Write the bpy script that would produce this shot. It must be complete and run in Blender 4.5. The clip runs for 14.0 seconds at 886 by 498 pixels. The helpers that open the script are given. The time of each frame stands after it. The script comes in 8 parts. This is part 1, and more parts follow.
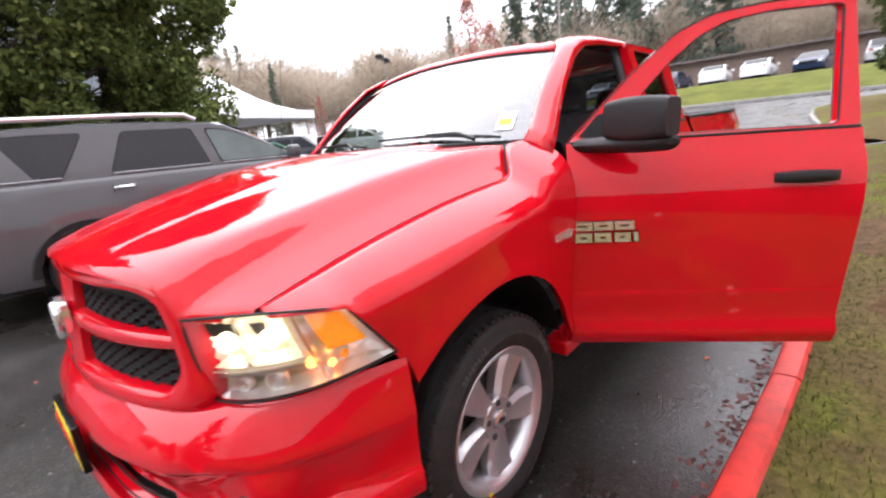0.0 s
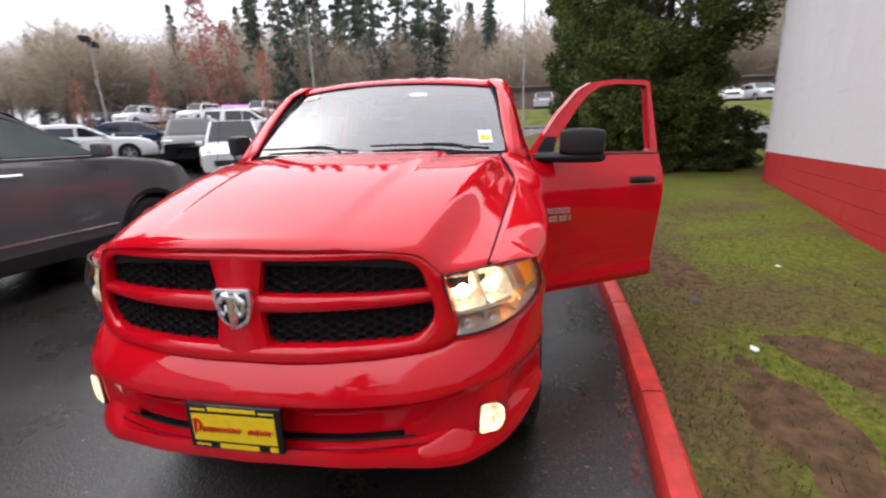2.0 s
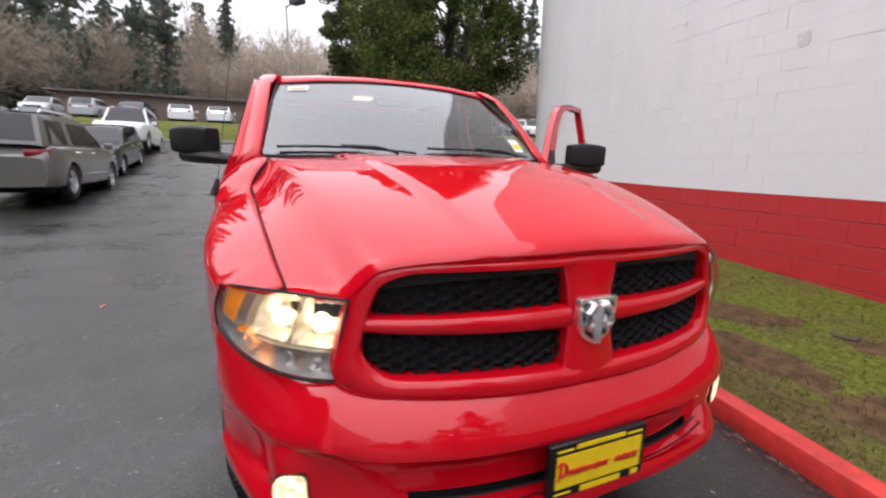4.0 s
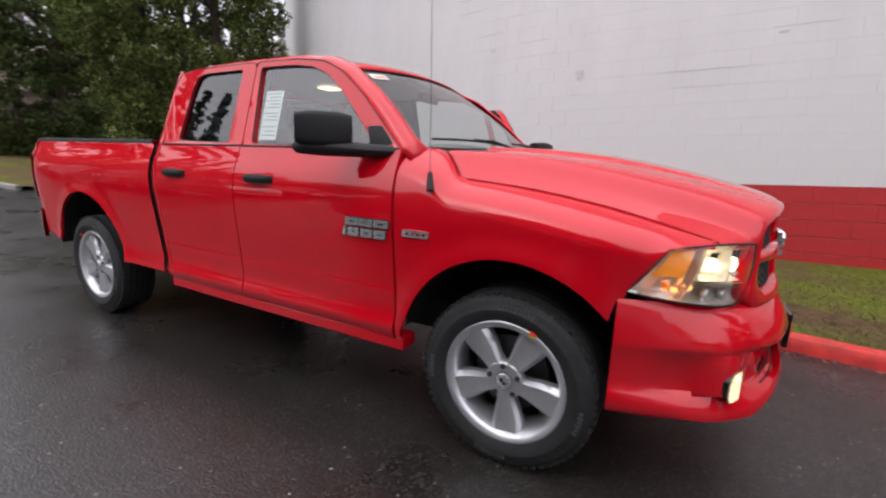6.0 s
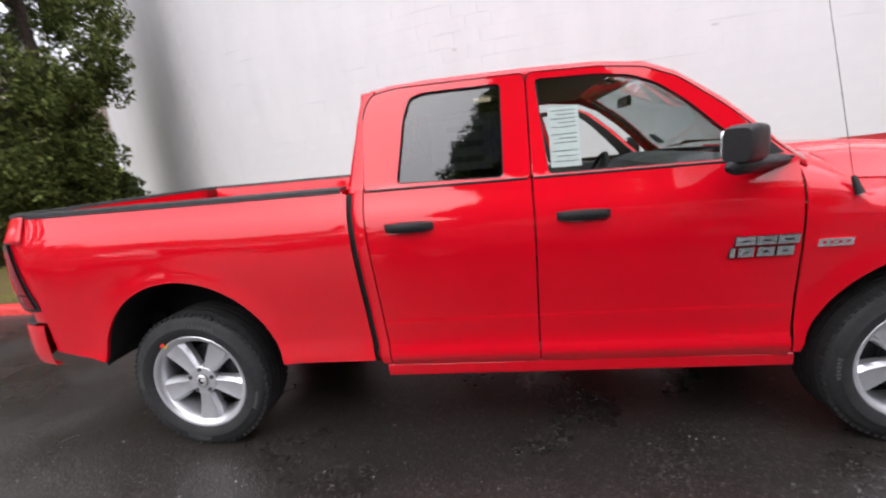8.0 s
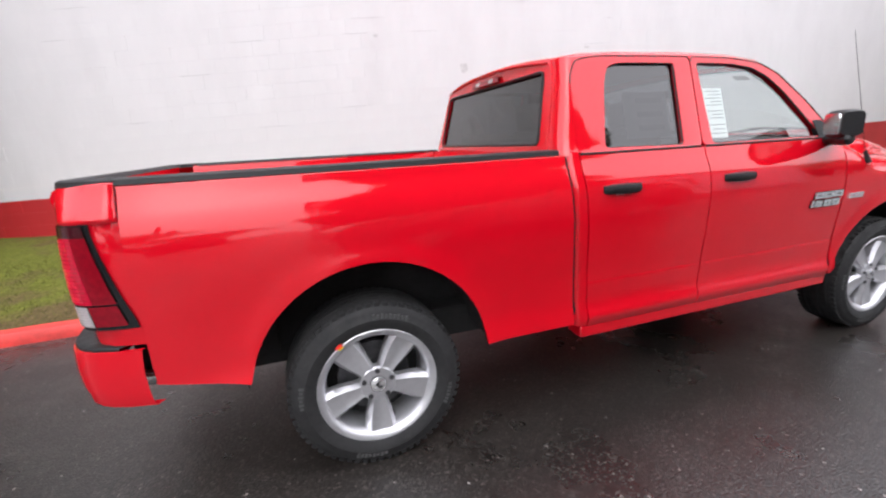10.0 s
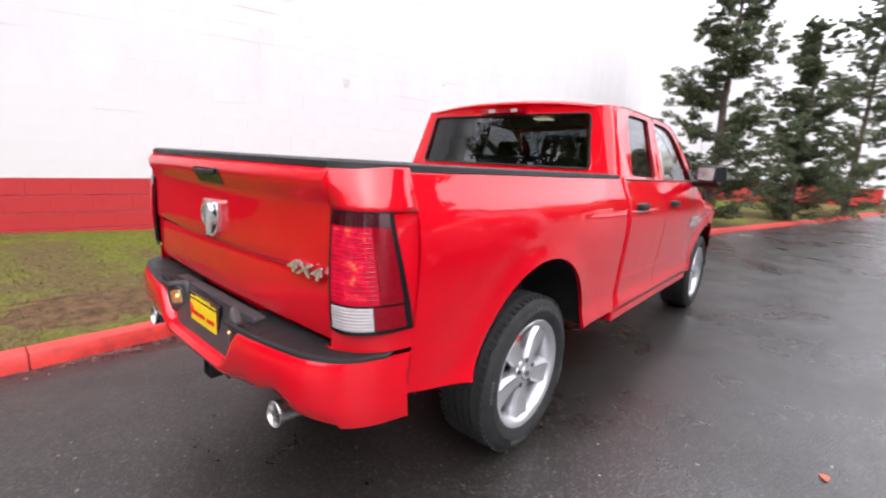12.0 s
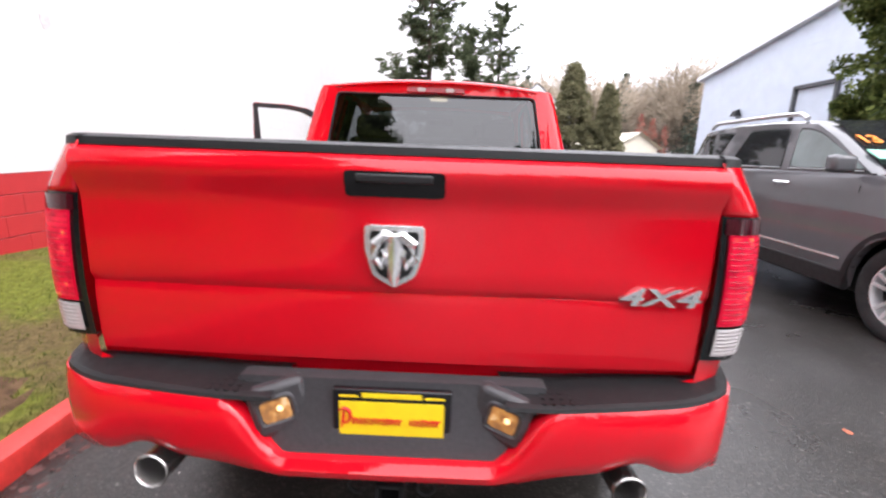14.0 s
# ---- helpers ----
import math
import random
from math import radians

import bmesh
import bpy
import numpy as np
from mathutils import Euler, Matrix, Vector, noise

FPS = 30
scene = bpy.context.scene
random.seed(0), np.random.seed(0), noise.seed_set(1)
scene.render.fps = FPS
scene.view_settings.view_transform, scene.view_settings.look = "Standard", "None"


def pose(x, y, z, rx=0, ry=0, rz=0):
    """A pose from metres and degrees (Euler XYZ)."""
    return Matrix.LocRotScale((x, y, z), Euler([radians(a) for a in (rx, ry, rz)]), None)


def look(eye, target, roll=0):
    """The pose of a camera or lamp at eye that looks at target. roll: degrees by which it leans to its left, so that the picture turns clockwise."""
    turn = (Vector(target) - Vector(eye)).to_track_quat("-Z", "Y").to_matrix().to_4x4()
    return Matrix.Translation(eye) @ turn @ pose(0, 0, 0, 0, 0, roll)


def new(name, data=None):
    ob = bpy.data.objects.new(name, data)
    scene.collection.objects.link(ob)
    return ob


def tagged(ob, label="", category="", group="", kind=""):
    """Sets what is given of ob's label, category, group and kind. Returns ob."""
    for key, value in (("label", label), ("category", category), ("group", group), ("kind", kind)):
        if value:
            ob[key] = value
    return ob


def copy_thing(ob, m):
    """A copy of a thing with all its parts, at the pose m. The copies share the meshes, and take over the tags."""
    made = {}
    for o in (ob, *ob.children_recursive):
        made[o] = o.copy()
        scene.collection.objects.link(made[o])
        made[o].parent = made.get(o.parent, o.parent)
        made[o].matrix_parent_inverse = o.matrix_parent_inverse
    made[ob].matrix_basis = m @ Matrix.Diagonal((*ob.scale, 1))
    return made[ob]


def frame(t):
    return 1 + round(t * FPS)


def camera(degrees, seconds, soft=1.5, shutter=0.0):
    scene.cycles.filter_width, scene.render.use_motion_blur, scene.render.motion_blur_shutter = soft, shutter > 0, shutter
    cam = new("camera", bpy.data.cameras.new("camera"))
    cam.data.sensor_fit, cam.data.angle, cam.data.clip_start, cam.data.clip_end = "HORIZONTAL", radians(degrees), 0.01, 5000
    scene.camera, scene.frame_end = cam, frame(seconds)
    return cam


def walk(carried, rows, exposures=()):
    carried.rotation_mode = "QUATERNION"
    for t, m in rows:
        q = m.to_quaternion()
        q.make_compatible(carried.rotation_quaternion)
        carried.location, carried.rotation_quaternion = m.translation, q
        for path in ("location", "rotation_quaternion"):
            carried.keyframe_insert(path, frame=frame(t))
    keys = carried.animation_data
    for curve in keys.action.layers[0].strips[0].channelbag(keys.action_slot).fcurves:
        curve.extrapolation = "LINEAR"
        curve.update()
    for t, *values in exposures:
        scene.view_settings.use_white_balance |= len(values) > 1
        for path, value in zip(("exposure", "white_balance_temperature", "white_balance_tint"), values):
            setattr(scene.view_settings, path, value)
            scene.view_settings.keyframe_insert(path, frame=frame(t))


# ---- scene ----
# origin under the front axle of the red pickup; x ahead of it, y to its driver's side
cam = camera(90.5, 14.0, 2.2, 0.35)
PATH = [
    (0, (1.152, 1.845, 1.455), (-0.265, 0.526, 0.954), -5.9),
    (0.5, (1.621, 1.703, 1.456), (0.039, 0.555, 1.031), -4.3),
    (1, (1.979, 1.496, 1.45), (0.3, 0.52, 0.97), -3.0),
    (1.5, (2.148, 1.266, 1.503), (0.343, 0.589, 0.968), -0.9),
    (2, (2.189, 0.889, 1.529), (0.286, 0.559, 1.01), -1.9),
    (4.5, (1.712, -1.326, 1.42), (0.045, -0.321, 0.957), 2.5),
    (5, (1.455, -1.819, 1.4), (-0.034, -0.574, 0.917), 2.6),
    (5.5, (1.096, -2.247, 1.375), (-0.202, -0.772, 1.002), 2.1),
    (6, (0.616, -2.659, 1.348), (-0.339, -0.948, 0.948), 1.9),
    (6.5, (0.028, -2.95, 1.362), (-0.794, -1.165, 0.99), 0.3),
    (7, (-0.607, -3.168, 1.385), (-1.291, -1.332, 0.98), -3.4),
    (7.5, (-1.235, -3.145, 1.482), (-1.745, -1.26, 1.048), -6.0),
    (8, (-1.842, -3.055, 1.544), (-2.113, -1.12, 1.113), -5.4),
    (8.5, (-2.381, -2.989, 1.506), (-2.311, -1.043, 1.051), -1.9),
    (9, (-2.895, -2.928, 1.491), (-2.666, -0.997, 1.024), -4.0),
    (11.5, (-5.115, -2.335, 1.469), (-3.81, -0.869, 1.083), 3.9),
    (12, (-5.454, -1.99, 1.423), (-3.969, -0.705, 1.042), 3.3),
    (12.5, (-5.679, -1.567, 1.399), (-3.972, -0.606, 0.995), 3.0),
    (13, (-5.857, -1.077, 1.359), (-3.988, -0.467, 0.991), 3.8),
    (13.5, (-5.865, -0.617, 1.358), (-3.938, -0.318, 0.915), 3.4),
    (14, (-5.79, -0.141, 1.394), (-3.834, -0.111, 0.98), 2.1),
]
walk(cam, [(t, look(eye, target, roll)) for t, eye, target, roll in PATH],
     [(0.0, 1.85), (1.0, 1.12), (2.0, 1.04), (4.5, 0.98), (5.5, 0.80), (7.0, 1.18), (8.0, 1.40), (9.0, 1.44), (11.5, 1.62), (13.0, 1.84), (14.0, 1.92)])

# ---- world and light: overcast daylight ----
SUN_EL, SUN_AZ = radians(48), radians(200)
world = bpy.data.worlds.new("overcast_sky")
scene.world = world
world.use_nodes = True
wn, wl = world.node_tree.nodes, world.node_tree.links
wn.clear()
w_out = wn.new("ShaderNodeOutputWorld")
w_bg = wn.new("ShaderNodeBackground")
w_sky = wn.new("ShaderNodeTexSky")
w_sky.sky_type = "NISHITA"
w_sky.sun_disc = False
w_sky.sun_elevation, w_sky.sun_rotation = SUN_EL, SUN_AZ
w_sky.dust_density = 4.0
w_hsv = wn.new("ShaderNodeHueSaturation")
w_hsv.inputs["Saturation"].default_value = 0.12
w_mix = wn.new("ShaderNodeMix")
w_mix.data_type = "RGBA"
w_mix.inputs["Factor"].default_value = 0.72
w_mix.inputs[7].default_value = (9.6, 9.5, 10.8, 1)
wl.new(w_sky.outputs[0], w_hsv.inputs["Color"])
wl.new(w_hsv.outputs[0], w_mix.inputs[6])
w_tc, w_sep, w_map, w_mul = wn.new("ShaderNodeTexCoord"), wn.new("ShaderNodeSeparateXYZ"), wn.new("ShaderNodeMapRange"), wn.new("ShaderNodeMix")
w_map.inputs["To Min"].default_value, w_map.inputs["To Max"].default_value = 0.52, 1.26
w_mul.data_type, w_mul.blend_type = "RGBA", "MULTIPLY"
w_mul.inputs["Factor"].default_value = 1.0
wl.new(w_tc.outputs["Generated"], w_sep.inputs[0])
wl.new(w_sep.outputs["Z"], w_map.inputs["Value"])
wl.new(w_mix.outputs[2], w_mul.inputs[6])
wl.new(w_map.outputs[0], w_mul.inputs[7])
wl.new(w_mul.outputs[2], w_bg.inputs["Color"])
wl.new(w_bg.outputs[0], w_out.inputs["Surface"])
w_bg.inputs["Strength"].default_value = 0.115
sun_data = bpy.data.lights.new("sun", "SUN")
sun_data.energy, sun_data.angle, sun_data.color = 0.7, radians(165), (1.0, 0.97, 0.93)
sun = new("sun", sun_data)
sun.matrix_world = look((0, 0, 30), (8 * math.sin(SUN_AZ) * -1, 8 * math.cos(SUN_AZ) * -1, 30 - 8 * math.tan(SUN_EL)))


# ---- materials ----
def nodes_of(name):
    m = bpy.data.materials.new(name)
    m.use_nodes = True
    return m, m.node_tree.nodes, m.node_tree.links, m.node_tree.nodes["Principled BSDF"]


def noise_node(n, l, scale, detail=4.0, rough=0.6, co="Object", stretch=None):
    tc = n.new("ShaderNodeTexCoord")
    tx = n.new("ShaderNodeTexNoise")
    tx.inputs["Scale"].default_value, tx.inputs["Detail"].default_value, tx.inputs["Roughness"].default_value = scale, detail, rough
    if stretch:
        mp = n.new("ShaderNodeMapping")
        mp.inputs["Scale"].default_value = stretch
        l.new(tc.outputs[co], mp.inputs["Vector"])
        l.new(mp.outputs[0], tx.inputs["Vector"])
    else:
        l.new(tc.outputs[co], tx.inputs["Vector"])
    return tx


def ramp_node(n, l, src, stops):
    r = n.new("ShaderNodeValToRGB")
    e = r.color_ramp.elements
    while len(e) < len(stops):
        e.new(0.5)
    for el, (p, c) in zip(e, stops):
        el.position, el.color = p, (*c, 1) if len(c) == 3 else c
    l.new(src, r.inputs[0])
    return r


def g3(v):
    return (v, v, v)


def bump_to(n, l, bsdf, src, strength, dist):
    b = n.new("ShaderNodeBump")
    b.inputs["Strength"].default_value, b.inputs["Distance"].default_value = strength, dist
    l.new(src, b.inputs["Height"])
    l.new(b.outputs[0], bsdf.inputs["Normal"])
    return b


def plain(name, col, rough=0.5, metal=0.0, grain=0.12, scale=30.0, bump=0.0, dist=0.002, coat=0.0, spec=0.5):
    """A surface of one colour, with grain and patches in colour and gloss."""
    m, n, l, b = nodes_of(name)
    t1 = noise_node(n, l, scale, 5)
    lo, hi = [c * (1 - grain) for c in col], [min(1, c * (1 + grain)) for c in col]
    r = ramp_node(n, l, t1.outputs["Fac"], [(0.3, lo), (0.7, hi)])
    l.new(r.outputs[0], b.inputs["Base Color"])
    t2 = noise_node(n, l, scale * 0.15, 3)
    rr = ramp_node(n, l, t2.outputs["Fac"], [(0.3, g3(max(0.02, rough * 0.85))), (0.7, g3(min(1, rough * 1.15)))])
    l.new(rr.outputs[0], b.inputs["Roughness"])
    b.inputs["Metallic"].default_value = metal
    b.inputs["Coat Weight"].default_value = coat
    b.inputs["Coat Roughness"].default_value = 0.03
    b.inputs["Specular IOR Level"].default_value = spec
    if bump:
        bump_to(n, l, b, t1.outputs["Fac"], bump, dist)
    return m


def paint(name, col, rough=0.35, dirt=0.05):
    """Car paint under clear coat, with fine drops of water and a thin film of dust."""
    m, n, l, b = nodes_of(name)
    t = noise_node(n, l, 3.0, 3)
    r = ramp_node(n, l, t.outputs["Fac"], [(0.3, [c * (1 - dirt) for c in col]), (0.75, [min(1, c * (1 + dirt)) for c in col])])
    l.new(r.outputs[0], b.inputs["Base Color"])
    b.inputs["Roughness"].default_value = rough
    b.inputs["Specular IOR Level"].default_value = 0.0
    b.inputs["Coat Weight"].default_value, b.inputs["Coat IOR"].default_value = 1.0, 1.56
    t2 = noise_node(n, l, 260.0, 2)
    r2 = ramp_node(n, l, t2.outputs["Fac"], [(0.62, g3(0.0)), (0.74, g3(1.0))])
    t3 = noise_node(n, l, 9.0, 4)
    rr = ramp_node(n, l, t3.outputs["Fac"], [(0.3, g3(0.004)), (0.75, g3(0.014))])
    l.new(rr.outputs[0], b.inputs["Coat Roughness"])
    bp = n.new("ShaderNodeBump")
    bp.inputs["Strength"].default_value, bp.inputs["Distance"].default_value = 0.03, 0.0003
    l.new(r2.outputs[0], bp.inputs["Height"])
    l.new(bp.outputs[0], b.inputs["Coat Normal"])
    return m


def glass(name, tint=(0.85, 0.9, 0.9), rough=0.0, face=0.20):
    """A thin pane: it lets light straight through and mirrors by its angle."""
    m = bpy.data.materials.new(name)
    m.use_nodes = True
    n, l = m.node_tree.nodes, m.node_tree.links
    n.clear()
    out, mix = n.new("ShaderNodeOutputMaterial"), n.new("ShaderNodeMixShader")
    tr, gl, lw = n.new("ShaderNodeBsdfTransparent"), n.new("ShaderNodeBsdfGlossy"), n.new("ShaderNodeLayerWeight")
    tr.inputs["Color"].default_value = (*tint, 1)
    gl.inputs["Roughness"].default_value = rough
    lw.inputs["Blend"].default_value = 0.5
    pw, ma = n.new("ShaderNodeMath"), n.new("ShaderNodeMath")
    pw.operation, ma.operation = "POWER", "MULTIPLY_ADD"
    pw.inputs[1].default_value = 4.0
    ma.inputs[1].default_value, ma.inputs[2].default_value = 0.98 - face, face
    l.new(lw.outputs["Facing"], pw.inputs[0])
    l.new(pw.outputs[0], ma.inputs[0])
    l.new(ma.outputs[0], mix.inputs[0])
    l.new(tr.outputs[0], mix.inputs[1])
    l.new(gl.outputs[0], mix.inputs[2])
    l.new(mix.outputs[0], out.inputs["Surface"])
    return m


def glow(name, col, strength):
    m, n, l, b = nodes_of(name)
    b.inputs["Base Color"].default_value = (*col, 1)
    b.inputs["Emission Color"].default_value = (*col, 1)
    b.inputs["Emission Strength"].default_value = strength
    return m


WARM_STOPS = ((0.30, (0.18, 0.13, 0.075)), (0.47, (0.52, 0.39, 0.21)), (0.60, (0.88, 0.72, 0.45)), (0.72, (1.0, 0.90, 0.70)))
AMBER_STOPS = ((0.34, (0.05, 0.02, 0.006)), (0.48, (0.34, 0.13, 0.025)), (0.58, (0.80, 0.36, 0.08)), (0.68, (1.0, 0.80, 0.50)))
RED_STOPS = ((0.34, (0.12, 0.001, 0.008)), (0.50, (0.60, 0.003, 0.022)), (0.60, (1.0, 0.012, 0.06)), (0.68, (1.0, 0.42, 0.08)))


def lit_bowl(name, strength, stops=WARM_STOPS, scale=26.0, base=(0.6, 0.56, 0.5), metal=0.7):
    """A faceted reflector or lens around a burning bulb: patches, bright and dull."""
    m, n, l, b = nodes_of(name)
    t = noise_node(n, l, scale, 4, 0.65)
    c = ramp_node(n, l, t.outputs["Fac"], list(stops))
    b.inputs["Base Color"].default_value = (*base, 1)
    b.inputs["Metallic"].default_value, b.inputs["Roughness"].default_value = metal, 0.3
    b.inputs["Specular IOR Level"].default_value = 0.2
    l.new(c.outputs[0], b.inputs["Emission Color"])
    b.inputs["Emission Strength"].default_value = strength
    return m


def asphalt_mat():
    """Wet rolled asphalt: dark binder, stones of many shades, worn paler lanes, puddled sheen."""
    m, n, l, b = nodes_of("wet_asphalt")
    tc = n.new("ShaderNodeTexCoord")
    vo = n.new("ShaderNodeTexVoronoi")
    vo.inputs["Scale"].default_value = 85.0
    l.new(tc.outputs["Object"], vo.inputs["Vector"])
    r1 = ramp_node(n, l, vo.outputs["Color"], [(0.0, (0.010, 0.0086, 0.0077)), (0.55, (0.018, 0.0157, 0.0142)), (0.80, (0.035, 0.031, 0.0275)), (0.94, (0.066, 0.058, 0.052)), (1.0, (0.32, 0.30, 0.28))])
    t2 = noise_node(n, l, 0.55, 5, 0.6)
    mx = n.new("ShaderNodeMix")
    mx.data_type, mx.blend_type = "RGBA", "MULTIPLY"
    mx.inputs["Factor"].default_value = 1.0
    r2 = ramp_node(n, l, t2.outputs["Fac"], [(0.3, g3(0.70)), (0.7, g3(1.30))])
    l.new(r1.outputs[0], mx.inputs[6])
    l.new(r2.outputs[0], mx.inputs[7])
    l.new(mx.outputs[2], b.inputs["Base Color"])
    t3 = noise_node(n, l, 0.9, 6, 0.65)
    r3 = ramp_node(n, l, t3.outputs["Fac"], [(0.34, g3(0.20)), (0.50, g3(0.34)), (0.66, g3(0.48))])
    l.new(r3.outputs[0], b.inputs["Roughness"])
    iv = ramp_node(n, l, vo.outputs["Distance"], [(0.0, g3(1.0)), (0.7, g3(0.0))])
    b.inputs["IOR"].default_value = 1.54
    bump_to(n, l, b, iv.outputs[0], 0.42, 0.003)
    return m


def grass_mat():
    m, n, l, b = nodes_of("mossy_lawn")
    t1 = noise_node(n, l, 0.9, 6, 0.65)
    t2 = noise_node(n, l, 22.0, 5, 0.7)
    green = ramp_node(n, l, t2.outputs["Fac"], [(0.3, (0.058, 0.068, 0.010)), (0.55, (0.122, 0.134, 0.021)), (0.75, (0.22, 0.205, 0.045))])
    mud = ramp_node(n, l, t2.outputs["Fac"], [(0.3, (0.054, 0.035, 0.018)), (0.7, (0.155, 0.104, 0.053))])
    # a trodden strip runs beside the kerb, broken up by the same noise
    tc, sep, band, worn = n.new("ShaderNodeTexCoord"), n.new("ShaderNodeSeparateXYZ"), n.new("ShaderNodeMath"), n.new("ShaderNodeMapRange")
    l.new(tc.outputs["Object"], sep.inputs[0])
    band.operation = "MULTIPLY_ADD"
    band.inputs[1].default_value = 0.10
    l.new(sep.outputs["X"], band.inputs[0])
    l.new(sep.outputs["Y"], band.inputs[2])
    worn.inputs["From Min"].default_value, worn.inputs["From Max"].default_value = 2.05, 2.95
    worn.inputs["To Min"].default_value, worn.inputs["To Max"].default_value = 0.13, 0.0
    l.new(band.outputs[0], worn.inputs["Value"])
    wsum = n.new("ShaderNodeMath")
    l.new(t1.outputs["Fac"], wsum.inputs[0])
    l.new(worn.outputs[0], wsum.inputs[1])
    f = ramp_node(n, l, wsum.outputs[0], [(0.50, g3(0)), (0.64, g3(0.85))])
    mx = n.new("ShaderNodeMix")
    mx.data_type = "RGBA"
    l.new(f.outputs[0], mx.inputs["Factor"])
    l.new(green.outputs[0], mx.inputs[6])
    l.new(mud.outputs[0], mx.inputs[7])
    l.new(mx.outputs[2], b.inputs["Base Color"])
    b.inputs["Roughness"].default_value = 0.9
    b.inputs["Specular IOR Level"].default_value = 0.12
    bump_to(n, l, b, t2.outputs["Fac"], 0.8, 0.03)
    return m


def leaf_mat(name, a, c, e, scale=1.2):
    m, n, l, b = nodes_of(name)
    geo = n.new("ShaderNodeNewGeometry")
    r = ramp_node(n, l, geo.outputs["Random Per Island"], [(0.0, a), (0.6, c), (1.0, e)])
    t = noise_node(n, l, scale, 3)
    k = ramp_node(n, l, t.outputs["Fac"], [(0.3, g3(0.7)), (0.7, g3(1.25))])
    mx = n.new("ShaderNodeMix")
    mx.data_type, mx.blend_type = "RGBA", "MULTIPLY"
    mx.inputs["Factor"].default_value = 1.0
    l.new(r.outputs[0], mx.inputs[6])
    l.new(k.outputs[0], mx.inputs[7])
    l.new(mx.outputs[2], b.inputs["Base Color"])
    b.inputs["Roughness"].default_value = 0.8
    b.inputs["Specular IOR Level"].default_value = 0.15
    tl, ms = n.new("ShaderNodeBsdfTranslucent"), n.new("ShaderNodeMixShader")
    ms.inputs[0].default_value = 0.4
    l.new(mx.outputs[2], tl.inputs["Color"])
    out = [q for q in n if q.type == "OUTPUT_MATERIAL"][0]
    l.new(b.outputs[0], ms.inputs[1])
    l.new(tl.outputs[0], ms.inputs[2])
    l.new(ms.outputs[0], out.inputs["Surface"])
    return m


def block_mat(name, col, dirt):
    """Painted masonry: thick paint, faint streaks and scuffs; each block a shade of its own."""
    m, n, l, b = nodes_of(name)
    t1 = noise_node(n, l, 2.0, 6, 0.65, "Object", (1.0, 1.0, 0.35))
    r = ramp_node(n, l, t1.outputs["Fac"], [(0.28, [c * (1 - dirt) for c in col]), (0.62, col)])
    oi = n.new("ShaderNodeNewGeometry")
    k = ramp_node(n, l, oi.outputs["Random Per Island"], [(0, g3(0.985)), (1, g3(1.0))])
    mx = n.new("ShaderNodeMix")
    mx.data_type, mx.blend_type = "RGBA", "MULTIPLY"
    mx.inputs["Factor"].default_value = 1.0
    l.new(r.outputs[0], mx.inputs[6])
    l.new(k.outputs[0], mx.inputs[7])
    l.new(mx.outputs[2], b.inputs["Base Color"])
    b.inputs["Roughness"].default_value = 0.55
    t2 = noise_node(n, l, 60.0, 4)
    bump_to(n, l, b, t2.outputs["Fac"], 0.25, 0.004)
    return m


M_RED = paint("red_paint", (0.60, 0.0032, 0.013), 0.45)
M_BLACK = plain("black_plastic", (0.013, 0.013, 0.014), 0.5, grain=0.25, scale=120, bump=0.25, dist=0.001, spec=0.32)
M_GLOSSBLACK = plain("gloss_black", (0.008, 0.008, 0.009), 0.2, grain=0.2)
M_DARK = plain("underbody_black", (0.008, 0.008, 0.008), 0.85, grain=0.3)
M_RUBBER = plain("tyre_rubber", (0.014, 0.014, 0.0145), 0.75, grain=0.3, scale=60, bump=0.3, dist=0.002)
M_CHROME = plain("chrome", (0.88, 0.88, 0.89), 0.20, 0.85, grain=0.03)
M_ALLOY = plain("alloy_rim", (0.60, 0.60, 0.62), 0.34, 0.75, grain=0.05, scale=40)
M_ALLOYDARK = plain("alloy_shadow_face", (0.26, 0.26, 0.27), 0.45, 0.8, grain=0.1)
M_STEEL = plain("brake_steel", (0.1, 0.1, 0.105), 0.5, 0.8, grain=0.3)
M_GLASS = glass("clear_glass", (0.80, 0.86, 0.84), 0.0, 0.14)
M_SCREEN = glass("rain_filmed_screen_glass", (0.62, 0.68, 0.67), 0.0, 0.20)
M_TINT = glass("tinted_glass", (0.10, 0.11, 0.12), 0.0, 0.10)
M_LENS = glass("lamp_lens", (0.93, 0.93, 0.92), 0.0, 0.06)
M_REFLECT = plain("lamp_reflector", (0.82, 0.80, 0.77), 0.3, 0.75, grain=0.05)
M_AMBER = plain("amber_lens", (0.90, 0.27, 0.02), 0.15, grain=0.15, scale=90, coat=1.0)
M_AMBER.node_tree.nodes["Principled BSDF"].inputs["Emission Color"].default_value = (1.0, 0.30, 0.02, 1)
M_AMBER.node_tree.nodes["Principled BSDF"].inputs["Emission Strength"].default_value = 0.16
M_LAMPON = glow("headlamp_lit", (1.0, 0.80, 0.50), 3.0)
M_LAMPBOWL = lit_bowl("headlamp_bowl_lit", 0.36)
M_FOGON = lit_bowl("fog_lamp_lit", 1.1)
M_AMBERON = glow("amber_lamp_lit", (1.0, 0.40, 0.10), 1.2)
M_TAIL = plain("red_lamp_lens", (0.22, 0.002, 0.010), 0.10, grain=0.2, scale=50, coat=0.15, spec=0.35)
M_TAILGLOW = plain("red_lamp_lens_lit", (0.26, 0.002, 0.022), 0.12, grain=0.2, scale=50, coat=0.0, spec=0.3)
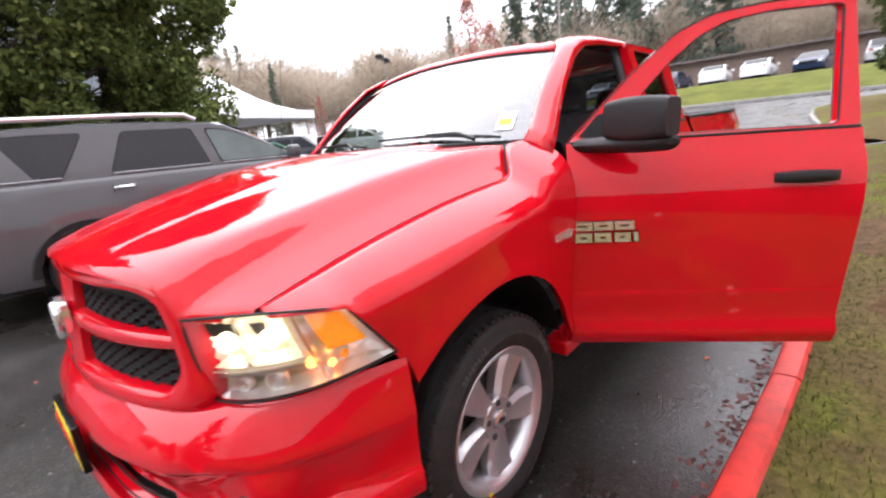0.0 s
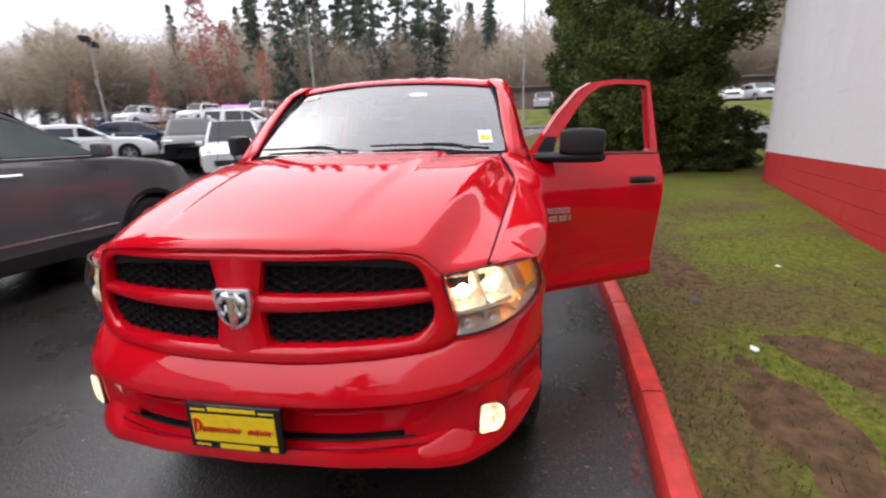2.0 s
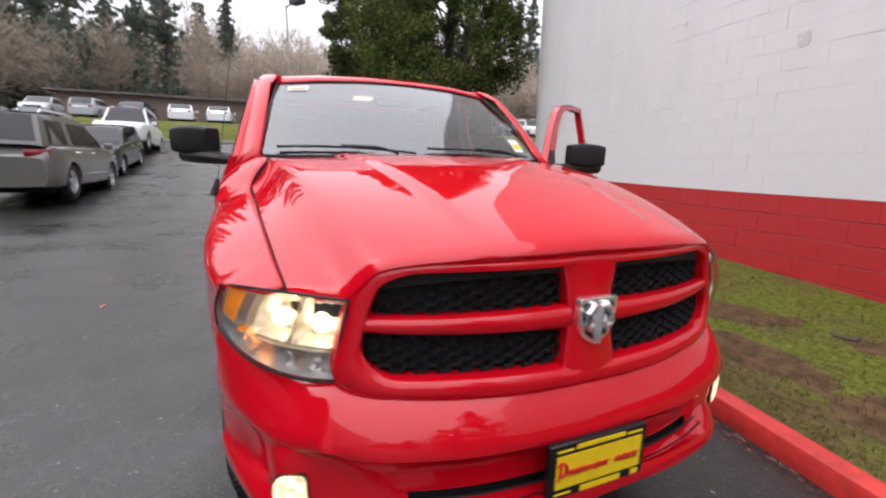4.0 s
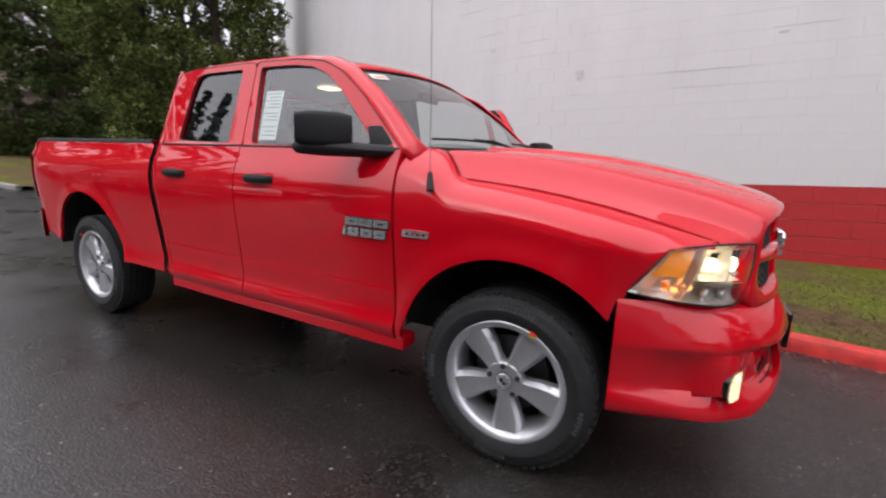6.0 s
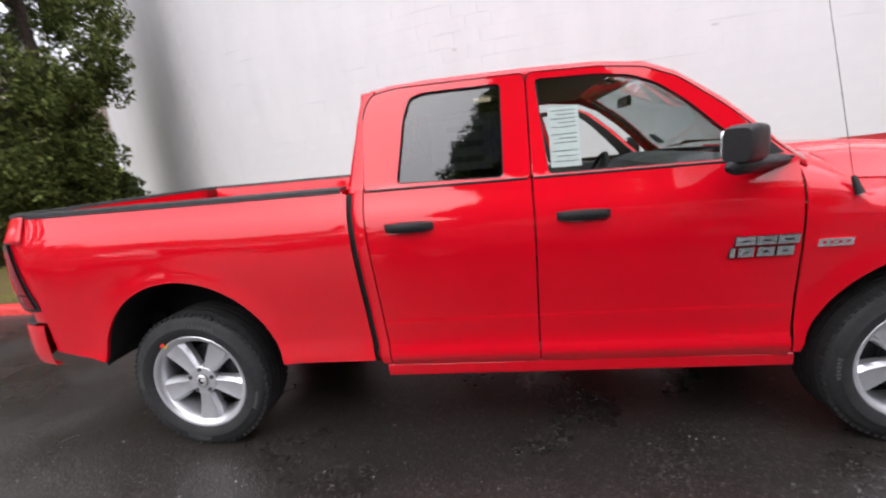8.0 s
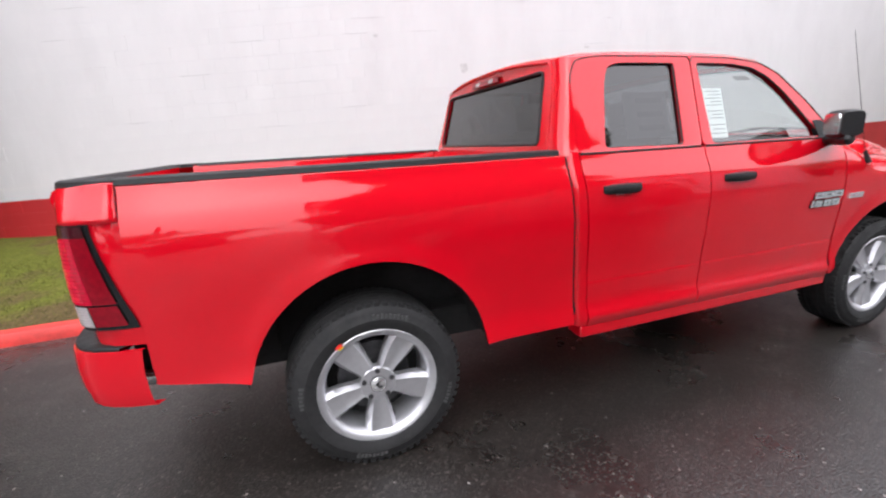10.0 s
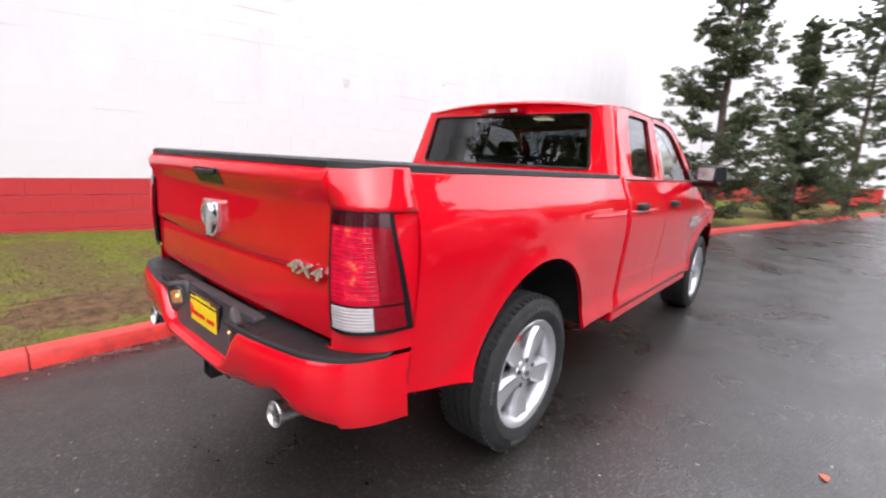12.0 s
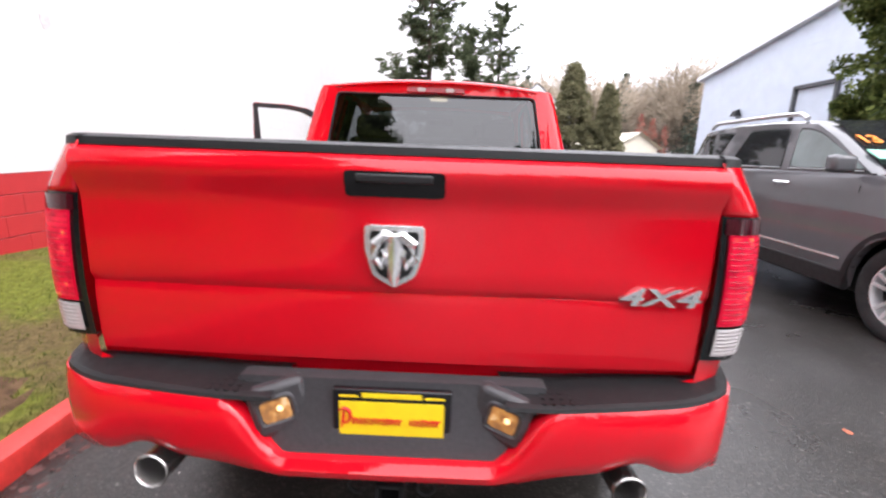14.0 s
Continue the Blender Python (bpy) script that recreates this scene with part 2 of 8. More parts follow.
M_TAILGLOW.node_tree.nodes["Principled BSDF"].inputs["Emission Color"].default_value = (1.0, 0.004, 0.028, 1)
M_TAILGLOW.node_tree.nodes["Principled BSDF"].inputs["Emission Strength"].default_value = 0.10
M_SMOKED = plain("smoked_red_lens", (0.045, 0.002, 0.006), 0.12, coat=0.3)
M_TAILBRIGHT = lit_bowl("brake_panel_lit", 0.20, RED_STOPS, 30.0, (0.30, 0.002, 0.02), 0.0)
M_WHITELENS = plain("reversing_lamp_lens", (0.42, 0.38, 0.38), 0.15, grain=0.08, scale=70, coat=1.0)
M_SEAT = plain("grey_seat_cloth", (0.045, 0.046, 0.05), 0.9, grain=0.2, scale=150, bump=0.2)
M_TRIM = plain("dark_cabin_trim", (0.035, 0.035, 0.038), 0.7, grain=0.15)
M_HEADLINER = plain("pale_headliner", (0.35, 0.34, 0.33), 0.9, grain=0.06)
M_PAPER = plain("white_paper", (0.78, 0.79, 0.78), 0.7, grain=0.03)
M_INK = plain("dark_ink", (0.12, 0.14, 0.16), 0.7, grain=0.1)
M_YELLOW = plain("yellow_plate", (0.86, 0.62, 0.012), 0.45, grain=0.05)
M_REDINK = plain("red_lettering", (0.62, 0.02, 0.012), 0.5, grain=0.08)
M_ORANGE = plain("orange_print", (0.85, 0.25, 0.03), 0.6, grain=0.06)
M_ASPHALT = asphalt_mat()
M_GRASS = grass_mat()
M_KERBRED = plain("worn_red_kerb_paint", (0.55, 0.035, 0.028), 0.5, grain=0.3, scale=9, bump=0.4, dist=0.006)
M_KERBGREY = plain("grey_kerb_concrete", (0.25, 0.24, 0.225), 0.85, grain=0.25, scale=9, bump=0.3, dist=0.006)
M_WALLWHITE = block_mat("white_painted_blocks", (0.665, 0.645, 0.65), 0.07)
M_WALLRED = block_mat("red_painted_blocks", (0.46, 0.020, 0.024), 0.2)
M_FOOTING = plain("grey_footing", (0.2, 0.19, 0.18), 0.9, grain=0.35, scale=14, bump=0.4, dist=0.01)
M_BARK = plain("bark", (0.075, 0.055, 0.042), 0.95, grain=0.4, scale=18, bump=0.8, dist=0.02)
M_TWIG = plain("bare_twigs", (0.20, 0.155, 0.12), 0.95, grain=0.35, scale=0.4)
M_CEDAR = leaf_mat("cedar_foliage", (0.040, 0.058, 0.016), (0.100, 0.126, 0.034), (0.22, 0.25, 0.075))
# darker copy of the cedar foliage; deeper crown shade is put into its colour
M_CEDARSHADE = leaf_mat("shaded_cedar_foliage", (0.032, 0.047, 0.018), (0.075, 0.098, 0.034), (0.15, 0.175, 0.062))
# needles lightened and greyed, with the drive's haze put into the colour
M_PINE = leaf_mat("hazed_pine_foliage", (0.055, 0.072, 0.040), (0.105, 0.128, 0.070), (0.17, 0.195, 0.11))
# far firs and bare crowns: distance haze is mixed into these pale tones
M_FARFIR = leaf_mat("hazed_fir_foliage", (0.085, 0.110, 0.085), (0.130, 0.158, 0.122), (0.19, 0.22, 0.175), 0.2)
M_FARBARE = leaf_mat("hazed_bare_crowns", (0.34, 0.285, 0.22), (0.43, 0.365, 0.29), (0.52, 0.45, 0.37), 0.15)
M_RUST = leaf_mat("rust_leaves", (0.27, 0.10, 0.08), (0.38, 0.15, 0.115), (0.46, 0.21, 0.16), 0.3)
# olive foliage with far haze painted in as paler tones
M_THUJA = leaf_mat("hazed_thuja_foliage", (0.12, 0.115, 0.065), (0.19, 0.18, 0.10), (0.27, 0.25, 0.15), 0.6)
M_GREYPAINT = paint("grey_metallic_paint", (0.055, 0.055, 0.06), 0.4)
M_DARKPAINT = paint("black_paint", (0.012, 0.012, 0.014), 0.35)
M_WHITEPAINT = paint("white_paint", (0.72, 0.72, 0.72), 0.4)
M_SILVER = paint("silver_paint", (0.40, 0.41, 0.42), 0.4)
M_BLUEPAINT = paint("dark_blue_paint", (0.02, 0.03, 0.06), 0.4)
M_CARGLASS = plain("dark_car_glass", (0.016, 0.017, 0.019), 0.04, grain=0.1, coat=0.0)
M_TENT = plain("white_tent_cloth", (0.8, 0.8, 0.8), 0.7, grain=0.03)
M_ROOFBROWN = plain("brown_roof_shingle", (0.12, 0.10, 0.09), 0.9, grain=0.25, scale=3)
M_SIDING = plain("pale_blue_siding", (0.55, 0.60, 0.68), 0.7, grain=0.05, scale=2)
M_CREAM = plain("cream_siding", (0.62, 0.56, 0.46), 0.7, grain=0.06, scale=2)
M_WHITEWALL = plain("white_stucco", (0.72, 0.72, 0.74), 0.8, grain=0.05, scale=2)


# ---- building helpers ----
def bm_new():
    return bmesh.new()


def mesh_of(bm, name, mat, sharp=35, smooth=True):
    me = bpy.data.meshes.new(name)
    bm.to_mesh(me)
    bm.free()
    if smooth:
        me.shade_smooth()
        me.set_sharp_from_angle(angle=radians(sharp))
    me.materials.append(mat)
    return me


def part(name, bm, mat, parent=None, label="", sharp=35, smooth=True, thick=0.0, bevel=0.0):
    """Link a bmesh as one mesh object under a thing or a part."""
    ob = new(name, mesh_of(bm, name, mat, sharp, smooth))
    if parent is not None:
        ob.parent = parent
    if label:
        tagged(ob, label)
    if thick:
        md = ob.modifiers.new("thick", "SOLIDIFY")
        md.thickness, md.offset = thick, -1
    if bevel:
        md = ob.modifiers.new("bevel", "BEVEL")
        md.width, md.segments, md.limit_method, md.angle_limit = bevel, 2, "ANGLE", radians(40)
    return ob


def thing(name, label, category, group="", kind="", m=None):
    e = new(name)
    e.empty_display_size = 0.2
    tagged(e, label, category, group, kind)
    if m is not None:
        e.matrix_world = m
    return e


def box(bm, c, size, m=None, taper=None):
    """A box with middle c; taper shrinks its top in x and y."""
    x, y, z = [d / 2 for d in size]
    tx, ty = taper or (1, 1)
    vs = []
    for sz, kx, ky in ((-z, 1, 1), (z, tx, ty)):
        for sx, sy in ((-x, -y), (x, -y), (x, y), (-x, y)):
            p = Vector((sx * kx, sy * ky, sz))
            if m is not None:
                p = m @ p
            vs.append(bm.verts.new(p + Vector(c)))
    for f in ((3, 2, 1, 0), (4, 5, 6, 7), (0, 1, 5, 4), (1, 2, 6, 5), (2, 3, 7, 6), (3, 0, 4, 7)):
        bm.faces.new([vs[i] for i in f])
    return vs


def cyl(bm, p0, p1, r0, r1=None, seg=16, caps=True):
    r1 = r0 if r1 is None else r1
    p0, p1 = Vector(p0), Vector(p1)
    d = (p1 - p0).normalized()
    a = d.orthogonal().normalized()
    b = d.cross(a)
    rings = []
    for p, r in ((p0, r0), (p1, r1)):
        rings.append([bm.verts.new(p + r * (math.cos(2 * math.pi * i / seg) * a + math.sin(2 * math.pi * i / seg) * b)) for i in range(seg)])
    for i in range(seg):
        j = (i + 1) % seg
        bm.faces.new((rings[0][i], rings[0][j], rings[1][j], rings[1][i]))
    if caps:
        bm.faces.new(rings[0][::-1])
        bm.faces.new(rings[1])


def tube(bm, pts, r, seg=8, closed=False):
    pts = [Vector(p) for p in pts]
    rings = []
    k = len(pts)
    for i, p in enumerate(pts):
        q0 = pts[(i - 1) % k] if closed or i else p
        q1 = pts[(i + 1) % k] if closed or i < k - 1 else p
        d = (q1 - q0).normalized()
        a = d.cross(Vector((0.13, 0.21, 0.97))).normalized()
        b = d.cross(a)
        rr = r[i] if isinstance(r, (list, tuple)) else r
        rings.append([bm.verts.new(p + rr * (math.cos(2 * math.pi * j / seg) * a + math.sin(2 * math.pi * j / seg) * b)) for j in range(seg)])
    for i in range(k if closed else k - 1):
        A, B = rings[i], rings[(i + 1) % k]
        for j in range(seg):
            bm.faces.new((A[j], A[(j + 1) % seg], B[(j + 1) % seg], B[j]))
    if not closed:
        bm.faces.new(rings[0][::-1])
        bm.faces.new(rings[-1])


def grid(bm, rows, ref=None, wrap=False, skip=None):
    """A sheet through rows of points; ref: a place that lies behind it."""
    vs = [[bm.verts.new(p) for p in row] for row in rows]
    fs = []
    n = len(vs[0])
    for i in range(len(vs) - 1):
        for j in range(n if wrap else n - 1):
            if skip and skip(i, j):
                continue
            q = (vs[i][j], vs[i][(j + 1) % n], vs[i + 1][(j + 1) % n], vs[i + 1][j])
            fs.append(bm.faces.new(q))
    if ref is not None:
        tot = 0.0
        for f in fs:
            f.normal_update()
            tot += f.normal.dot(f.calc_center_median() - Vector(ref)) * f.calc_area()
        if tot < 0:
            bmesh.ops.reverse_faces(bm, faces=fs)
    return vs


def lathe(bm, prof, m, seg=48, wob=None):
    """Turn a profile of (radius, height) about the local z of m."""
    rows = []
    for r, h in prof:
        rows.append([m @ Vector((r * math.cos(2 * math.pi * i / seg), r * math.sin(2 * math.pi * i / seg), h)) for i in range(seg)])
    grid(bm, rows, None, True)


def poly_plate(bm, outer, holes, fmap, thick=(0, 0, 0)):
    """A plate from an outline with holes in two dimensions, mapped into the world, with a back and edges if thick is given."""
    loops, edges = [], []
    for lp in (outer, *holes):
        vs = [bm.verts.new(fmap(*p)) for p in lp]
        loops.append(vs)
        edges += [bm.edges.new((vs[i], vs[(i + 1) % len(vs)])) for i in range(len(vs))]
    res = bmesh.ops.triangle_fill(bm, edges=edges, use_beauty=True)
    faces = [f for f in res["geom"] if isinstance(f, bmesh.types.BMFace)]
    t = Vector(thick)
    if t.length:
        for f in faces:
            f.normal_update()
        if sum(f.normal.dot(t) * f.calc_area() for f in faces) > 0:
            bmesh.ops.reverse_faces(bm, faces=faces)
        back = {}
        for vs in loops:
            for v in vs:
                back[v] = bm.verts.new(v.co + t)
        for f in faces:
            bm.faces.new([back[v] for v in reversed(f.verts)])
        for vs in loops:
            for i in range(len(vs)):
                a, b = vs[i], vs[(i + 1) % len(vs)]
                bm.faces.new((a, b, back[b], back[a]))
        bmesh.ops.recalc_face_normals(bm, faces=list(bm.faces))
    return faces


def rounded(pts, r, k=4):
    """Round the corners of an outline."""
    out = []
    n = len(pts)
    for i in range(n):
        p, a, b = Vector(pts[i]), Vector(pts[i - 1]), Vector(pts[(i + 1) % n])
        da, db = a - p, b - p
        ra = min(r, da.length * 0.45, db.length * 0.45)
        pa, pb = p + da.normalized() * ra, p + db.normalized() * ra
        for j in range(k + 1):
            t = j / k
            out.append(tuple((1 - t) ** 2 * pa + 2 * t * (1 - t) * p + t * t * pb))
    return out


def lerp(a, b, t):
    return a + (b - a) * t


def ip(x, xs, ys):
    return float(np.interp(x, xs, ys))


def smooth_ip(x, xs, ys):
    """Piecewise cubic through points, without overshoot."""
    xs, ys = np.asarray(xs, float), np.asarray(ys, float)
    if x <= xs[0]:
        return float(ys[0])
    if x >= xs[-1]:
        return float(ys[-1])
    i = int(np.searchsorted(xs, x)) - 1
    d = np.diff(ys) / np.diff(xs)
    t = np.zeros(len(xs))
    t[0], t[-1] = d[0], d[-1]
    for k in range(1, len(xs) - 1):
        t[k] = 0 if d[k - 1] * d[k] <= 0 else 2 * d[k - 1] * d[k] / (d[k - 1] + d[k])
    h = xs[i + 1] - xs[i]
    s = (x - xs[i]) / h
    return float((1 + 2 * s) * (1 - s) ** 2 * ys[i] + s * (1 - s) ** 2 * h * t[i] + s * s * (3 - 2 * s) * ys[i + 1] + s * s * (s - 1) * h * t[i + 1])


def raw_mesh(name, verts, faces, mat, smooth=False):
    me = bpy.data.meshes.new(name)
    me.from_pydata(verts, [], faces)
    if smooth:
        me.shade_smooth()
    me.materials.append(mat)
    me.update()
    return me


def lin(a, b, n, endpoint=True):
    return [float(v) for v in np.linspace(a, b, n, endpoint=endpoint)]


# ---- the setting: ground, kerb, lawn, wall ----
rng = np.random.default_rng(7)


def gz(x, y=0.0):
    """Height of the ground along the drive: level by the pickup, then climbing behind it."""
    a, b = max(0.0, min(1.0, (-y - 8.5) / 8)), max(0.0, min(1.0, (x + 28) / 9)) * max(0.0, min(1.0, (2 - x) / 6))
    c, d = max(0.0, min(1.0, (-y - 2.3) / 1.3)), max(0.0, min(1.0, (x + 9) / 4)) * max(0.0, min(1.0, (8 - x) / 5))
    return 0.10 * c * c * (3 - 2 * c) * d * d * (3 - 2 * d) + smooth_ip(-x, [-70, -6, 8, 14, 22, 28, 37, 60, 110], [0.5, 0.0, 0.0, 0.22, 0.90, 1.45, 3.0, 3.3, 4.0]) + 0.62 * a * a * (3 - 2 * a) * b * b * (3 - 2 * b)


bm = bm_new()
span = [-1500, -300, -90, -40, -24, -20, -16.5, -15, -13, -11.5, -10, -8.5, -5, -3.6, -3.3, -3.0, -2.65, -2.3, 0, 5, 10, 20, 45, 100, 300, 1500]
along = [-1500, -300, -110, -80] + lin(-60, -6, 55) + [-5, -4, -3, -2, -1, 0, 1, 2, 5, 6] + lin(8, 70, 20) + [110, 300, 1500]
grid(bm, [[(x, y, gz(x, y)) for y in span] for x in along], (0, 0, -50))
tagged(part("ground", bm, M_ASPHALT), "dark wet asphalt with pale aggregate and faint puddled patches", "asphalt", kind="structure")

KERB = [(-14.9, 11.0), (-14.8, 6.0), (-14.2, 3.4), (-12.8, 1.95), (-11.1, 1.67), (-10.5, 1.59), (-7.8, 1.57), (-5.2, 1.60), (-2.65, 1.69), (-1.4, 1.65), (-0.1, 1.55), (1.25, 1.40), (2.6, 1.22),
        (4.6, 0.88), (7.0, 0.38), (9.6, -0.15), (13.0, -0.95), (18.0, -2.05), (27.0, -4.0), (42.0, -7.2), (67.0, -12.2)]


def kerb_y(x):
    ks = [p for p in KERB if p[0] > -14.25]
    return ip(x, [p[0] for p in ks], [p[1] for p in ks])


kerb = thing("kerb", "worn red painted concrete kerb between asphalt and lawn", "kerb", kind="structure")


def kerb_stone(a, b):
    """One cast length of kerb, with a rolled front edge and a small gap at each end."""
    a, b = Vector((*a, 0)), Vector((*b, 0))
    d = (b - a).normalized()
    nrm = Vector((-d.y, d.x, 0))
    prof = [(0.0, -0.05), (0.012, 0.03), (0.022, 0.085), (0.034, 0.105), (0.055, 0.114), (0.13, 0.118), (0.15, 0.105), (0.155, -0.05)]
    k = max(3, int((b - a).length / 0.35))
    rows = []
    for i in range(k + 1):
        p = a + d * (0.005 + ((b - a).length - 0.010) * i / k)
        w = 0.005 * noise.noise(p * 1.7)
        rows.append([p + nrm * (o + w) + Vector((0, 0, gz(p.x) + z + 0.006 * noise.noise(p * 2.3 + Vector((o * 9, 0, 3))))) for o, z in prof])
    bm = bm_new()
    vs = grid(bm, rows, (a + b) / 2 + nrm * 0.08)
    bm.faces.new(vs[0])
    bm.faces.new(vs[-1][::-1])
    bmesh.ops.recalc_face_normals(bm, faces=list(bm.faces))
    return part("kerb_stone", bm, M_KERBRED if a.x > -11.2 else M_KERBGREY, kerb, "" if a.x > -11.2 else "bare grey kerb stone", 30)


for i in range(len(KERB) - 1):
    kerb_stone(KERB[i], KERB[i + 1])

# crumbled, red-splashed edge of the asphalt along the kerb's foot
verts, faces = [], []
for i in range(1500):
    x = rng.uniform(-9, 8)
    y = kerb_y(x) - abs(rng.normal(0, 0.05)) - 0.005
    r = rng.uniform(0.006, 0.024)
    ang = rng.uniform(0, 6.3, 5)
    ang.sort()
    b0 = len(verts)
    verts += [(x + r * math.cos(a) * 1.5, y + r * math.sin(a), 0.001) for a in ang] + [(x, y, r * rng.uniform(0.25, 0.6))]
    faces += [(b0 + j, b0 + (j + 1) % 5, b0 + 5) for j in range(5)]
tagged(new("kerb_grit", raw_mesh("kerb_grit", verts, faces, plain("red_stained_grit", (0.10, 0.035, 0.03), 0.7, grain=0.6, scale=25))),
       "loose dark grit and red paint chips along the kerb foot", "grit", kind="stuff")


def lawn_z(x, y):
    d = max(0.0, y - kerb_y(x) - 0.15)
    return gz(x) + 0.095 + 0.30 * (1 - math.exp(-d / 2.2)) * ip(x, [-14.6, -12, -8, -5, -3.5, -2, 0, 6], [0.1, 0.6, 0.88, 1.1, 1.25, 1.2, 0.85, 0.75]) + 0.015 * noise.noise(Vector((x * 0.9, y * 0.9, 0))) + 0.008 * noise.noise(Vector((x * 4, y * 4, 1)))


rows = []
for x in np.concatenate([np.linspace(-14.6, 12, 134), np.linspace(13, 66, 40)]):
    k = kerb_y(x)
    if x < -10.5:
        k = ip(x, [-14.6, -14.2, -12.8, -10.5], [8.0, 3.4, 1.95, 1.55])
    rows.append([(x, y, lawn_z(x, max(y, kerb_y(x) + 0.15))) for y in k + 0.135 + 16 * np.linspace(0, 1, 46) ** 1.7])
bm = bm_new()
grid(bm, rows, (0, 5, -30))
tagged(part("lawn", bm, M_GRASS), "mown mossy lawn with bare muddy patches", "lawn", kind="structure")


WALL_RUN = ((13.7, 0.0), (1.833, 17.5), (5.1, 0.0), (0.9, 21.0), (8.5, 0.0))


def wall_path(s):
    """Along the wall from its front end: the place, and the way it runs; straight, a slight bend, then a rounded corner."""
    x1 = 12.5
    if s < 0:
        a = min(1.5, -s / 3.0)
        return Vector((x1 + 3.0 * math.sin(a), 4.1 + 3.0 * (1 - math.cos(a)), 0)), math.pi + a
    p, a = Vector((x1, 4.1, 0)), 0.0
    for length, turn in WALL_RUN:
        d = min(float(s), length)
        b = radians(turn) * d / length
        chord = d if not turn else 2 * math.sin(b / 2) * length / radians(turn)
        p += chord * Vector((-math.cos(a + b / 2), math.sin(a + b / 2), 0))
        a += b
        s -= d
        if s <= 0:
            break
    return p, math.pi - a


WALL_END = 29.8
WALL = pose(0, 0, 0, 0, -1.6, 0)
bm = bm_new()
ss = np.concatenate([np.linspace(-4.4, 0, 10), np.linspace(0.5, 12.5, 10), np.linspace(13, WALL_END, 70)])
front, back = [], []
for s in ss:
    p, a = wall_path(s)
    n_ = Vector((math.sin(a), -math.cos(a), 0))
    front.append([WALL @ (p + n_ * -0.014 * -1 + Vector((0, 0, z))) for z in (-1.0, 9.5)])
    back.append([WALL @ (p + n_ * 0.30 + Vector((0, 0, z))) for z in (-1.0, 9.5)])
fv = grid(bm, [[f[0], f[1], b[1], b[0]] for f, b in zip(front, back)], None, True)
bm.faces.new(fv[0])
bm.faces.new(fv[-1][::-1])
bmesh.ops.recalc_face_normals(bm, faces=list(bm.faces))
wall_north = tagged(part("wall_north", bm, plain("mortar", (0.6, 0.58, 0.58), 0.8, grain=0.1), None, "", 50),
                    "tall white painted block wall with a red painted base", "wall", kind="structure")

BAND = 1.13
CW, CH = 0.40, 0.2033


def block_mesh(name, mat, w=CW, gx=0.0006, gap=0.0005, mid=-0.0076, e=0.002):
    bm = bm_new()
    x, z = w / 2 - gx / 2, CH / 2 - gap
    o = [bm.verts.new((sx * x, 0.012, sz * z)) for sx, sz in ((-1, -1), (1, -1), (1, 1), (-1, 1))]
    m_ = [bm.verts.new((sx * x, mid, sz * z)) for sx, sz in ((-1, -1), (1, -1), (1, 1), (-1, 1))]
    i_ = [bm.verts.new((sx * (x - e), -0.008, sz * (z - e))) for sx, sz in ((-1, -1), (1, -1), (1, 1), (-1, 1))]
    for a, b in ((o, m_), (m_, i_)):
        for k in range(4):
            bm.faces.new((a[k], a[(k + 1) % 4], b[(k + 1) % 4], b[k]))
    bm.faces.new(i_)
    return mesh_of(bm, name, mat, 30, False)


BLOCK_RED, BLOCK_WHITE = block_mesh("block", M_WALLRED, CW, 0.0012, 0.003, -0.0055, 0.004), block_mesh("block", M_WALLWHITE)
unit = [Vector(v.co) for v in BLOCK_WHITE.vertices]
unit_f = [tuple(p.vertices) for p in BLOCK_WHITE.polygons]
singles = 0
joined = {"red": ([], []), "white": ([], [])}
for course in range(-5, 40):
    z = BAND + CH * (course + 0.5)
    col = "red" if course < 0 else "white"
    n_len = int((WALL_END - 0.2 + 4.2) / CW)
    for i in range(n_len):
        s = -4.2 + CW * (i + (0.5 if course % 2 else 0.0))
        p, a = wall_path(s)
        m = WALL @ Matrix.Translation((p.x, p.y, z)) @ Matrix.Rotation(a - math.pi, 4, "Z")
        dy = 0.0025 * noise.noise(Vector((s * 3.1, course * 1.7, 2.0)))
        m = m @ Matrix.Translation((0, dy, 0))
        if singles < 300 and 8.0 < s < 19.5 and course < 8:
            ob = new("block", BLOCK_RED if col == "red" else BLOCK_WHITE)
            ob.parent, ob.matrix_world = wall_north, m
            singles += 1
        else:
            V, F = joined[col]
            b0 = len(V)
            V += [m @ q for q in unit]
            F += [tuple(b0 + k for k in f) for f in unit_f]
for col, (V, F) in joined.items():
    ob = new("block_courses", raw_mesh("block_courses", V, F, M_WALLRED if col == "red" else M_WALLWHITE))
    ob.parent = wall_north
    tagged(ob, f"{col} painted block courses", kind="stuff")
# rough grey footing under the blocks
bm = bm_new()
rows = []
for s in np.linspace(-4.2, WALL_END - 0.1, 130):
    p, a = wall_path(s)
    n_ = Vector((math.sin(a), -math.cos(a), 0))
    j = 0.02 * noise.noise(Vector((s * 3, 0, 0)))
    rows.append([WALL @ (p - n_ * o + Vector((0, 0, z))) for o, z in ((0.0, BAND - 5 * CH), (0.035 + j, BAND - 5 * CH - 0.02), (0.05 + j, BAND - 5 * CH - 0.1), (0.06 + j, -0.6))])
grid(bm, rows, (0, 10, 0))
tagged(part("wall_footing", bm, M_FOOTING), "rough grey concrete footing under the block wall", "footing", kind="structure")
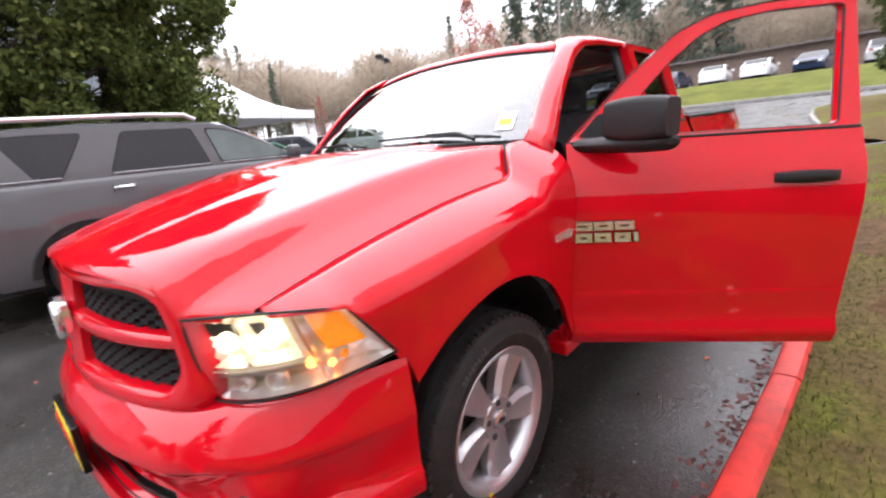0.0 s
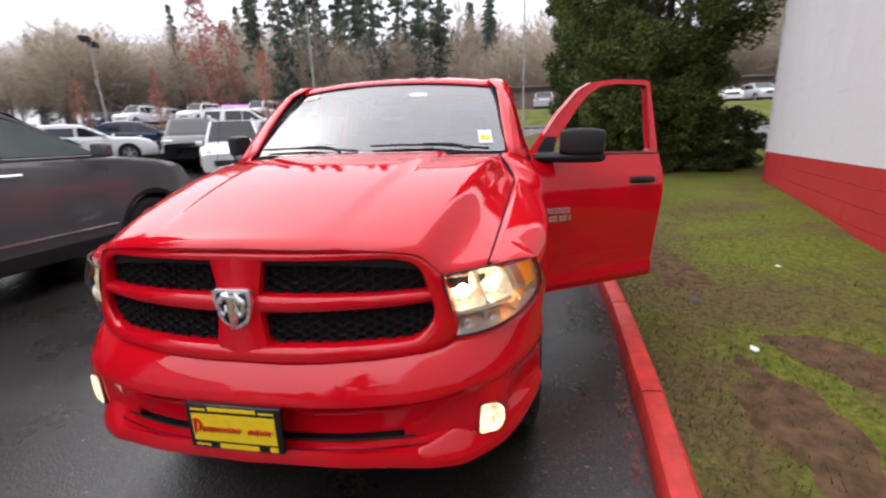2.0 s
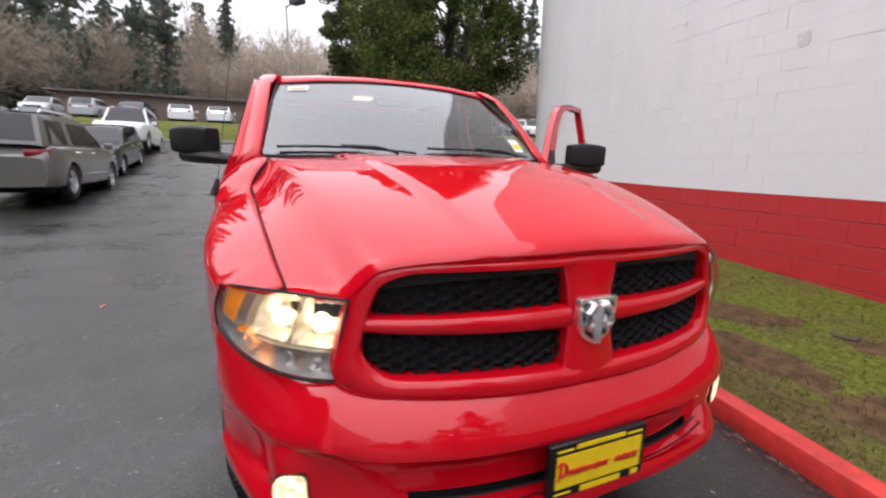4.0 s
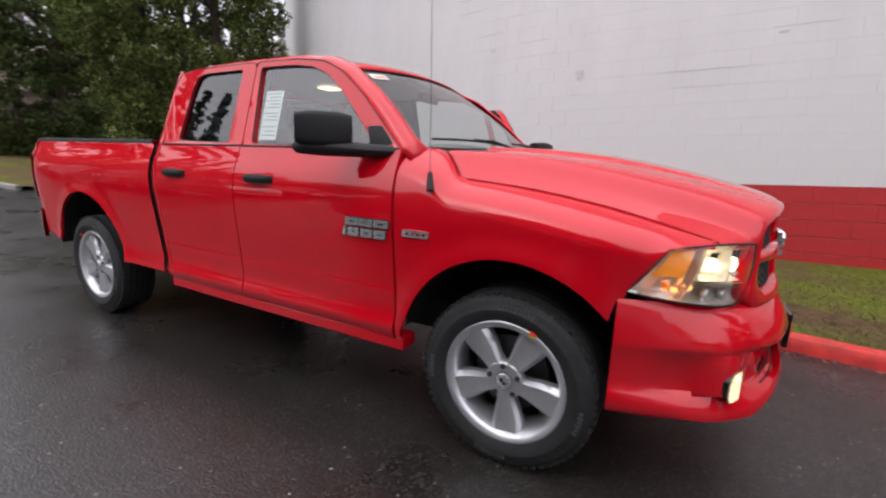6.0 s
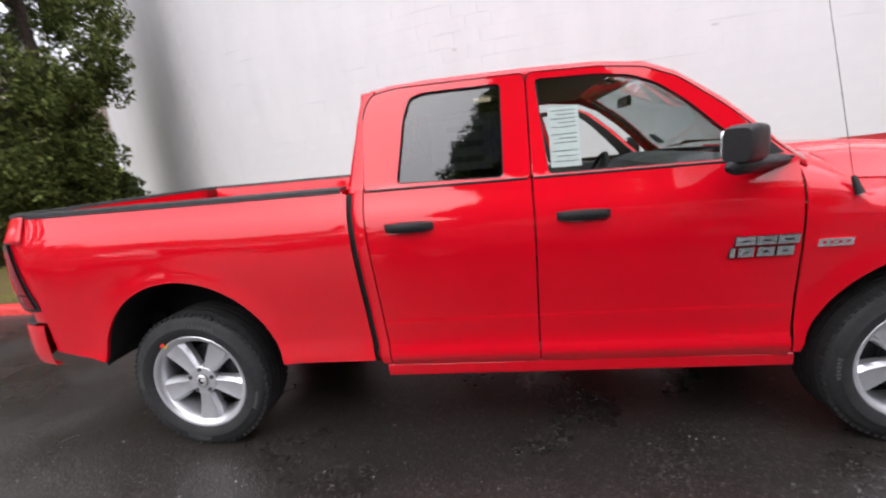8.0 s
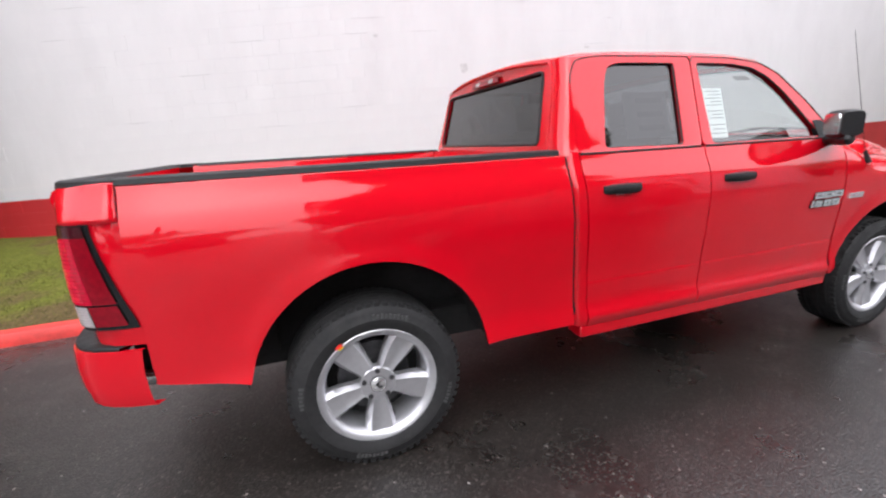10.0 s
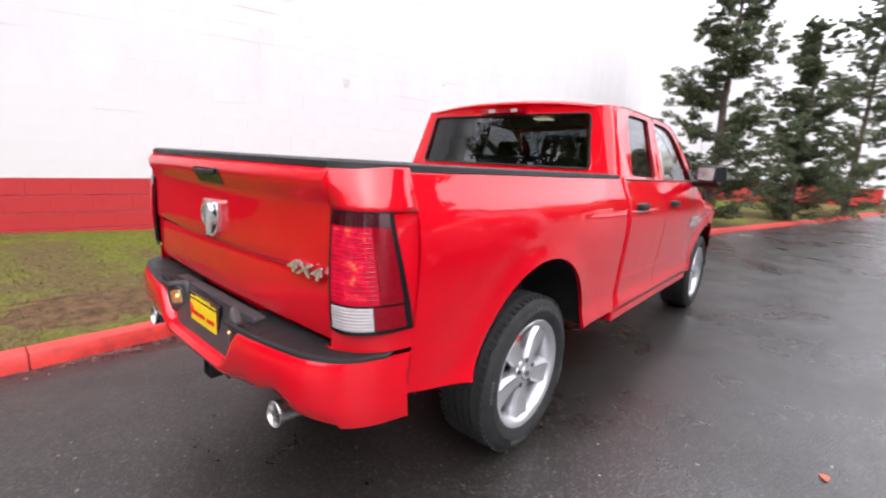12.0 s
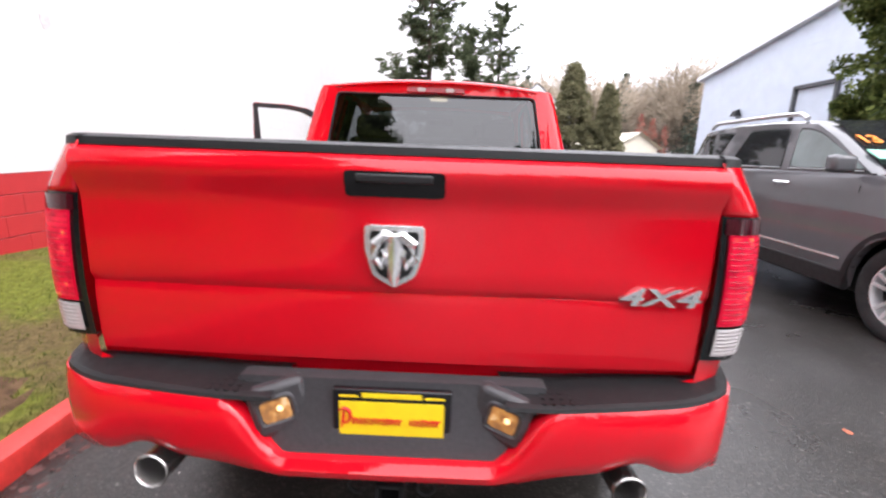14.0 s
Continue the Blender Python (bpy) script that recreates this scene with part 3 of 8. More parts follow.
# hairline cracks that opened along some courses
M_CRACK = plain("cracked_paint_shadow", (0.33, 0.31, 0.31), 0.9, grain=0.3, scale=30)
r_ = np.random.default_rng(17)
for k in range(26):
    cx, ln = r_.uniform(-7.0, 5.0), r_.uniform(0.18, 1.1)
    cz = BAND + CH * int(r_.integers(2, 17))
    if cx - ln < -0.4:
        ln = min(ln, 0.5)
    bm = bm_new()
    rows = []
    for i in range(9):
        s = 12.5 - cx + ln * (i / 8 - 0.5)
        p, a = wall_path(s)
        n_ = Vector((math.sin(a), -math.cos(a), 0))
        w = 0.0016 * math.sin(math.pi * (i + 0.3) / 8.6) + 0.0004
        q = p - n_ * 0.0115 + Vector((0, 0, cz + 0.003 * noise.noise(Vector((i * 0.9, k, 0)))))
        rows.append([WALL @ (q + Vector((0, 0, dz))) for dz in (-w, w)])
    grid(bm, rows, (0, 20, 2))
    part("joint_crack", bm, M_CRACK, wall_north, thick=0.001)
# patched scuffs in the paint of the wall
for px, pz, w, h in ((-0.93, 2.62, 0.16, 0.20), (-2.3, 3.1, 0.10, 0.06), (1.4, 2.9, 0.13, 0.05)):
    bm = bm_new()
    pts = [(w / 2 * math.cos(a) * (0.8 + 0.3 * noise.noise(Vector((a, px, 1)))), h / 2 * math.sin(a) * (0.8 + 0.4 * noise.noise(Vector((a, pz, 5))))) for a in np.linspace(0, 6.1, 14)]
    poly_plate(bm, pts, [], lambda u, v, px=px, pz=pz: WALL @ Vector((px + u, 4.087, pz + v)), (0, 0.008, 0))
    part("paint_patch", bm, plain("grey_patch", (0.55, 0.53, 0.53), 0.7, grain=0.15, scale=20), wall_north, "grey filled patch")


# ---- trees ----
def leaves(centres, sizes, per, leaf, flat=0.6, seed=1, droop=0.0):
    """Many small leaf faces scattered in clumps; each clump an uneven cloud."""
    r = np.random.default_rng(seed)
    c = np.repeat(np.asarray(centres, float), per, axis=0)
    s = np.repeat(np.asarray(sizes, float), per)[:, None]
    n = len(c)
    d = r.normal(size=(n, 3))
    d /= np.linalg.norm(d, axis=1)[:, None]
    p = c + d * s * (r.uniform(0.25, 1.0, (n, 1)) ** 0.5) * np.array([1, 1, flat])
    a = r.normal(size=(n, 3)) + d * 0.8
    a[:, 2] -= droop
    a /= np.linalg.norm(a, axis=1)[:, None]
    b = np.cross(a, r.normal(size=(n, 3)))
    b /= np.linalg.norm(b, axis=1)[:, None]
    ln = leaf * r.uniform(0.6, 1.5, (n, 1))
    v = np.stack([p - b * ln * 0.30, p + a * ln * 0.55 + b * ln * 0.1, p + b * ln * 0.30 + a * ln * 0.2, p - a * ln * 0.45], axis=1).reshape(-1, 3)
    idx = np.arange(n)[:, None] * 4
    return v, np.concatenate([idx, idx + 1, idx + 2, idx + 3], axis=1)


def leaf_mesh(name, v, f, mat):
    me = bpy.data.meshes.new(name)
    me.vertices.add(len(v))
    me.vertices.foreach_set("co", v.astype(np.float32).ravel())
    me.loops.add(f.size)
    me.loops.foreach_set("vertex_index", f.astype(np.int32).ravel())
    me.polygons.add(len(f))
    me.polygons.foreach_set("loop_start", np.arange(0, f.size, f.shape[1], dtype=np.int32))
    me.update(calc_edges=True)
    me.materials.append(mat)
    return me


def limb_path(p, q, sag, seed, k=6):
    p, q = Vector(p), Vector(q)
    out = []
    for i in range(k + 1):
        t = i / k
        v = p.lerp(q, t)
        v.z += sag * math.sin(math.pi * t) + 0.04 * (q - p).length * noise.noise(Vector((seed, t * 3, 0)))
        v.x += 0.05 * (q - p).length * noise.noise(Vector((seed, t * 3, 7)))
        out.append(v)
    return out


def bushy_tree(name, label, base, height, radius, seed, mat, trunks=1, skirt=0.5, per=110, leaf=0.16, clumps=260, shape=1.0, kids_trunk=0.16):
    """A dense evergreen: a few stems, limbs to every side and a deep crown of sprays with an uneven edge."""
    r = np.random.default_rng(seed)
    t = thing(name, label, "tree", m=pose(*base))
    bm = bm_new()
    stems = []
    for k in range(trunks):
        a = 6.28 * k / max(1, trunks) + 0.5
        o = 0.0 if trunks == 1 else radius * 0.28
        p0 = Vector((o * math.cos(a), o * math.sin(a), -0.15))
        p1 = Vector((o * 1.7 * math.cos(a), o * 1.7 * math.sin(a), height * 0.85))
        path = limb_path(p0, p1, 0, seed + k, 8)
        tube(bm, path, [kids_trunk * (1 - 0.85 * i / 8) for i in range(9)], 9)
        stems.append(path)
    cs, sz = [], []
    for i in range(clumps):
        h = skirt + (height - skirt) * r.uniform(0, 1) ** 1.15
        u = (h - skirt) / (height - skirt)
        lim = radius * (math.sin(math.pi * min(1, (u * 0.92 + 0.16))) ** 0.55 if shape == 1.0 else (1 - u) ** 0.75 * 0.95 + 0.05)
        a = r.uniform(0, 2 * math.pi)
        rad = lim * (0.45 + 0.6 * r.uniform(0, 1) ** 0.5) * (0.82 + 0.3 * noise.noise(Vector((math.cos(a) * 1.4 + seed, math.sin(a) * 1.4, h * 0.8))))
        c = (rad * math.cos(a), rad * math.sin(a), h)
        cs.append(c)
        sz.append(r.uniform(0.16, 0.34) * radius * 0.42 + 0.1)
        if i % 4 == 0:
            st = stems[i % len(stems)]
            q = st[min(8, max(1, int(8 * u)))]
            tube(bm, limb_path(q, c, 0.1, i), [0.035, 0.03, 0.026, 0.02, 0.015, 0.01, 0.006], 5)
    part("trunk", bm, M_BARK, t)
    v, f = leaves(cs, sz, per, leaf, 0.75, seed, 0.3)
    ob = new("crown", leaf_mesh("crown", v, f, mat))
    ob.parent = t
    return t


def layered_conifer(name, label, base, height, radius, seed, mat, lean=0.0, tiers=16):
    """An open conifer: a tapered stem with separate drooping, upturned boughs of needles and gaps between."""
    r = np.random.default_rng(seed)
    t = thing(name, label, "conifer", m=pose(*base))
    bm = bm_new()
    stem = [Vector((lean * (i / 10) ** 1.5 + 0.08 * noise.noise(Vector((seed, i * 0.6, 0))), 0.1 * noise.noise(Vector((seed, i * 0.6, 4))), -0.15 + (height + 0.15) * i / 10)) for i in range(11)]
    tube(bm, stem, [0.15 * (1 - i / 10.6) for i in range(11)], 9)
    cs, sz = [], []
    for k in range(tiers):
        u = 0.06 + 0.92 * k / (tiers - 1)
        h = u * height
        p = stem[int(u * 9.99)].lerp(stem[min(10, int(u * 9.99) + 1)], (u * 9.99) % 1)
        for j in range(int(r.integers(4, 7))):
            a = r.uniform(0, 2 * math.pi)
            ln = radius * (1.03 - u) ** 0.5 * r.uniform(0.35, 1.1)
            q = p + Vector((math.cos(a) * ln, math.sin(a) * ln, ln * r.uniform(0.15, 0.75)))
            path = limb_path(p, q, -0.12 * ln, seed * 50 + k * 7 + j)
            tube(bm, path, [0.035 * (1 - 0.8 * i / 6) * (1.1 - u) + 0.004 for i in range(7)], 5)
            for i in range(2, 7):
                for e in range(4):
                    c = path[i] + Vector(r.normal(0, 0.07 + 0.018 * i, 3)) * (0.4 + 0.5 * (1 - u))
                    cs.append(tuple(c))
                    sz.append(0.12 + 0.16 * (1 - u) * r.uniform(0.6, 1.2))
    part("trunk", bm, M_BARK, t)
    v, f = leaves(cs, [q * 0.62 for q in sz], 60, 0.056, 0.5, seed, -0.5)
    ob = new("crown", leaf_mesh("crown", v, f, mat))
    ob.parent = t
    return t


bushy_tree("cedar", "dense dark green cedar with several stems on the lawn", (-11.15, 4.5, 0.3), 11.5, 2.5, 11, M_CEDAR, 3, 0.75, 190, 0.085, 900)
bushy_tree("cedar", "dark feathery cedar on the grass tongue beyond the lawn", (-20.5, 4.6, gz(-20.5) - 0.05), 13.0, 2.6, 12, M_CEDARSHADE, 2, 0.4, 140, 0.13, 620)
bushy_tree("cedar", "dense green cedar rising behind the parked grey car", (-0.5, -9.0, 0.0), 9.5, 3.1, 13, M_CEDAR, 2, 0.5, 230, 0.10, 1000)
bushy_tree("cedar", "dark green cedar beside the pale blue building", (3.3, -10.2, 0.0), 10.0, 2.5, 14, M_CEDAR, 1, 0.4, 150, 0.12, 640)
for k, (bx, by, hh, rr_) in enumerate(((-10.9, 4.0, 1.1, 0.8), (-10.6, 4.9, 1.25, 0.8), (-10.35, 5.8, 1.4, 0.8), (-11.2, 6.6, 1.6, 0.95))):
    bushy_tree("shrub", "low dark evergreen shrub between the cedar and the wall", (bx, by, lawn_z(bx, by) - 0.03), hh, rr_, 30 + k, M_CEDARSHADE, 3, 0.1, 110, 0.075, 80, 1.0, 0.03)
layered_conifer("pine", "open grown conifer with upswept boughs on the verge", (9.6, 0.75, 0.15), 8.8, 2.0, 21, M_PINE, 0.2, 21)
layered_conifer("pine", "dense conifer with leaning top on the verge", (14.5, -0.9, 0.2), 6.4, 2.0, 22, M_PINE, -0.4, 18)
layered_conifer("pine", "broad ragged conifer on the verge", (21.0, -2.5, 0.2), 9.2, 3.0, 23, M_PINE, -1.2, 20)

bushy_tree("shrub", "straggling olive-brown shrub below the conifer", (8.7, 1.75, 0.12), 1.5, 1.0, 35, leaf_mat("olive_brown_leaves", (0.10, 0.095, 0.045), (0.17, 0.155, 0.08), (0.25, 0.22, 0.13)), 4, 0.1, 70, 0.06, 60, 1.0, 0.02)

bm = bm_new()
tar = [(26.0, -9.45), (20.0, -7.7), (14.0, -6.0), (9.0, -4.45), (5.0, -3.2), (2.9, -2.55)]
rows = []
for i in range(41):
    x = lerp(26.0, 2.9, i / 40)
    y = ip(-x, [-p[0] for p in tar], [p[1] for p in tar]) + 0.05 * noise.noise(Vector((x * 0.7, 2.0, 0)))
    w = 0.055 + 0.03 * noise.noise(Vector((x * 1.3, 7.0, 0)))
    rows.append([(x, y - w, gz(x, y) + 0.0045), (x, y + w, gz(x, y) + 0.0045)])
grid(bm, rows, (14, -6, -9))
tagged(part("tar_seam", bm, plain("black_tar", (0.012, 0.012, 0.012), 0.45, grain=0.3, scale=20)), "black tar seam across the wet drive", "road", kind="structure")

# grass tongue behind the cedars, edged by a plain concrete kerb
EDGE = [(-14.2, 1.75), (-15.5, 1.55), (-17.0, 1.3), (-18.6, 1.0), (-20.3, 0.78), (-22.0, 0.85), (-23.6, 1.3), (-24.9, 2.2), (-25.6, 3.6), (-25.8, 5.5), (-25.4, 9.0)]
bm = bm_new()
rows = [[(lerp(-12.9, -12.4, k), lerp(2.9, 11.0, k), gz(-12.7) + 0.10 + 0.12 * min(1, 3 * k)) for k in lin(0, 1, 14)],
        [(lerp(-14.0, -13.8, k), lerp(2.35, 11.0, k), gz(-13.9) + 0.11 + 0.16 * min(1, 3 * k)) for k in lin(0, 1, 14)]]
for x, y in EDGE:
    c = Vector((-15.5, 9.5))
    rows.append([(lerp(x, c.x, k), lerp(y, c.y, k), gz(lerp(x, c.x, k)) + 0.11 + 0.22 * math.sin(math.pi * min(0.5, k)) + 0.03 * noise.noise(Vector((x * 0.7, k * 4, 0)))) for k in lin(0, 1, 14)])
grid(bm, rows, (-19, 5, -9))
tagged(part("grass_tongue", bm, M_GRASS), "grass tongue beyond the cedars on the climbing drive", "grass", kind="structure")
kb = thing("pale_kerb", "plain grey concrete kerb round the grass tongue", "kerb", kind="structure")
fine_edge = [Vector((*EDGE[0], 0))]
for a, b in zip(EDGE, EDGE[1:]):
    for k in (0.5, 1.0):
        fine_edge.append(Vector((lerp(a[0], b[0], k), lerp(a[1], b[1], k), 0)))
for a, b in zip(fine_edge, fine_edge[1:]):
    d = (b - a).normalized()
    nrm = Vector((d.y, -d.x, 0)) * (1 if d.x < 0 else 1)
    bm = bm_new()
    rows = []
    for p in (a + d * 0.006, b - d * 0.006):
        z = gz(p.x)
        rows.append([tuple(p + nrm * o + Vector((0, 0, z + h))) for o, h in ((-0.02, -0.1), (-0.02, 0.09), (-0.005, 0.118), (0.10, 0.122), (0.13, 0.06))])
    vs = grid(bm, rows)
    bm.faces.new(vs[0])
    bm.faces.new(vs[1][::-1])
    bmesh.ops.recalc_face_normals(bm, faces=list(bm.faces))
    part("kerb_stone", bm, M_KERBGREY, kb, smooth=False)


# bare trodden mud with ruts near the kerb
def mud_patch(cx, cy, rx, ry, turn, seed):
    bm = bm_new()
    rows = []
    for i in range(25):
        a = 2 * math.pi * i / 24
        row = []
        for k in lin(0.02, 1, 12):
            e = 1 + 0.35 * noise.noise(Vector((math.cos(a) * 1.6, math.sin(a) * 1.6, seed)))
            u, v = rx * k * e * math.cos(a), ry * k * e * math.sin(a)
            x, y = cx + u * math.cos(turn) - v * math.sin(turn), cy + u * math.sin(turn) + v * math.cos(turn)
            row.append((x, y, lawn_z(x, y) + 0.010 * (1 - k ** 3) - 0.004 * k + 0.006 * math.sin(u * 95) * (1 - k) + 0.010 * noise.noise(Vector((x * 7, y * 7, seed)))))
        rows.append(row)
    grid(bm, rows, (cx, cy, -9))
    tagged(part("mud_patch", bm, M_MUD), "bare brown mud with ruts in the lawn", "mud", kind="structure")


M_MUD = plain("bare_mud", (0.092, 0.055, 0.030), 0.9, grain=0.45, scale=11, bump=0.6, dist=0.015, spec=0.1)
mud_patch(1.30, 2.05, 0.85, 0.24, -0.15, 2.0)
mud_patch(0.15, 2.22, 0.60, 0.20, -0.10, 15.0)
mud_patch(-0.35, 2.75, 0.55, 0.22, 0.5, 5.0)
mud_patch(-2.3, 2.35, 0.8, 0.30, 0.1, 7.0)
mud_patch(-4.6, 2.2, 0.9, 0.35, -0.1, 9.0)
mud_patch(0.6, 3.1, 0.35, 0.2, 0.9, 12.0)


# ---- the red pickup ----
WB = 3.582
HUB_Z = 0.405
ARCH_F, ARCH_R = (0.0, 0.43, 0.528), (-3.572, 0.472, 0.536)


def side_y(x, z):
    """Half width of the body's skin at a place along it and a height."""
    y = smooth_ip(z, [0.44, 0.49, 0.54, 0.585, 0.63, 0.70, 0.85, 1.0, 1.1, 1.2, 1.28, 1.34, 1.42], [0.955, 0.997, 1.016, 1.002, 0.998, 1.003, 1.018, 1.032, 1.038, 1.032, 1.012, 0.985, 0.960])
    for cx, cz, r in (ARCH_F, ARCH_R):
        d = math.hypot(x - cx, max(0.0, z - cz) * 1.0 + (min(0.0, z - cz)) * 0.3)
        y += 0.014 * math.exp(-((d - r) / 0.065) ** 2) * max(0.0, min(1.0, (1.12 - z) / 0.10))
    if 0.58 < z < 0.736:
        y += 0.0035 * min(1.0, (0.736 - z) / 0.008) * (z - 0.58) / 0.156
    y -= smooth_ip(x, [0.15, 0.35, 0.45, 0.57, 0.72], [0.0, 0.018, 0.040, 0.075, 0.20])
    y -= smooth_ip(-x, [4.1, 4.35, 4.5, 4.6, 4.66], [0.0, 0.008, 0.03, 0.085, 0.19])
    return y


def hood_t(x):
    """How far along the bonnet's side edge a place lies, 0 at its rear corner, 1 at the lamp."""
    return max(0.0, min(1.0, (x + 0.30) / 1.02))


def hood_hw(t):
    return smooth_ip(t, [0, 0.5, 0.85, 1.0], [0.872, 0.842, 0.808, 0.788])


def seam_h(t):
    return smooth_ip(t, [0, 0.3, 0.6, 0.85, 1.0], [1.268, 1.240, 1.190, 1.128, 1.082])


def seam_z(x):
    if x < -0.30:
        return smooth_ip(x, [-0.56, -0.47, -0.42, -0.36, -0.30], [1.402, 1.398, 1.386, 1.338, 1.270])
    return seam_h(hood_t(x)) + 0.002


def seam_y(x):
    if x < -0.30:
        return smooth_ip(x, [-0.56, -0.47, -0.42, -0.36, -0.30], [0.862, 0.815, 0.796, 0.838, 0.878])
    return hood_hw(hood_t(x)) + 0.008


def arch_low(x, arch, floor):
    cx, cz, r = arch
    d = abs(x - cx)
    return max(floor, cz + math.sqrt(r * r - d * d)) if d < r else floor


def arch_stations(arch, x0, x1, k=30):
    cx, cz, r = arch
    xs = [cx - r * math.cos(math.pi * i / k) for i in range(k + 1)]
    xs = [x for x in xs if x0 < x < x1]
    lo, hi = cx - r, cx + r
    a = [x0 + (lo - 1e-4 - x0) * i / 6 for i in range(7)] if x0 < lo else [x0]
    b = [hi + 1e-4 + (x1 - hi) * i / 6 for i in range(7)] if x1 > hi else [x1]
    return sorted(set(round(x, 5) for x in a + xs + b))


def flip(p, s):
    return (p[0], p[1] * s, p[2])


def side_sheet(bm, xs, low, top, s, nv=16, lip=0.0):
    """A stretch of body side between two heights; lip turns its lower edge inwards."""
    rows = []
    for x in xs:
        lo, hi = low(x), top(x)
        row = []
        if lip:
            row.append((x, (side_y(x, lo) - lip) * s, lo + 0.004))
        for j in range(nv + 1):
            z = lo + (hi - lo) * j / nv
            row.append((x, side_y(x, z) * s, z))
        rows.append(row)
    grid(bm, rows, (sum(xs) / len(xs), 0, 0.8))


truck = thing("pickup_truck", "bright red four-door pickup with its driver's door open, lamps lit", "pickup truck")


# -- wheels
M_SIDEMARK = plain("sidewall_mark_rubber", (0.06, 0.06, 0.06), 0.8)
M_STICKER = plain("sticker_red", (0.75, 0.03, 0.02), 0.5)


def wheel(cx, s, turn):
    w = part_wheel = new("wheel")
    w.parent = truck
    m = Matrix.Translation((cx, 0.0, HUB_Z)) @ Matrix.Rotation(-s * math.pi / 2, 4, "X") @ Matrix.Rotation(turn, 4, "Z")
    # tyre: sidewall, shoulders, grooved tread
    bm = bm_new()
    R, yo, yi = 0.405, 1.003, 0.723
    prof = [(0.268, yi + 0.03), (0.275, yi + 0.012), (0.31, yi - 0.004), (0.36, yi + 0.002), (0.388, yi + 0.022), (0.4, yi + 0.045)]
    for g in (0.27, 0.42, 0.58, 0.73):
        y = yi + g * (yo - yi)
        prof += [(R, y - 0.028), (R, y - 0.006), (R - 0.009, y - 0.004), (R - 0.009, y + 0.004), (R, y + 0.006)]
    prof += [(0.4, yo - 0.045), (0.388, yo - 0.022), (0.375, yo - 0.008), (0.36, yo - 0.002), (0.335, yo + 0.004), (0.332, yo + 0.007), (0.318, yo + 0.006), (0.31, yo + 0.003), (0.29, yo - 0.003), (0.277, yo - 0.012), (0.268, yo - 0.02)]
    lathe(bm, prof, m, 72)
    for i in range(64):
        a = 2 * math.pi * i / 64
        for yy, sh in ((yo - 0.034, 0.0), (yi + 0.034, 0.5)):
            mm = m @ Matrix.Rotation(a + sh * 0.05, 4, "Z") @ Matrix.Translation((0.391, 0, yy))
            box(bm, (0, 0, 0), (0.022, 0.024, 0.030), None)
            for v in list(bm.verts)[-8:]:
                v.co = mm @ v.co
    bmesh.ops.recalc_face_normals(bm, faces=list(bm.faces))
    tyre = part("tyre", bm, M_RUBBER, w, "black tyre with pale moulding marks", 40)
    # raised marks on the sidewall
    bm = bm_new()
    for a0, n in ((0.5, 9), (2.3, 6), (3.7, 8), (5.2, 6)):
        for i in range(n):
            mm = m @ Matrix.Rotation(a0 + i * 0.055, 4, "Z") @ Matrix.Translation((0.346, 0, yo + 0.003))
            v = box(bm, (0, 0, 0), (0.022 - 0.006 * (i % 2), 0.012, 0.004))
            for q in v:
                q.co = mm @ q.co
    tagged(part("sidewall_relief", bm, M_SIDEMARK, w), "pale moulded sidewall marks", kind="stuff")
    # rim barrel with a lip
    bm = bm_new()
    lathe(bm, [(0.262, yi + 0.02), (0.235, yi + 0.06), (0.225, yo - 0.13), (0.236, yo - 0.07), (0.242, yo - 0.034), (0.252, yo - 0.020), (0.266, yo - 0.010), (0.276, yo - 0.008), (0.281, yo - 0.012), (0.276, yo - 0.03)], m, 64)
    bmesh.ops.recalc_face_normals(bm, faces=list(bm.faces))
    rim = part("rim", bm, M_ALLOY, w, "silver five-spoke alloy rim", 40)
    # five broad spokes, each with a raised middle and sloping flanks
    bm = bm_new()
    zf = yo - 0.022
    for k in range(5):
        mm = m @ Matrix.Rotation(2 * math.pi * k / 5 + math.pi / 2, 4, "Z")
        rows = []
        for r, wh, z in ((0.035, 0.026, -0.016), (0.075, 0.040, -0.010), (0.105, 0.045, -0.012), (0.15, 0.058, -0.014), (0.195, 0.068, -0.012), (0.228, 0.071, -0.008), (0.262, 0.068, -0.008)):
            rows.append([mm @ Vector((r, y, zf + z + dz)) for y, dz in ((-wh, -0.060), (-wh, -0.024), (-wh * 0.70, 0.0), (-wh * 0.6, -0.0015), (0, -0.006), (wh * 0.6, -0.0015), (wh * 0.70, 0.0), (wh, -0.024), (wh, -0.060))])
        vs = grid(bm, rows)
        bm.faces.new(vs[-1])
    lathe(bm, [(0.088, zf - 0.05), (0.086, zf - 0.016), (0.080, zf - 0.011), (0.045, zf - 0.010), (0.042, zf - 0.010)], m, 40)
    bmesh.ops.recalc_face_normals(bm, faces=list(bm.faces))
    part("spokes", bm, M_ALLOY, rim, "five wide flat alloy spokes", 28, bevel=0.0025)
    bm = bm_new()
    lathe(bm, [(0.0001, zf + 0.002), (0.030, zf + 0.001), (0.036, zf - 0.003), (0.037, zf - 0.012)], m, 28)
    bmesh.ops.recalc_face_normals(bm, faces=list(bm.faces))
    part("centre_cap", bm, M_CHROME, rim, "grey wheel cap with a plain crest")
    bm = bm_new()
    for sx in (-1, 1):
        v = box(bm, (0, 0, 0), (0.018, 0.011, 0.004))
        for q in v:
            q.co = m @ Matrix.Translation((0.0, sx * 0.010, zf + 0.003)) @ Matrix.Rotation(sx * 0.5, 4, "Z") @ q.co
    part("cap_crest", bm, M_BLACK, rim)
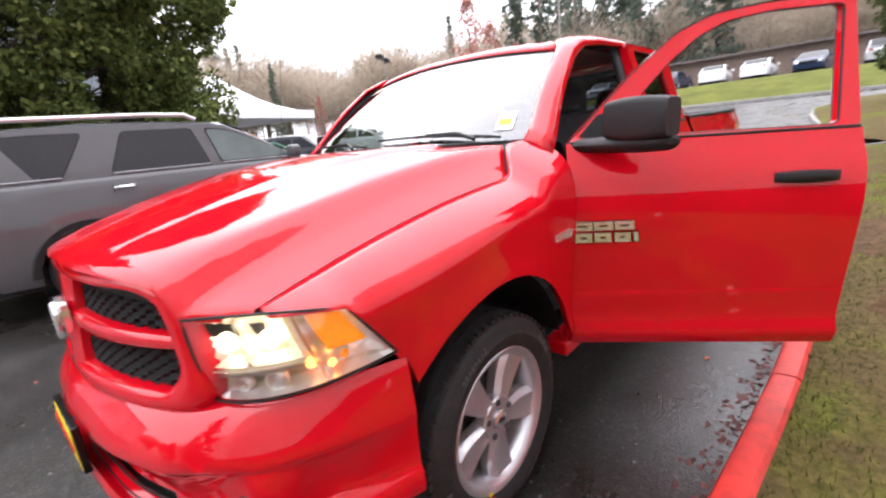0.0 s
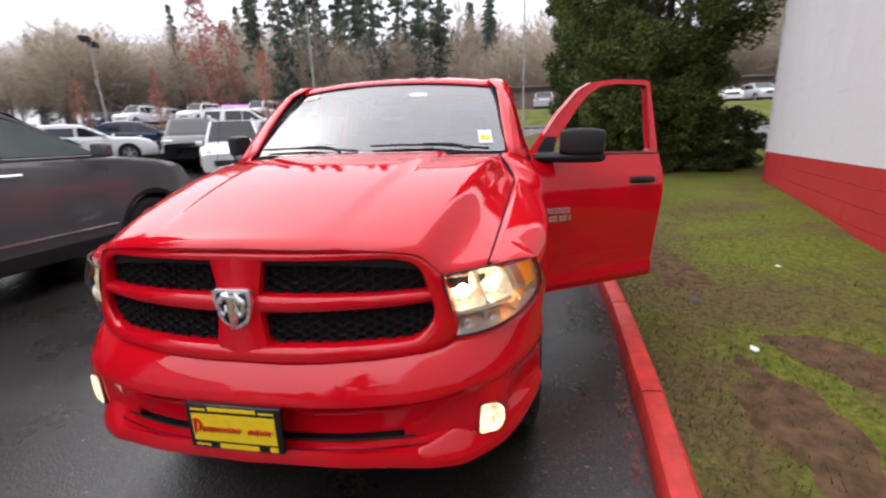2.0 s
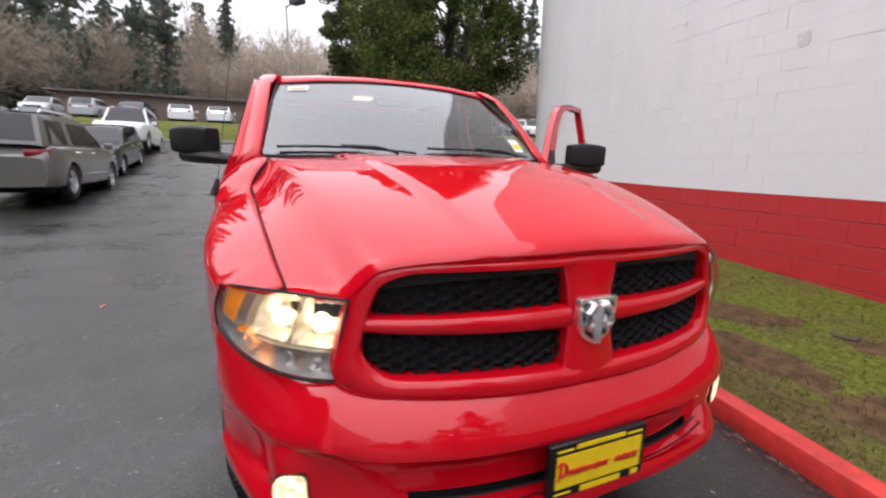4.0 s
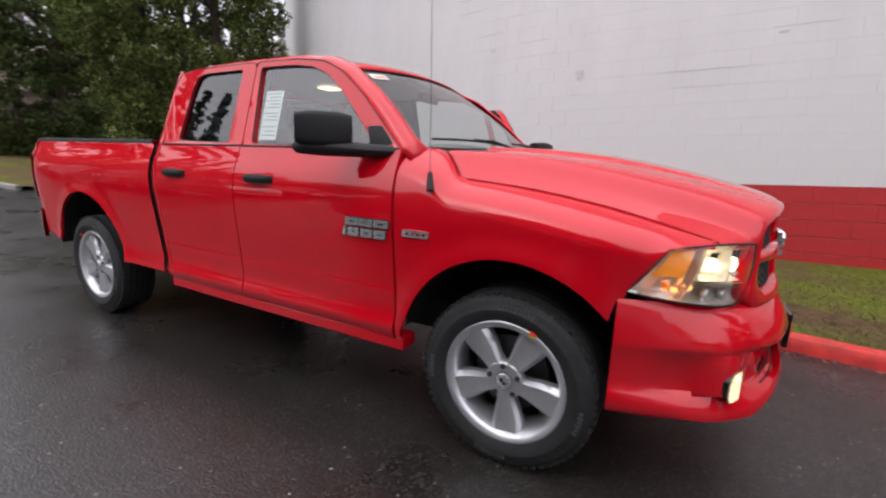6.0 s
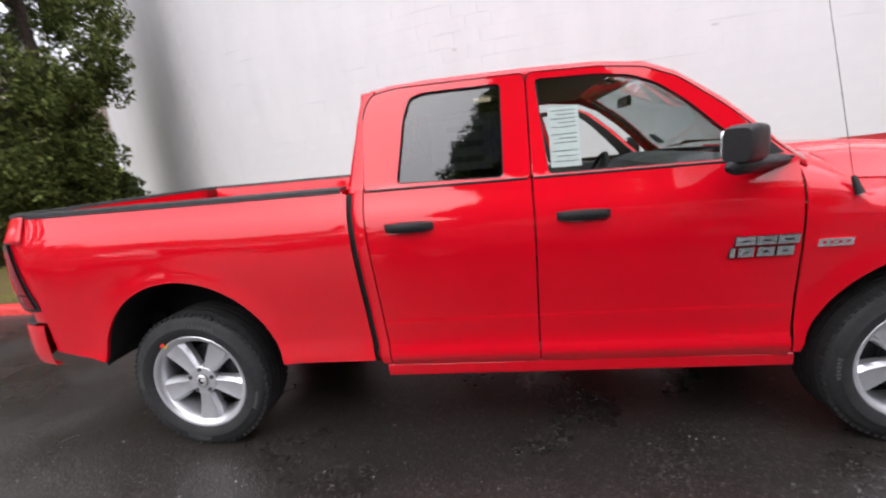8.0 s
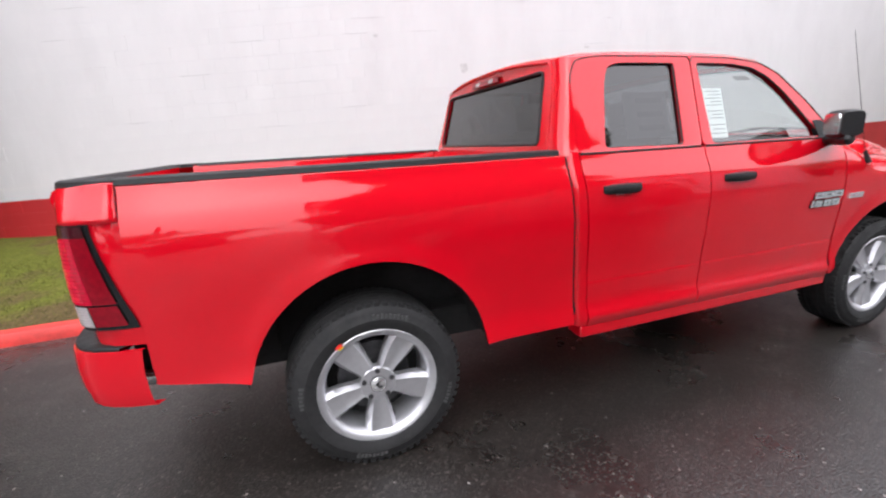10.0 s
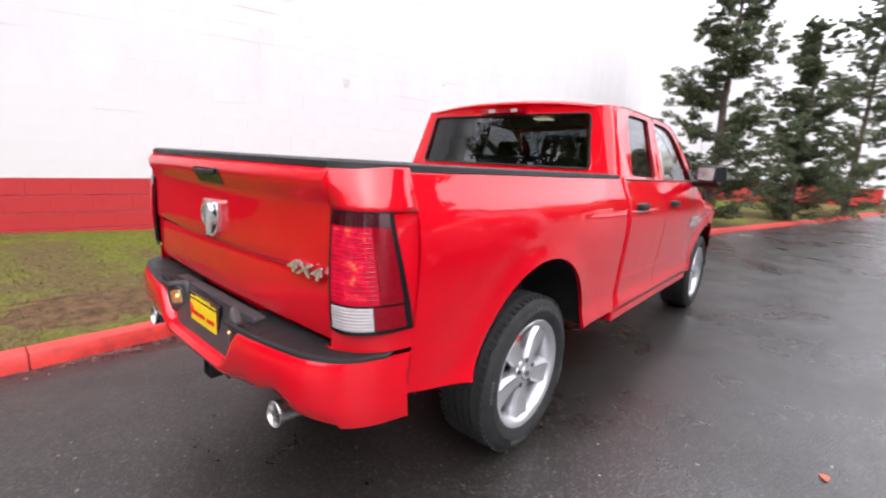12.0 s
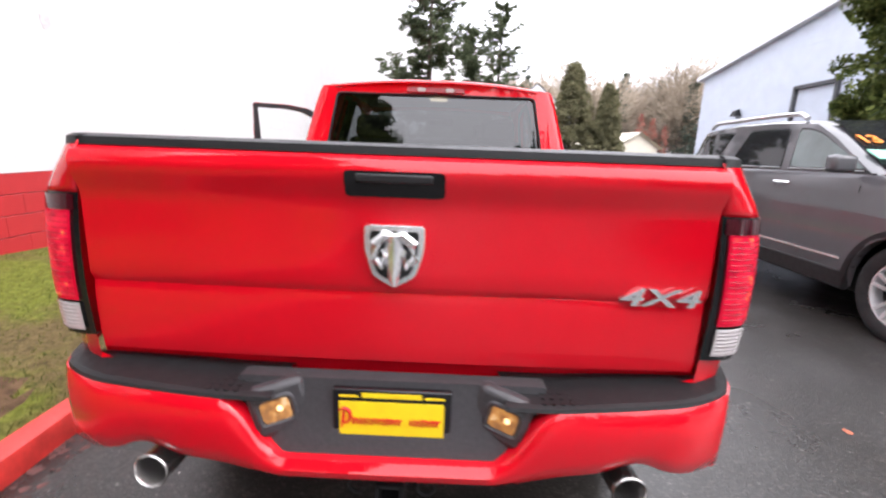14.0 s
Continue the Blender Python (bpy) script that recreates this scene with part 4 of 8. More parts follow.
    for k in range(5):
        a = 2 * math.pi * k / 5 + math.pi / 2 + math.pi / 5
        bm = bm_new()
        p = Vector((0.068 * math.cos(a), 0.068 * math.sin(a), 0))
        cyl(bm, m @ (p + Vector((0, 0, zf - 0.03))), m @ (p + Vector((0, 0, zf - 0.004))), 0.014, 0.012, 8)
        part("lug_nut", bm, M_STEEL, rim)
    # brake disc, and a black sheet as shade in the cavity behind the spokes
    bm = bm_new()
    lathe(bm, [(0.0001, yo - 0.12), (0.09, yo - 0.12), (0.09, yo - 0.135), (0.175, yo - 0.135), (0.175, yo - 0.155), (0.1, yo - 0.16)], m, 40)
    bmesh.ops.recalc_face_normals(bm, faces=list(bm.faces))
    part("brake_disc", bm, M_STEEL, w)
    bm = bm_new()
    lathe(bm, [(0.0001, yo - 0.19), (0.236, yo - 0.19)], m, 32)
    part("brake_shield", bm, M_DARK, w)
    # inspection stickers on rim edge
    bm = bm_new()
    for a0, r, ww in ((1.12 - turn + (0.0 if cx > -1 else 1.05), 0.287, 0.03),):
        v = box(bm, (0, 0, 0), (0.014, ww, 0.002))
        for q in v:
            q.co = m @ Matrix.Rotation(a0, 4, "Z") @ Matrix.Translation((r, 0, yo + 0.004)) @ q.co
    part("red_sticker", bm, M_STICKER, w, "red sticker")
    bm = bm_new()
    v = box(bm, (0, 0, 0), (0.012, 0.022, 0.002))
    for q in v:
        q.co = m @ Matrix.Rotation(1.12 - turn + (0.0 if cx > -1 else 1.05), 4, "Z") @ Matrix.Translation((0.271, 0, yo - 0.006)) @ q.co
    part("yellow_sticker", bm, M_YELLOW, w, "yellow sticker")
    return w


for cx, s, turn in ((0.0, -1, 0.72), (0.0, 1, 1.3), (-WB, -1, 0.628), (-WB, 1, 2.0)):
    wheel(cx, s, turn)

# -- wheel houses and underbody
for arch in (ARCH_F, ARCH_R):
    for s in (-1, 1):
        bm = bm_new()
        cx, cz, r = arch
        rows = []
        for y, g in ((0.955 if arch is ARCH_F else 1.005, 0.010), (0.94, 0.022), (0.60, 0.022)):
            rows.append([(cx - (r + g) * math.cos(a), y * s, max(0.53, cz + (r + g) * math.sin(a))) for a in lin(-0.02, math.pi + 0.02, 26)])
        vs = grid(bm, rows)
        bm.faces.new([v for v in vs[-1]])
        part("wheel_house", bm, M_DARK, truck, "", 60)
bm = bm_new()
box(bm, (-1.9, 0, 0.55), (3.0, 1.5, 0.16))
box(bm, (0.35, 0, 0.62), (0.9, 1.1, 0.4))
box(bm, (-4.3, 0, 0.62), (0.6, 1.3, 0.2))
part("floor_pan", bm, M_DARK, truck)
for s in (-1, 1):
    bm = bm_new()
    box(bm, (-1.9, s * 0.42, 0.44), (5.0, 0.09, 0.14))
    part("chassis_rail", bm, M_DARK, truck)
for cx in (0.0, -WB):
    bm = bm_new()
    cyl(bm, (cx, -0.72, HUB_Z), (cx, 0.72, HUB_Z), 0.045, seg=12)
    bmesh.ops.create_uvsphere(bm, u_segments=14, v_segments=8, radius=0.14, matrix=pose(cx, 0.1, HUB_Z))
    part("axle", bm, M_DARK, truck)

# -- front wings
for s in (-1, 1):
    bm = bm_new()
    xs = arch_stations(ARCH_F, -0.553, 0.40) + [0.425, 0.445, 0.47, 0.50, 0.53, 0.555, 0.575, 0.61, 0.65, 0.69, 0.715]
    xs = sorted(xs)

    def wing_low(x):
        if x > 0.575:
            return 1.064
        if x > 0.445:
            return ip(x, [0.445, 0.575], [0.895, 1.064])
        if x > 0.40:
            return 0.868
        return arch_low(x, ARCH_F, 0.50)

    rows = []
    for x in xs:
        lo = wing_low(x)
        zs = seam_z(x)
        ys_ = min(seam_y(x), side_y(x, 1.06) - 0.012)
        pts = []
        # the flank rises to a crisp shoulder; from there the top leans in to the bonnet's seam
        zk = max(lo + 0.010, zs - 0.30 * (side_y(x, 1.06) - ys_))
        z1 = max(lo + 0.002, zk - 0.075)
        for j in range(13):
            z = lo + (z1 - lo) * j / 12
            pts.append(Vector((x, side_y(x, z), z)))
        pA = pts[-1]
        pB = Vector((x, ys_, zs))
        ctrl = Vector((x, side_y(x, zk) - 0.004, zk))
        for j in range(1, 13):
            t = j / 12
            pts.append((1 - t) ** 2 * pA + 2 * t * (1 - t) * ctrl + t * t * pB)
        row = [(x, (side_y(x, lo) - 0.025) * s, lo + 0.003)] + [flip(p, s) for p in pts]
        rows.append(row)
    grid(bm, rows, (0, 0, 0.8))
    part("front_wing", bm, M_RED, truck, "", 50, thick=0.008)

# -- bonnet with raised middle
HOOD_W = 0.788


def hood_rear_x(w):
    w = abs(w)
    return -0.415 + 0.10 * (1 - (w / 0.90) ** 2) if w < 0.90 else lerp(-0.415, -0.30, (w - 0.90) / 0.10)


def front_x(y):
    a = abs(y)
    if a < 0.645:
        return 0.985 - 0.135 * (a / 0.645) ** 2.4
    return ip(a, [0.645, 0.72, 0.80], [0.85, 0.795, 0.715])


def hood_z(w, t):
    """Height of the bonnet: a raised middle with crisp borders, then a shoulder that falls to the side seam."""
    a = abs(w) * hood_hw(t)
    ysh = smooth_ip(t, [0, 0.5, 1.0], [0.785, 0.700, 0.590])
    zsh = smooth_ip(t, [0, 0.15, 0.4, 0.65, 0.85, 1.0], [1.388, 1.384, 1.350, 1.292, 1.228, 1.160])
    zc = smooth_ip(t, [0, 0.15, 0.4, 0.65, 0.85, 0.96, 1.0], [1.425, 1.424, 1.400, 1.345, 1.280, 1.235, 1.208])
    if a > ysh:
        u = (a - ysh) / (hood_hw(t) - ysh)
        k = max(0.0, min(1.0, (t - 0.55) / 0.45))
        fall = lerp(smooth_ip(u, [0, 0.12, 0.5, 1.0], [0, 0.13, 0.56, 1.0]), smooth_ip(u, [0, 0.12, 0.36, 1.0], [0, 0.35, 0.93, 1.0]), k * k)
        return lerp(zsh, seam_h(t), fall)
    u = a / ysh
    yb = lerp(0.47, 0.30, t)
    step = 0.020 * (1 - t) ** 0.5
    k = max(0.0, min(1.0, (yb + 0.03 - a) / 0.055))
    return lerp(zc - step, zsh, smooth_ip(u, [0, 0.5, 0.8, 0.93, 1.0], [0, 0.16, 0.46, 0.72, 1.0])) + step * k * k * (3 - 2 * k)


bm = bm_new()
ws_ = lin(0, 0.34, 8) + lin(0.36, 0.66, 16) + lin(0.68, 1.0, 17)
ws_ = [-w for w in reversed(ws_[1:])] + ws_
rows = []
for w in ws_:
    xr, xf = hood_rear_x(w), front_x(w * hood_hw(1.0))
    row = [(xr - 0.004, w * hood_hw(0), hood_z(w, 0) - 0.014)]
    row += [(lerp(xr, xf, t), w * hood_hw(t), hood_z(w, t)) for t in lin(0, 1, 36)]
    row.append((xf + 0.004, w * hood_hw(1.0), row[-1][2] - 0.012))
    row.append((xf - 0.02, w * hood_hw(1.0), row[-1][2] - 0.02))
    rows.append(row)
grid(bm, rows, (0.2, 0, 0.6))
part("bonnet", bm, M_RED, truck, "red bonnet beaded with rain", 60)
# dark shut line along the bonnet's sides
for s in (-1, 1):
    bm = bm_new()
    tube(bm, [(x, (seam_y(x) - 0.003) * s, seam_z(x) + 0.0005) for x in lin(-0.41, 0.70, 40)], 0.0016, 6)
    part("bonnet_seam", bm, M_DARK, truck, "dark shut line")
# dark strip set back under the bonnet's edge, for the shade in the gap
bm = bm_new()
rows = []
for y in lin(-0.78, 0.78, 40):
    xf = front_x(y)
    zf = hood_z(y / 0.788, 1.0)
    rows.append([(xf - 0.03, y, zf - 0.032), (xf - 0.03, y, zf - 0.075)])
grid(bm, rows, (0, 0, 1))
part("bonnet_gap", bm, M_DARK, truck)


for s in (-1, 1):
    bm = bm_new()
    grid(bm, [[(x, (seam_y(x) + y) * s, seam_z(x) - 0.016) for y in (-0.03, 0.02)] for x in lin(-0.42, 0.70, 30)], (0, 0, 0.5))
    part("seam_shadow", bm, M_DARK, truck)


# -- grille surround
def face_x(y, z):
    a = min(abs(y), 0.75)
    return 0.992 - 0.135 * (a / 0.645) ** 2.4 + (1.0 - z) * 0.12 * (1 if z < 1.0 else 0.9)


def loop_pts(corners, r, k, n=120):
    pts = rounded(corners, r, k)
    v = [Vector((p[0], p[1], 0)) for p in pts] + [Vector((pts[0][0], pts[0][1], 0))]
    cum = [0.0]
    for a, b in zip(v, v[1:]):
        cum.append(cum[-1] + (b - a).length)
    out = []
    for i in range(n):
        d = cum[-1] * i / n
        j = max(0, int(np.searchsorted(cum, d, "right")) - 1)
        t = (d - cum[j]) / max(1e-6, cum[j + 1] - cum[j])
        out.append(v[j].lerp(v[j + 1], t))
    return out


outer_l = loop_pts([(0.0, 1.182), (0.50, 1.174), (0.605, 1.147), (0.655, 1.08), (0.705, 0.855), (0.62, 0.815), (0, 0.815), (-0.62, 0.815), (-0.705, 0.855), (-0.655, 1.08), (-0.605, 1.147), (-0.50, 1.174)], 0.06, 4)
inner_l = loop_pts([(0.0, 1.150), (0.50, 1.145), (0.575, 1.118), (0.598, 1.06), (0.632, 0.935), (0.575, 0.868), (0, 0.868), (-0.575, 0.868), (-0.632, 0.935), (-0.598, 1.06), (-0.575, 1.118), (-0.50, 1.145)], 0.035, 4)
bm = bm_new()
rows = []
for t, dx in ((0.0, -0.05), (0.0, -0.008), (0.12, 0.004), (0.5, 0.010), (0.86, 0.006), (1.0, -0.004), (1.03, -0.055)):
    rows.append([(face_x(*a.lerp(b, t).to_2d()) + dx, a.lerp(b, t).x, a.lerp(b, t).y) for a, b in zip(outer_l, inner_l)])
grid(bm, rows, (0.5, 0, 1.0), True)
grille = part("grille_surround", bm, M_RED, truck, "red grille frame", 50)
# crossbars
bm = bm_new()
rows = []
for y in lin(-0.62, 0.62, 41):
    h = 0.020 + 0.012 * (1 - min(1, abs(y) / 0.62))
    zc = 1.006
    rows.append([(face_x(y, zc) + dx, y, zc + dz * h) for dz, dx in ((1.0, -0.06), (1.0, -0.012), (0.75, -0.002), (0, 0.004), (-0.75, -0.002), (-1.0, -0.012), (-1.0, -0.06))])
grid(bm, rows, (0.7, 0, 1.02))
part("crossbar", bm, M_RED, grille, "", 50)
bm = bm_new()
rows = []
for z in lin(0.85, 1.165, 16):
    h = smooth_ip(z, [0.85, 1.02, 1.165], [0.092, 0.072, 0.095])
    rows.append([(face_x(0, z) + dx, h * k, z) for k, dx in ((1.0, -0.06), (1.0, -0.008), (0.75, 0.004), (0, 0.010), (-0.75, 0.004), (-1.0, -0.008), (-1.0, -0.06))])
grid(bm, rows, (0.7, 0, 1.02))
part("centre_bar", bm, M_RED, grille, "", 50)
# black honeycomb inserts, one for each opening
for sy in (-1, 1):
    for z0, z1 in ((0.868, 0.985), (1.030, 1.150)):
        bm = bm_new()
        rows = [[(face_x(y * sy, z) - 0.075, y * sy, z) for z in (z0 - 0.02, z1 + (0.004 if z1 > 1.0 else 0.02))] for y in lin(0.06, 0.575 if z1 > 1.0 else 0.64, 14)]
        grid(bm, rows, (0, 0, 1))
        cell = 0.034
        for i in range(19):
            for j in range(6):
                y = 0.095 + i * cell * 0.86
                z = z0 + 0.008 + (j + 0.5 * (i % 2)) * 0.030
                if z > z1 + 0.012 or y > (0.575 if z1 > 1.0 else 0.625):
                    continue
                ring_o, ring_i = [], []
                for k in range(6):
                    a = math.pi / 3 * k
                    for ring, rr, dx in ((ring_o, 0.0195, -0.030), (ring_i, 0.0145, -0.045)):
                        yy, zz = max(0.085, y + rr * math.cos(a)) * sy, min(z1, max(z0, z + rr * 0.86 * math.sin(a)))
                        ring.append(bm.verts.new((face_x(yy, zz) + dx, yy, zz)))
                for k in range(6):
                    bm.faces.new((ring_o[k], ring_o[(k + 1) % 6], ring_i[(k + 1) % 6], ring_i[k]))
        part("honeycomb_insert", bm, M_BLACK, grille, "black plastic honeycomb", smooth=False)


def crest(cx, cy, cz, h, fwd, parent):
    """A chrome shield with a plain raised form in it."""
    bm = bm_new()
    w = h * 0.47
    pts = [(-w, h * 0.5), (w, h * 0.5), (w * 0.98, h * 0.1), (w * 0.72, -h * 0.3), (0, -h * 0.5), (-w * 0.72, -h * 0.3), (-w * 0.98, h * 0.1)]
    poly_plate(bm, rounded(pts, 0.012, 3), [], lambda u, v: Vector((cx + fwd * 0.012, cy + u, cz + v)), (-fwd * 0.02, 0, 0))
    em = part("emblem", bm, M_CHROME, parent, "chrome shield emblem", bevel=0.003)
    bm = bm_new()
    poly_plate(bm, rounded([(x * 0.8, y * 0.82) for x, y in pts], 0.01, 3), [], lambda u, v: Vector((cx + fwd * 0.0145, cy + u, cz + v)))
    part("field", bm, M_GLOSSBLACK, em)
    bm = bm_new()
    for sg in (-1, 1):
        path = [(0.0, 0.34), (0.30, 0.36), (0.62, 0.22), (0.66, -0.02), (0.42, -0.14), (0.28, 0.02), (0.36, 0.14)]
        tube(bm, [(cx + fwd * 0.018, cy + sg * a * w, cz + b * h) for a, b in path], [h * 0.05, h * 0.085, h * 0.09, h * 0.085, h * 0.07, h * 0.05, h * 0.03], 8)
    rows = [[(cx + fwd * (0.016 + 0.016 * (1 - k * k)), cy + k * w * ww, cz + v * h) for k in (-1, -0.5, 0, 0.5, 1)] for v, ww in ((0.36, 0.22), (0.15, 0.30), (-0.1, 0.26), (-0.3, 0.2), (-0.42, 0.1))]
    grid(bm, rows, (cx - fwd * 0.2, cy, cz))
    part("relief", bm, M_CHROME, em)
    return em


crest(face_x(0, 1.0) + 0.012, 0.0, 0.998, 0.138, 1, grille)


# -- front bumper
def bump_x(y):
    a = abs(y)
    return smooth_ip(a, [0, 0.3, 0.55, 0.70, 0.80, 0.88, 0.94, 0.985, 1.005], [1.075, 1.055, 1.0, 0.93, 0.845, 0.74, 0.62, 0.50, 0.42])


BP = [(0.838, -0.115), (0.825, -0.080), (0.80, -0.052), (0.765, -0.026), (0.73, -0.009), (0.702, 0.0), (0.688, -0.002), (0.676, -0.016), (0.655, -0.036), (0.62, -0.052), (0.58, -0.062), (0.548, -0.066), (0.518, -0.062), (0.504, -0.028), (0.488, -0.002), (0.46, 0.008), (0.435, 0.004), (0.418, -0.02), (0.410, -0.06)]
bys = []
for i in range(61):
    a = -1 + 2 * i / 60
    bys.append(1.003 * math.copysign(abs(a) ** 0.82, a))
bm = bm_new()
rows = []
for y in bys:
    x0 = bump_x(y)
    y1 = y + math.copysign(0.01, y)
    d = Vector((bump_x(y + 0.012) - bump_x(y - 0.012), 0.024, 0)).normalized()
    nrm = Vector((d.y, -d.x, 0))
    if abs(y) > 0.99:
        nrm = Vector((0.1, math.copysign(1, y), 0)).normalized()
    raise_ = 0.03 * max(0, (abs(y) - 0.66) / 0.34)
    row = []
    for z, o in BP:
        zz = z + (raise_ if z > 0.79 else 0) + (0.042 * max(0.0, 1 - (abs(y) / 0.72) ** 2) - 0.022 * max(0.0, min(1.0, (abs(y) - 0.5) / 0.2)) + 0.03 * max(0.0, (abs(y) - 0.86) / 0.14) if z < 0.49 else 0)
        p = Vector((x0, y, zz)) + nrm * o * (1 - 0.85 * min(1, max(0, (abs(y) - 0.88) / 0.11)))
        # the lamp recess faces ahead, with a flat cheek outside it
        a = abs(y)
        wz = max(0.0, min(1.0, (0.70 - z) / 0.05, (z - 0.500) / 0.015))
        wy = max(0.0, min(1.0, (a - 0.66) / 0.06, (0.91 - a) / 0.05))
        row.append(p.lerp(Vector((ip(a, [0.66, 0.83, 0.91], [0.890, 0.838, 0.70]), y, zz)), wz * wy))
    rows.append(row)
grid(bm, rows, (0.3, 0, 0.6), False, lambda i, j: BP[j][0] in (0.548,) and abs(bys[i]) < 0.56 and abs(bys[i + 1]) < 0.56)
bumper = part("front_bumper", bm, M_RED, truck, "red painted front bumper", 40)
bm = bm_new()
rows = [[(bump_x(y) - 0.09, y, 0.57), (bump_x(y) - 0.085, y, 0.50), (bump_x(y) - 0.03, y, 0.508)] for y in lin(-0.6, 0.6, 21)]
grid(bm, rows, (0.3, 0, 0.55))
tube(bm, [(bump_x(y) - 0.05, y, 0.533) for y in lin(-0.56, 0.56, 15)], 0.004, 6)
part("lower_intake", bm, M_BLACK, bumper, "black lower air intake")
for s in (-1, 1):
    # fog lamps in dark rounded recesses
    nrm = Vector((0.906, 0.423 * s, 0))
    tan = Vector((-0.423, 0.906 * s, 0))
    c = Vector((0.842, 0.808 * s, 0.552))
    outl = rounded([(-0.046, -0.060), (0.030, -0.056), (0.050, -0.020), (0.048, 0.030), (0.026, 0.056), (-0.040, 0.060)], 0.016, 3)
    bm = bm_new()
    poly_plate(bm, [(u * 1.07, v * 1.07) for u, v in outl], [], lambda u, v: c + tan * u + Vector((0, 0, v)) + nrm * 0.002, tuple(nrm * -0.05))
    fog = part("fog_lamp", bm, M_GLOSSBLACK, bumper, "lit rounded fog lamp")
    bm = bm_new()
    poly_plate(bm, outl, [], lambda u, v: c + tan * u + Vector((0, 0, v)) + nrm * 0.006)
    bmesh.ops.recalc_face_normals(bm, faces=list(bm.faces))
    part("lens", bm, M_FOGON, fog, "glowing warm white lens")


def number_board(parent, cx, cy, cz, w, h, fwd, name="dealer_plate"):
    """A yellow dealer card with red script shown as plain strokes, in a black frame with yellow bars."""
    def fm(u, v):
        return Vector((cx + 0.0, cy + u, cz + v))
    bm = bm_new()
    box(bm, (cx, cy, cz), (0.022, w, h))
    pl = part(name, bm, M_GLOSSBLACK, parent, "black frame holding a yellow dealer card", bevel=0.004)
    bm = bm_new()
    box(bm, (cx + fwd * 0.012, cy, cz - 0.003 * h), (0.004, w * 0.88, h * 0.60))
    part("card", bm, M_YELLOW, pl, "yellow card")
    for k, (u, v, ww, hh) in enumerate(((0, 0.41, 0.50, 0.075), (-0.36, 0.39, 0.16, 0.03), (0.36, 0.39, 0.16, 0.03), (0.03, -0.415, 0.42, 0.10), (-0.36, -0.41, 0.16, 0.03), (0.40, -0.41, 0.08, 0.10))):
        bm = bm_new()
        box(bm, (cx + fwd * 0.012, cy + fwd * u * w, cz + v * h), (0.003, ww * w, hh * h))
        part("frame_bar", bm, M_YELLOW, pl)
    bm = bm_new()
    # a tall first swash, then a flowing row of low strokes with one gap
    def P(u, v):
        return (cx + fwd * 0.016, cy + fwd * u * w, cz + v * h)
    tube(bm, [P(-0.395 + 0.05 * math.cos(a), 0.06 + 0.13 * math.sin(a)) for a in lin(2.6, -2.2, 14)], [0.002 + 0.0035 * math.sin(math.pi * i / 13) for i in range(14)], 5)
    tube(bm, [P(-0.40, 0.16), P(-0.405, 0.0), P(-0.42, -0.15)], [0.004, 0.005, 0.002], 5)
    for u0, u1, n in ((-0.33, 0.08, 13), (0.15, 0.40, 8)):
        pts, rad = [], []
        for i in range(n * 5):
            t = i / (n * 5 - 1)
            amp = 0.055 + 0.03 * noise.noise(Vector((t * 9, u0 * 7, 1.3)))
            pts.append(P(lerp(u0, u1, t) + 0.012 * math.sin(t * n * 6.283 + 0.9), -0.03 + amp * math.cos(t * n * 6.283)))
            rad.append(0.0026 + 0.0013 * math.sin(t * n * 6.283))
        tube(bm, pts, rad, 5)
    part("script_bar", bm, M_REDINK, pl, "red script strokes")
    return pl


number_board(bumper, 1.082, -0.01, 0.615, 0.335, 0.165, 1)


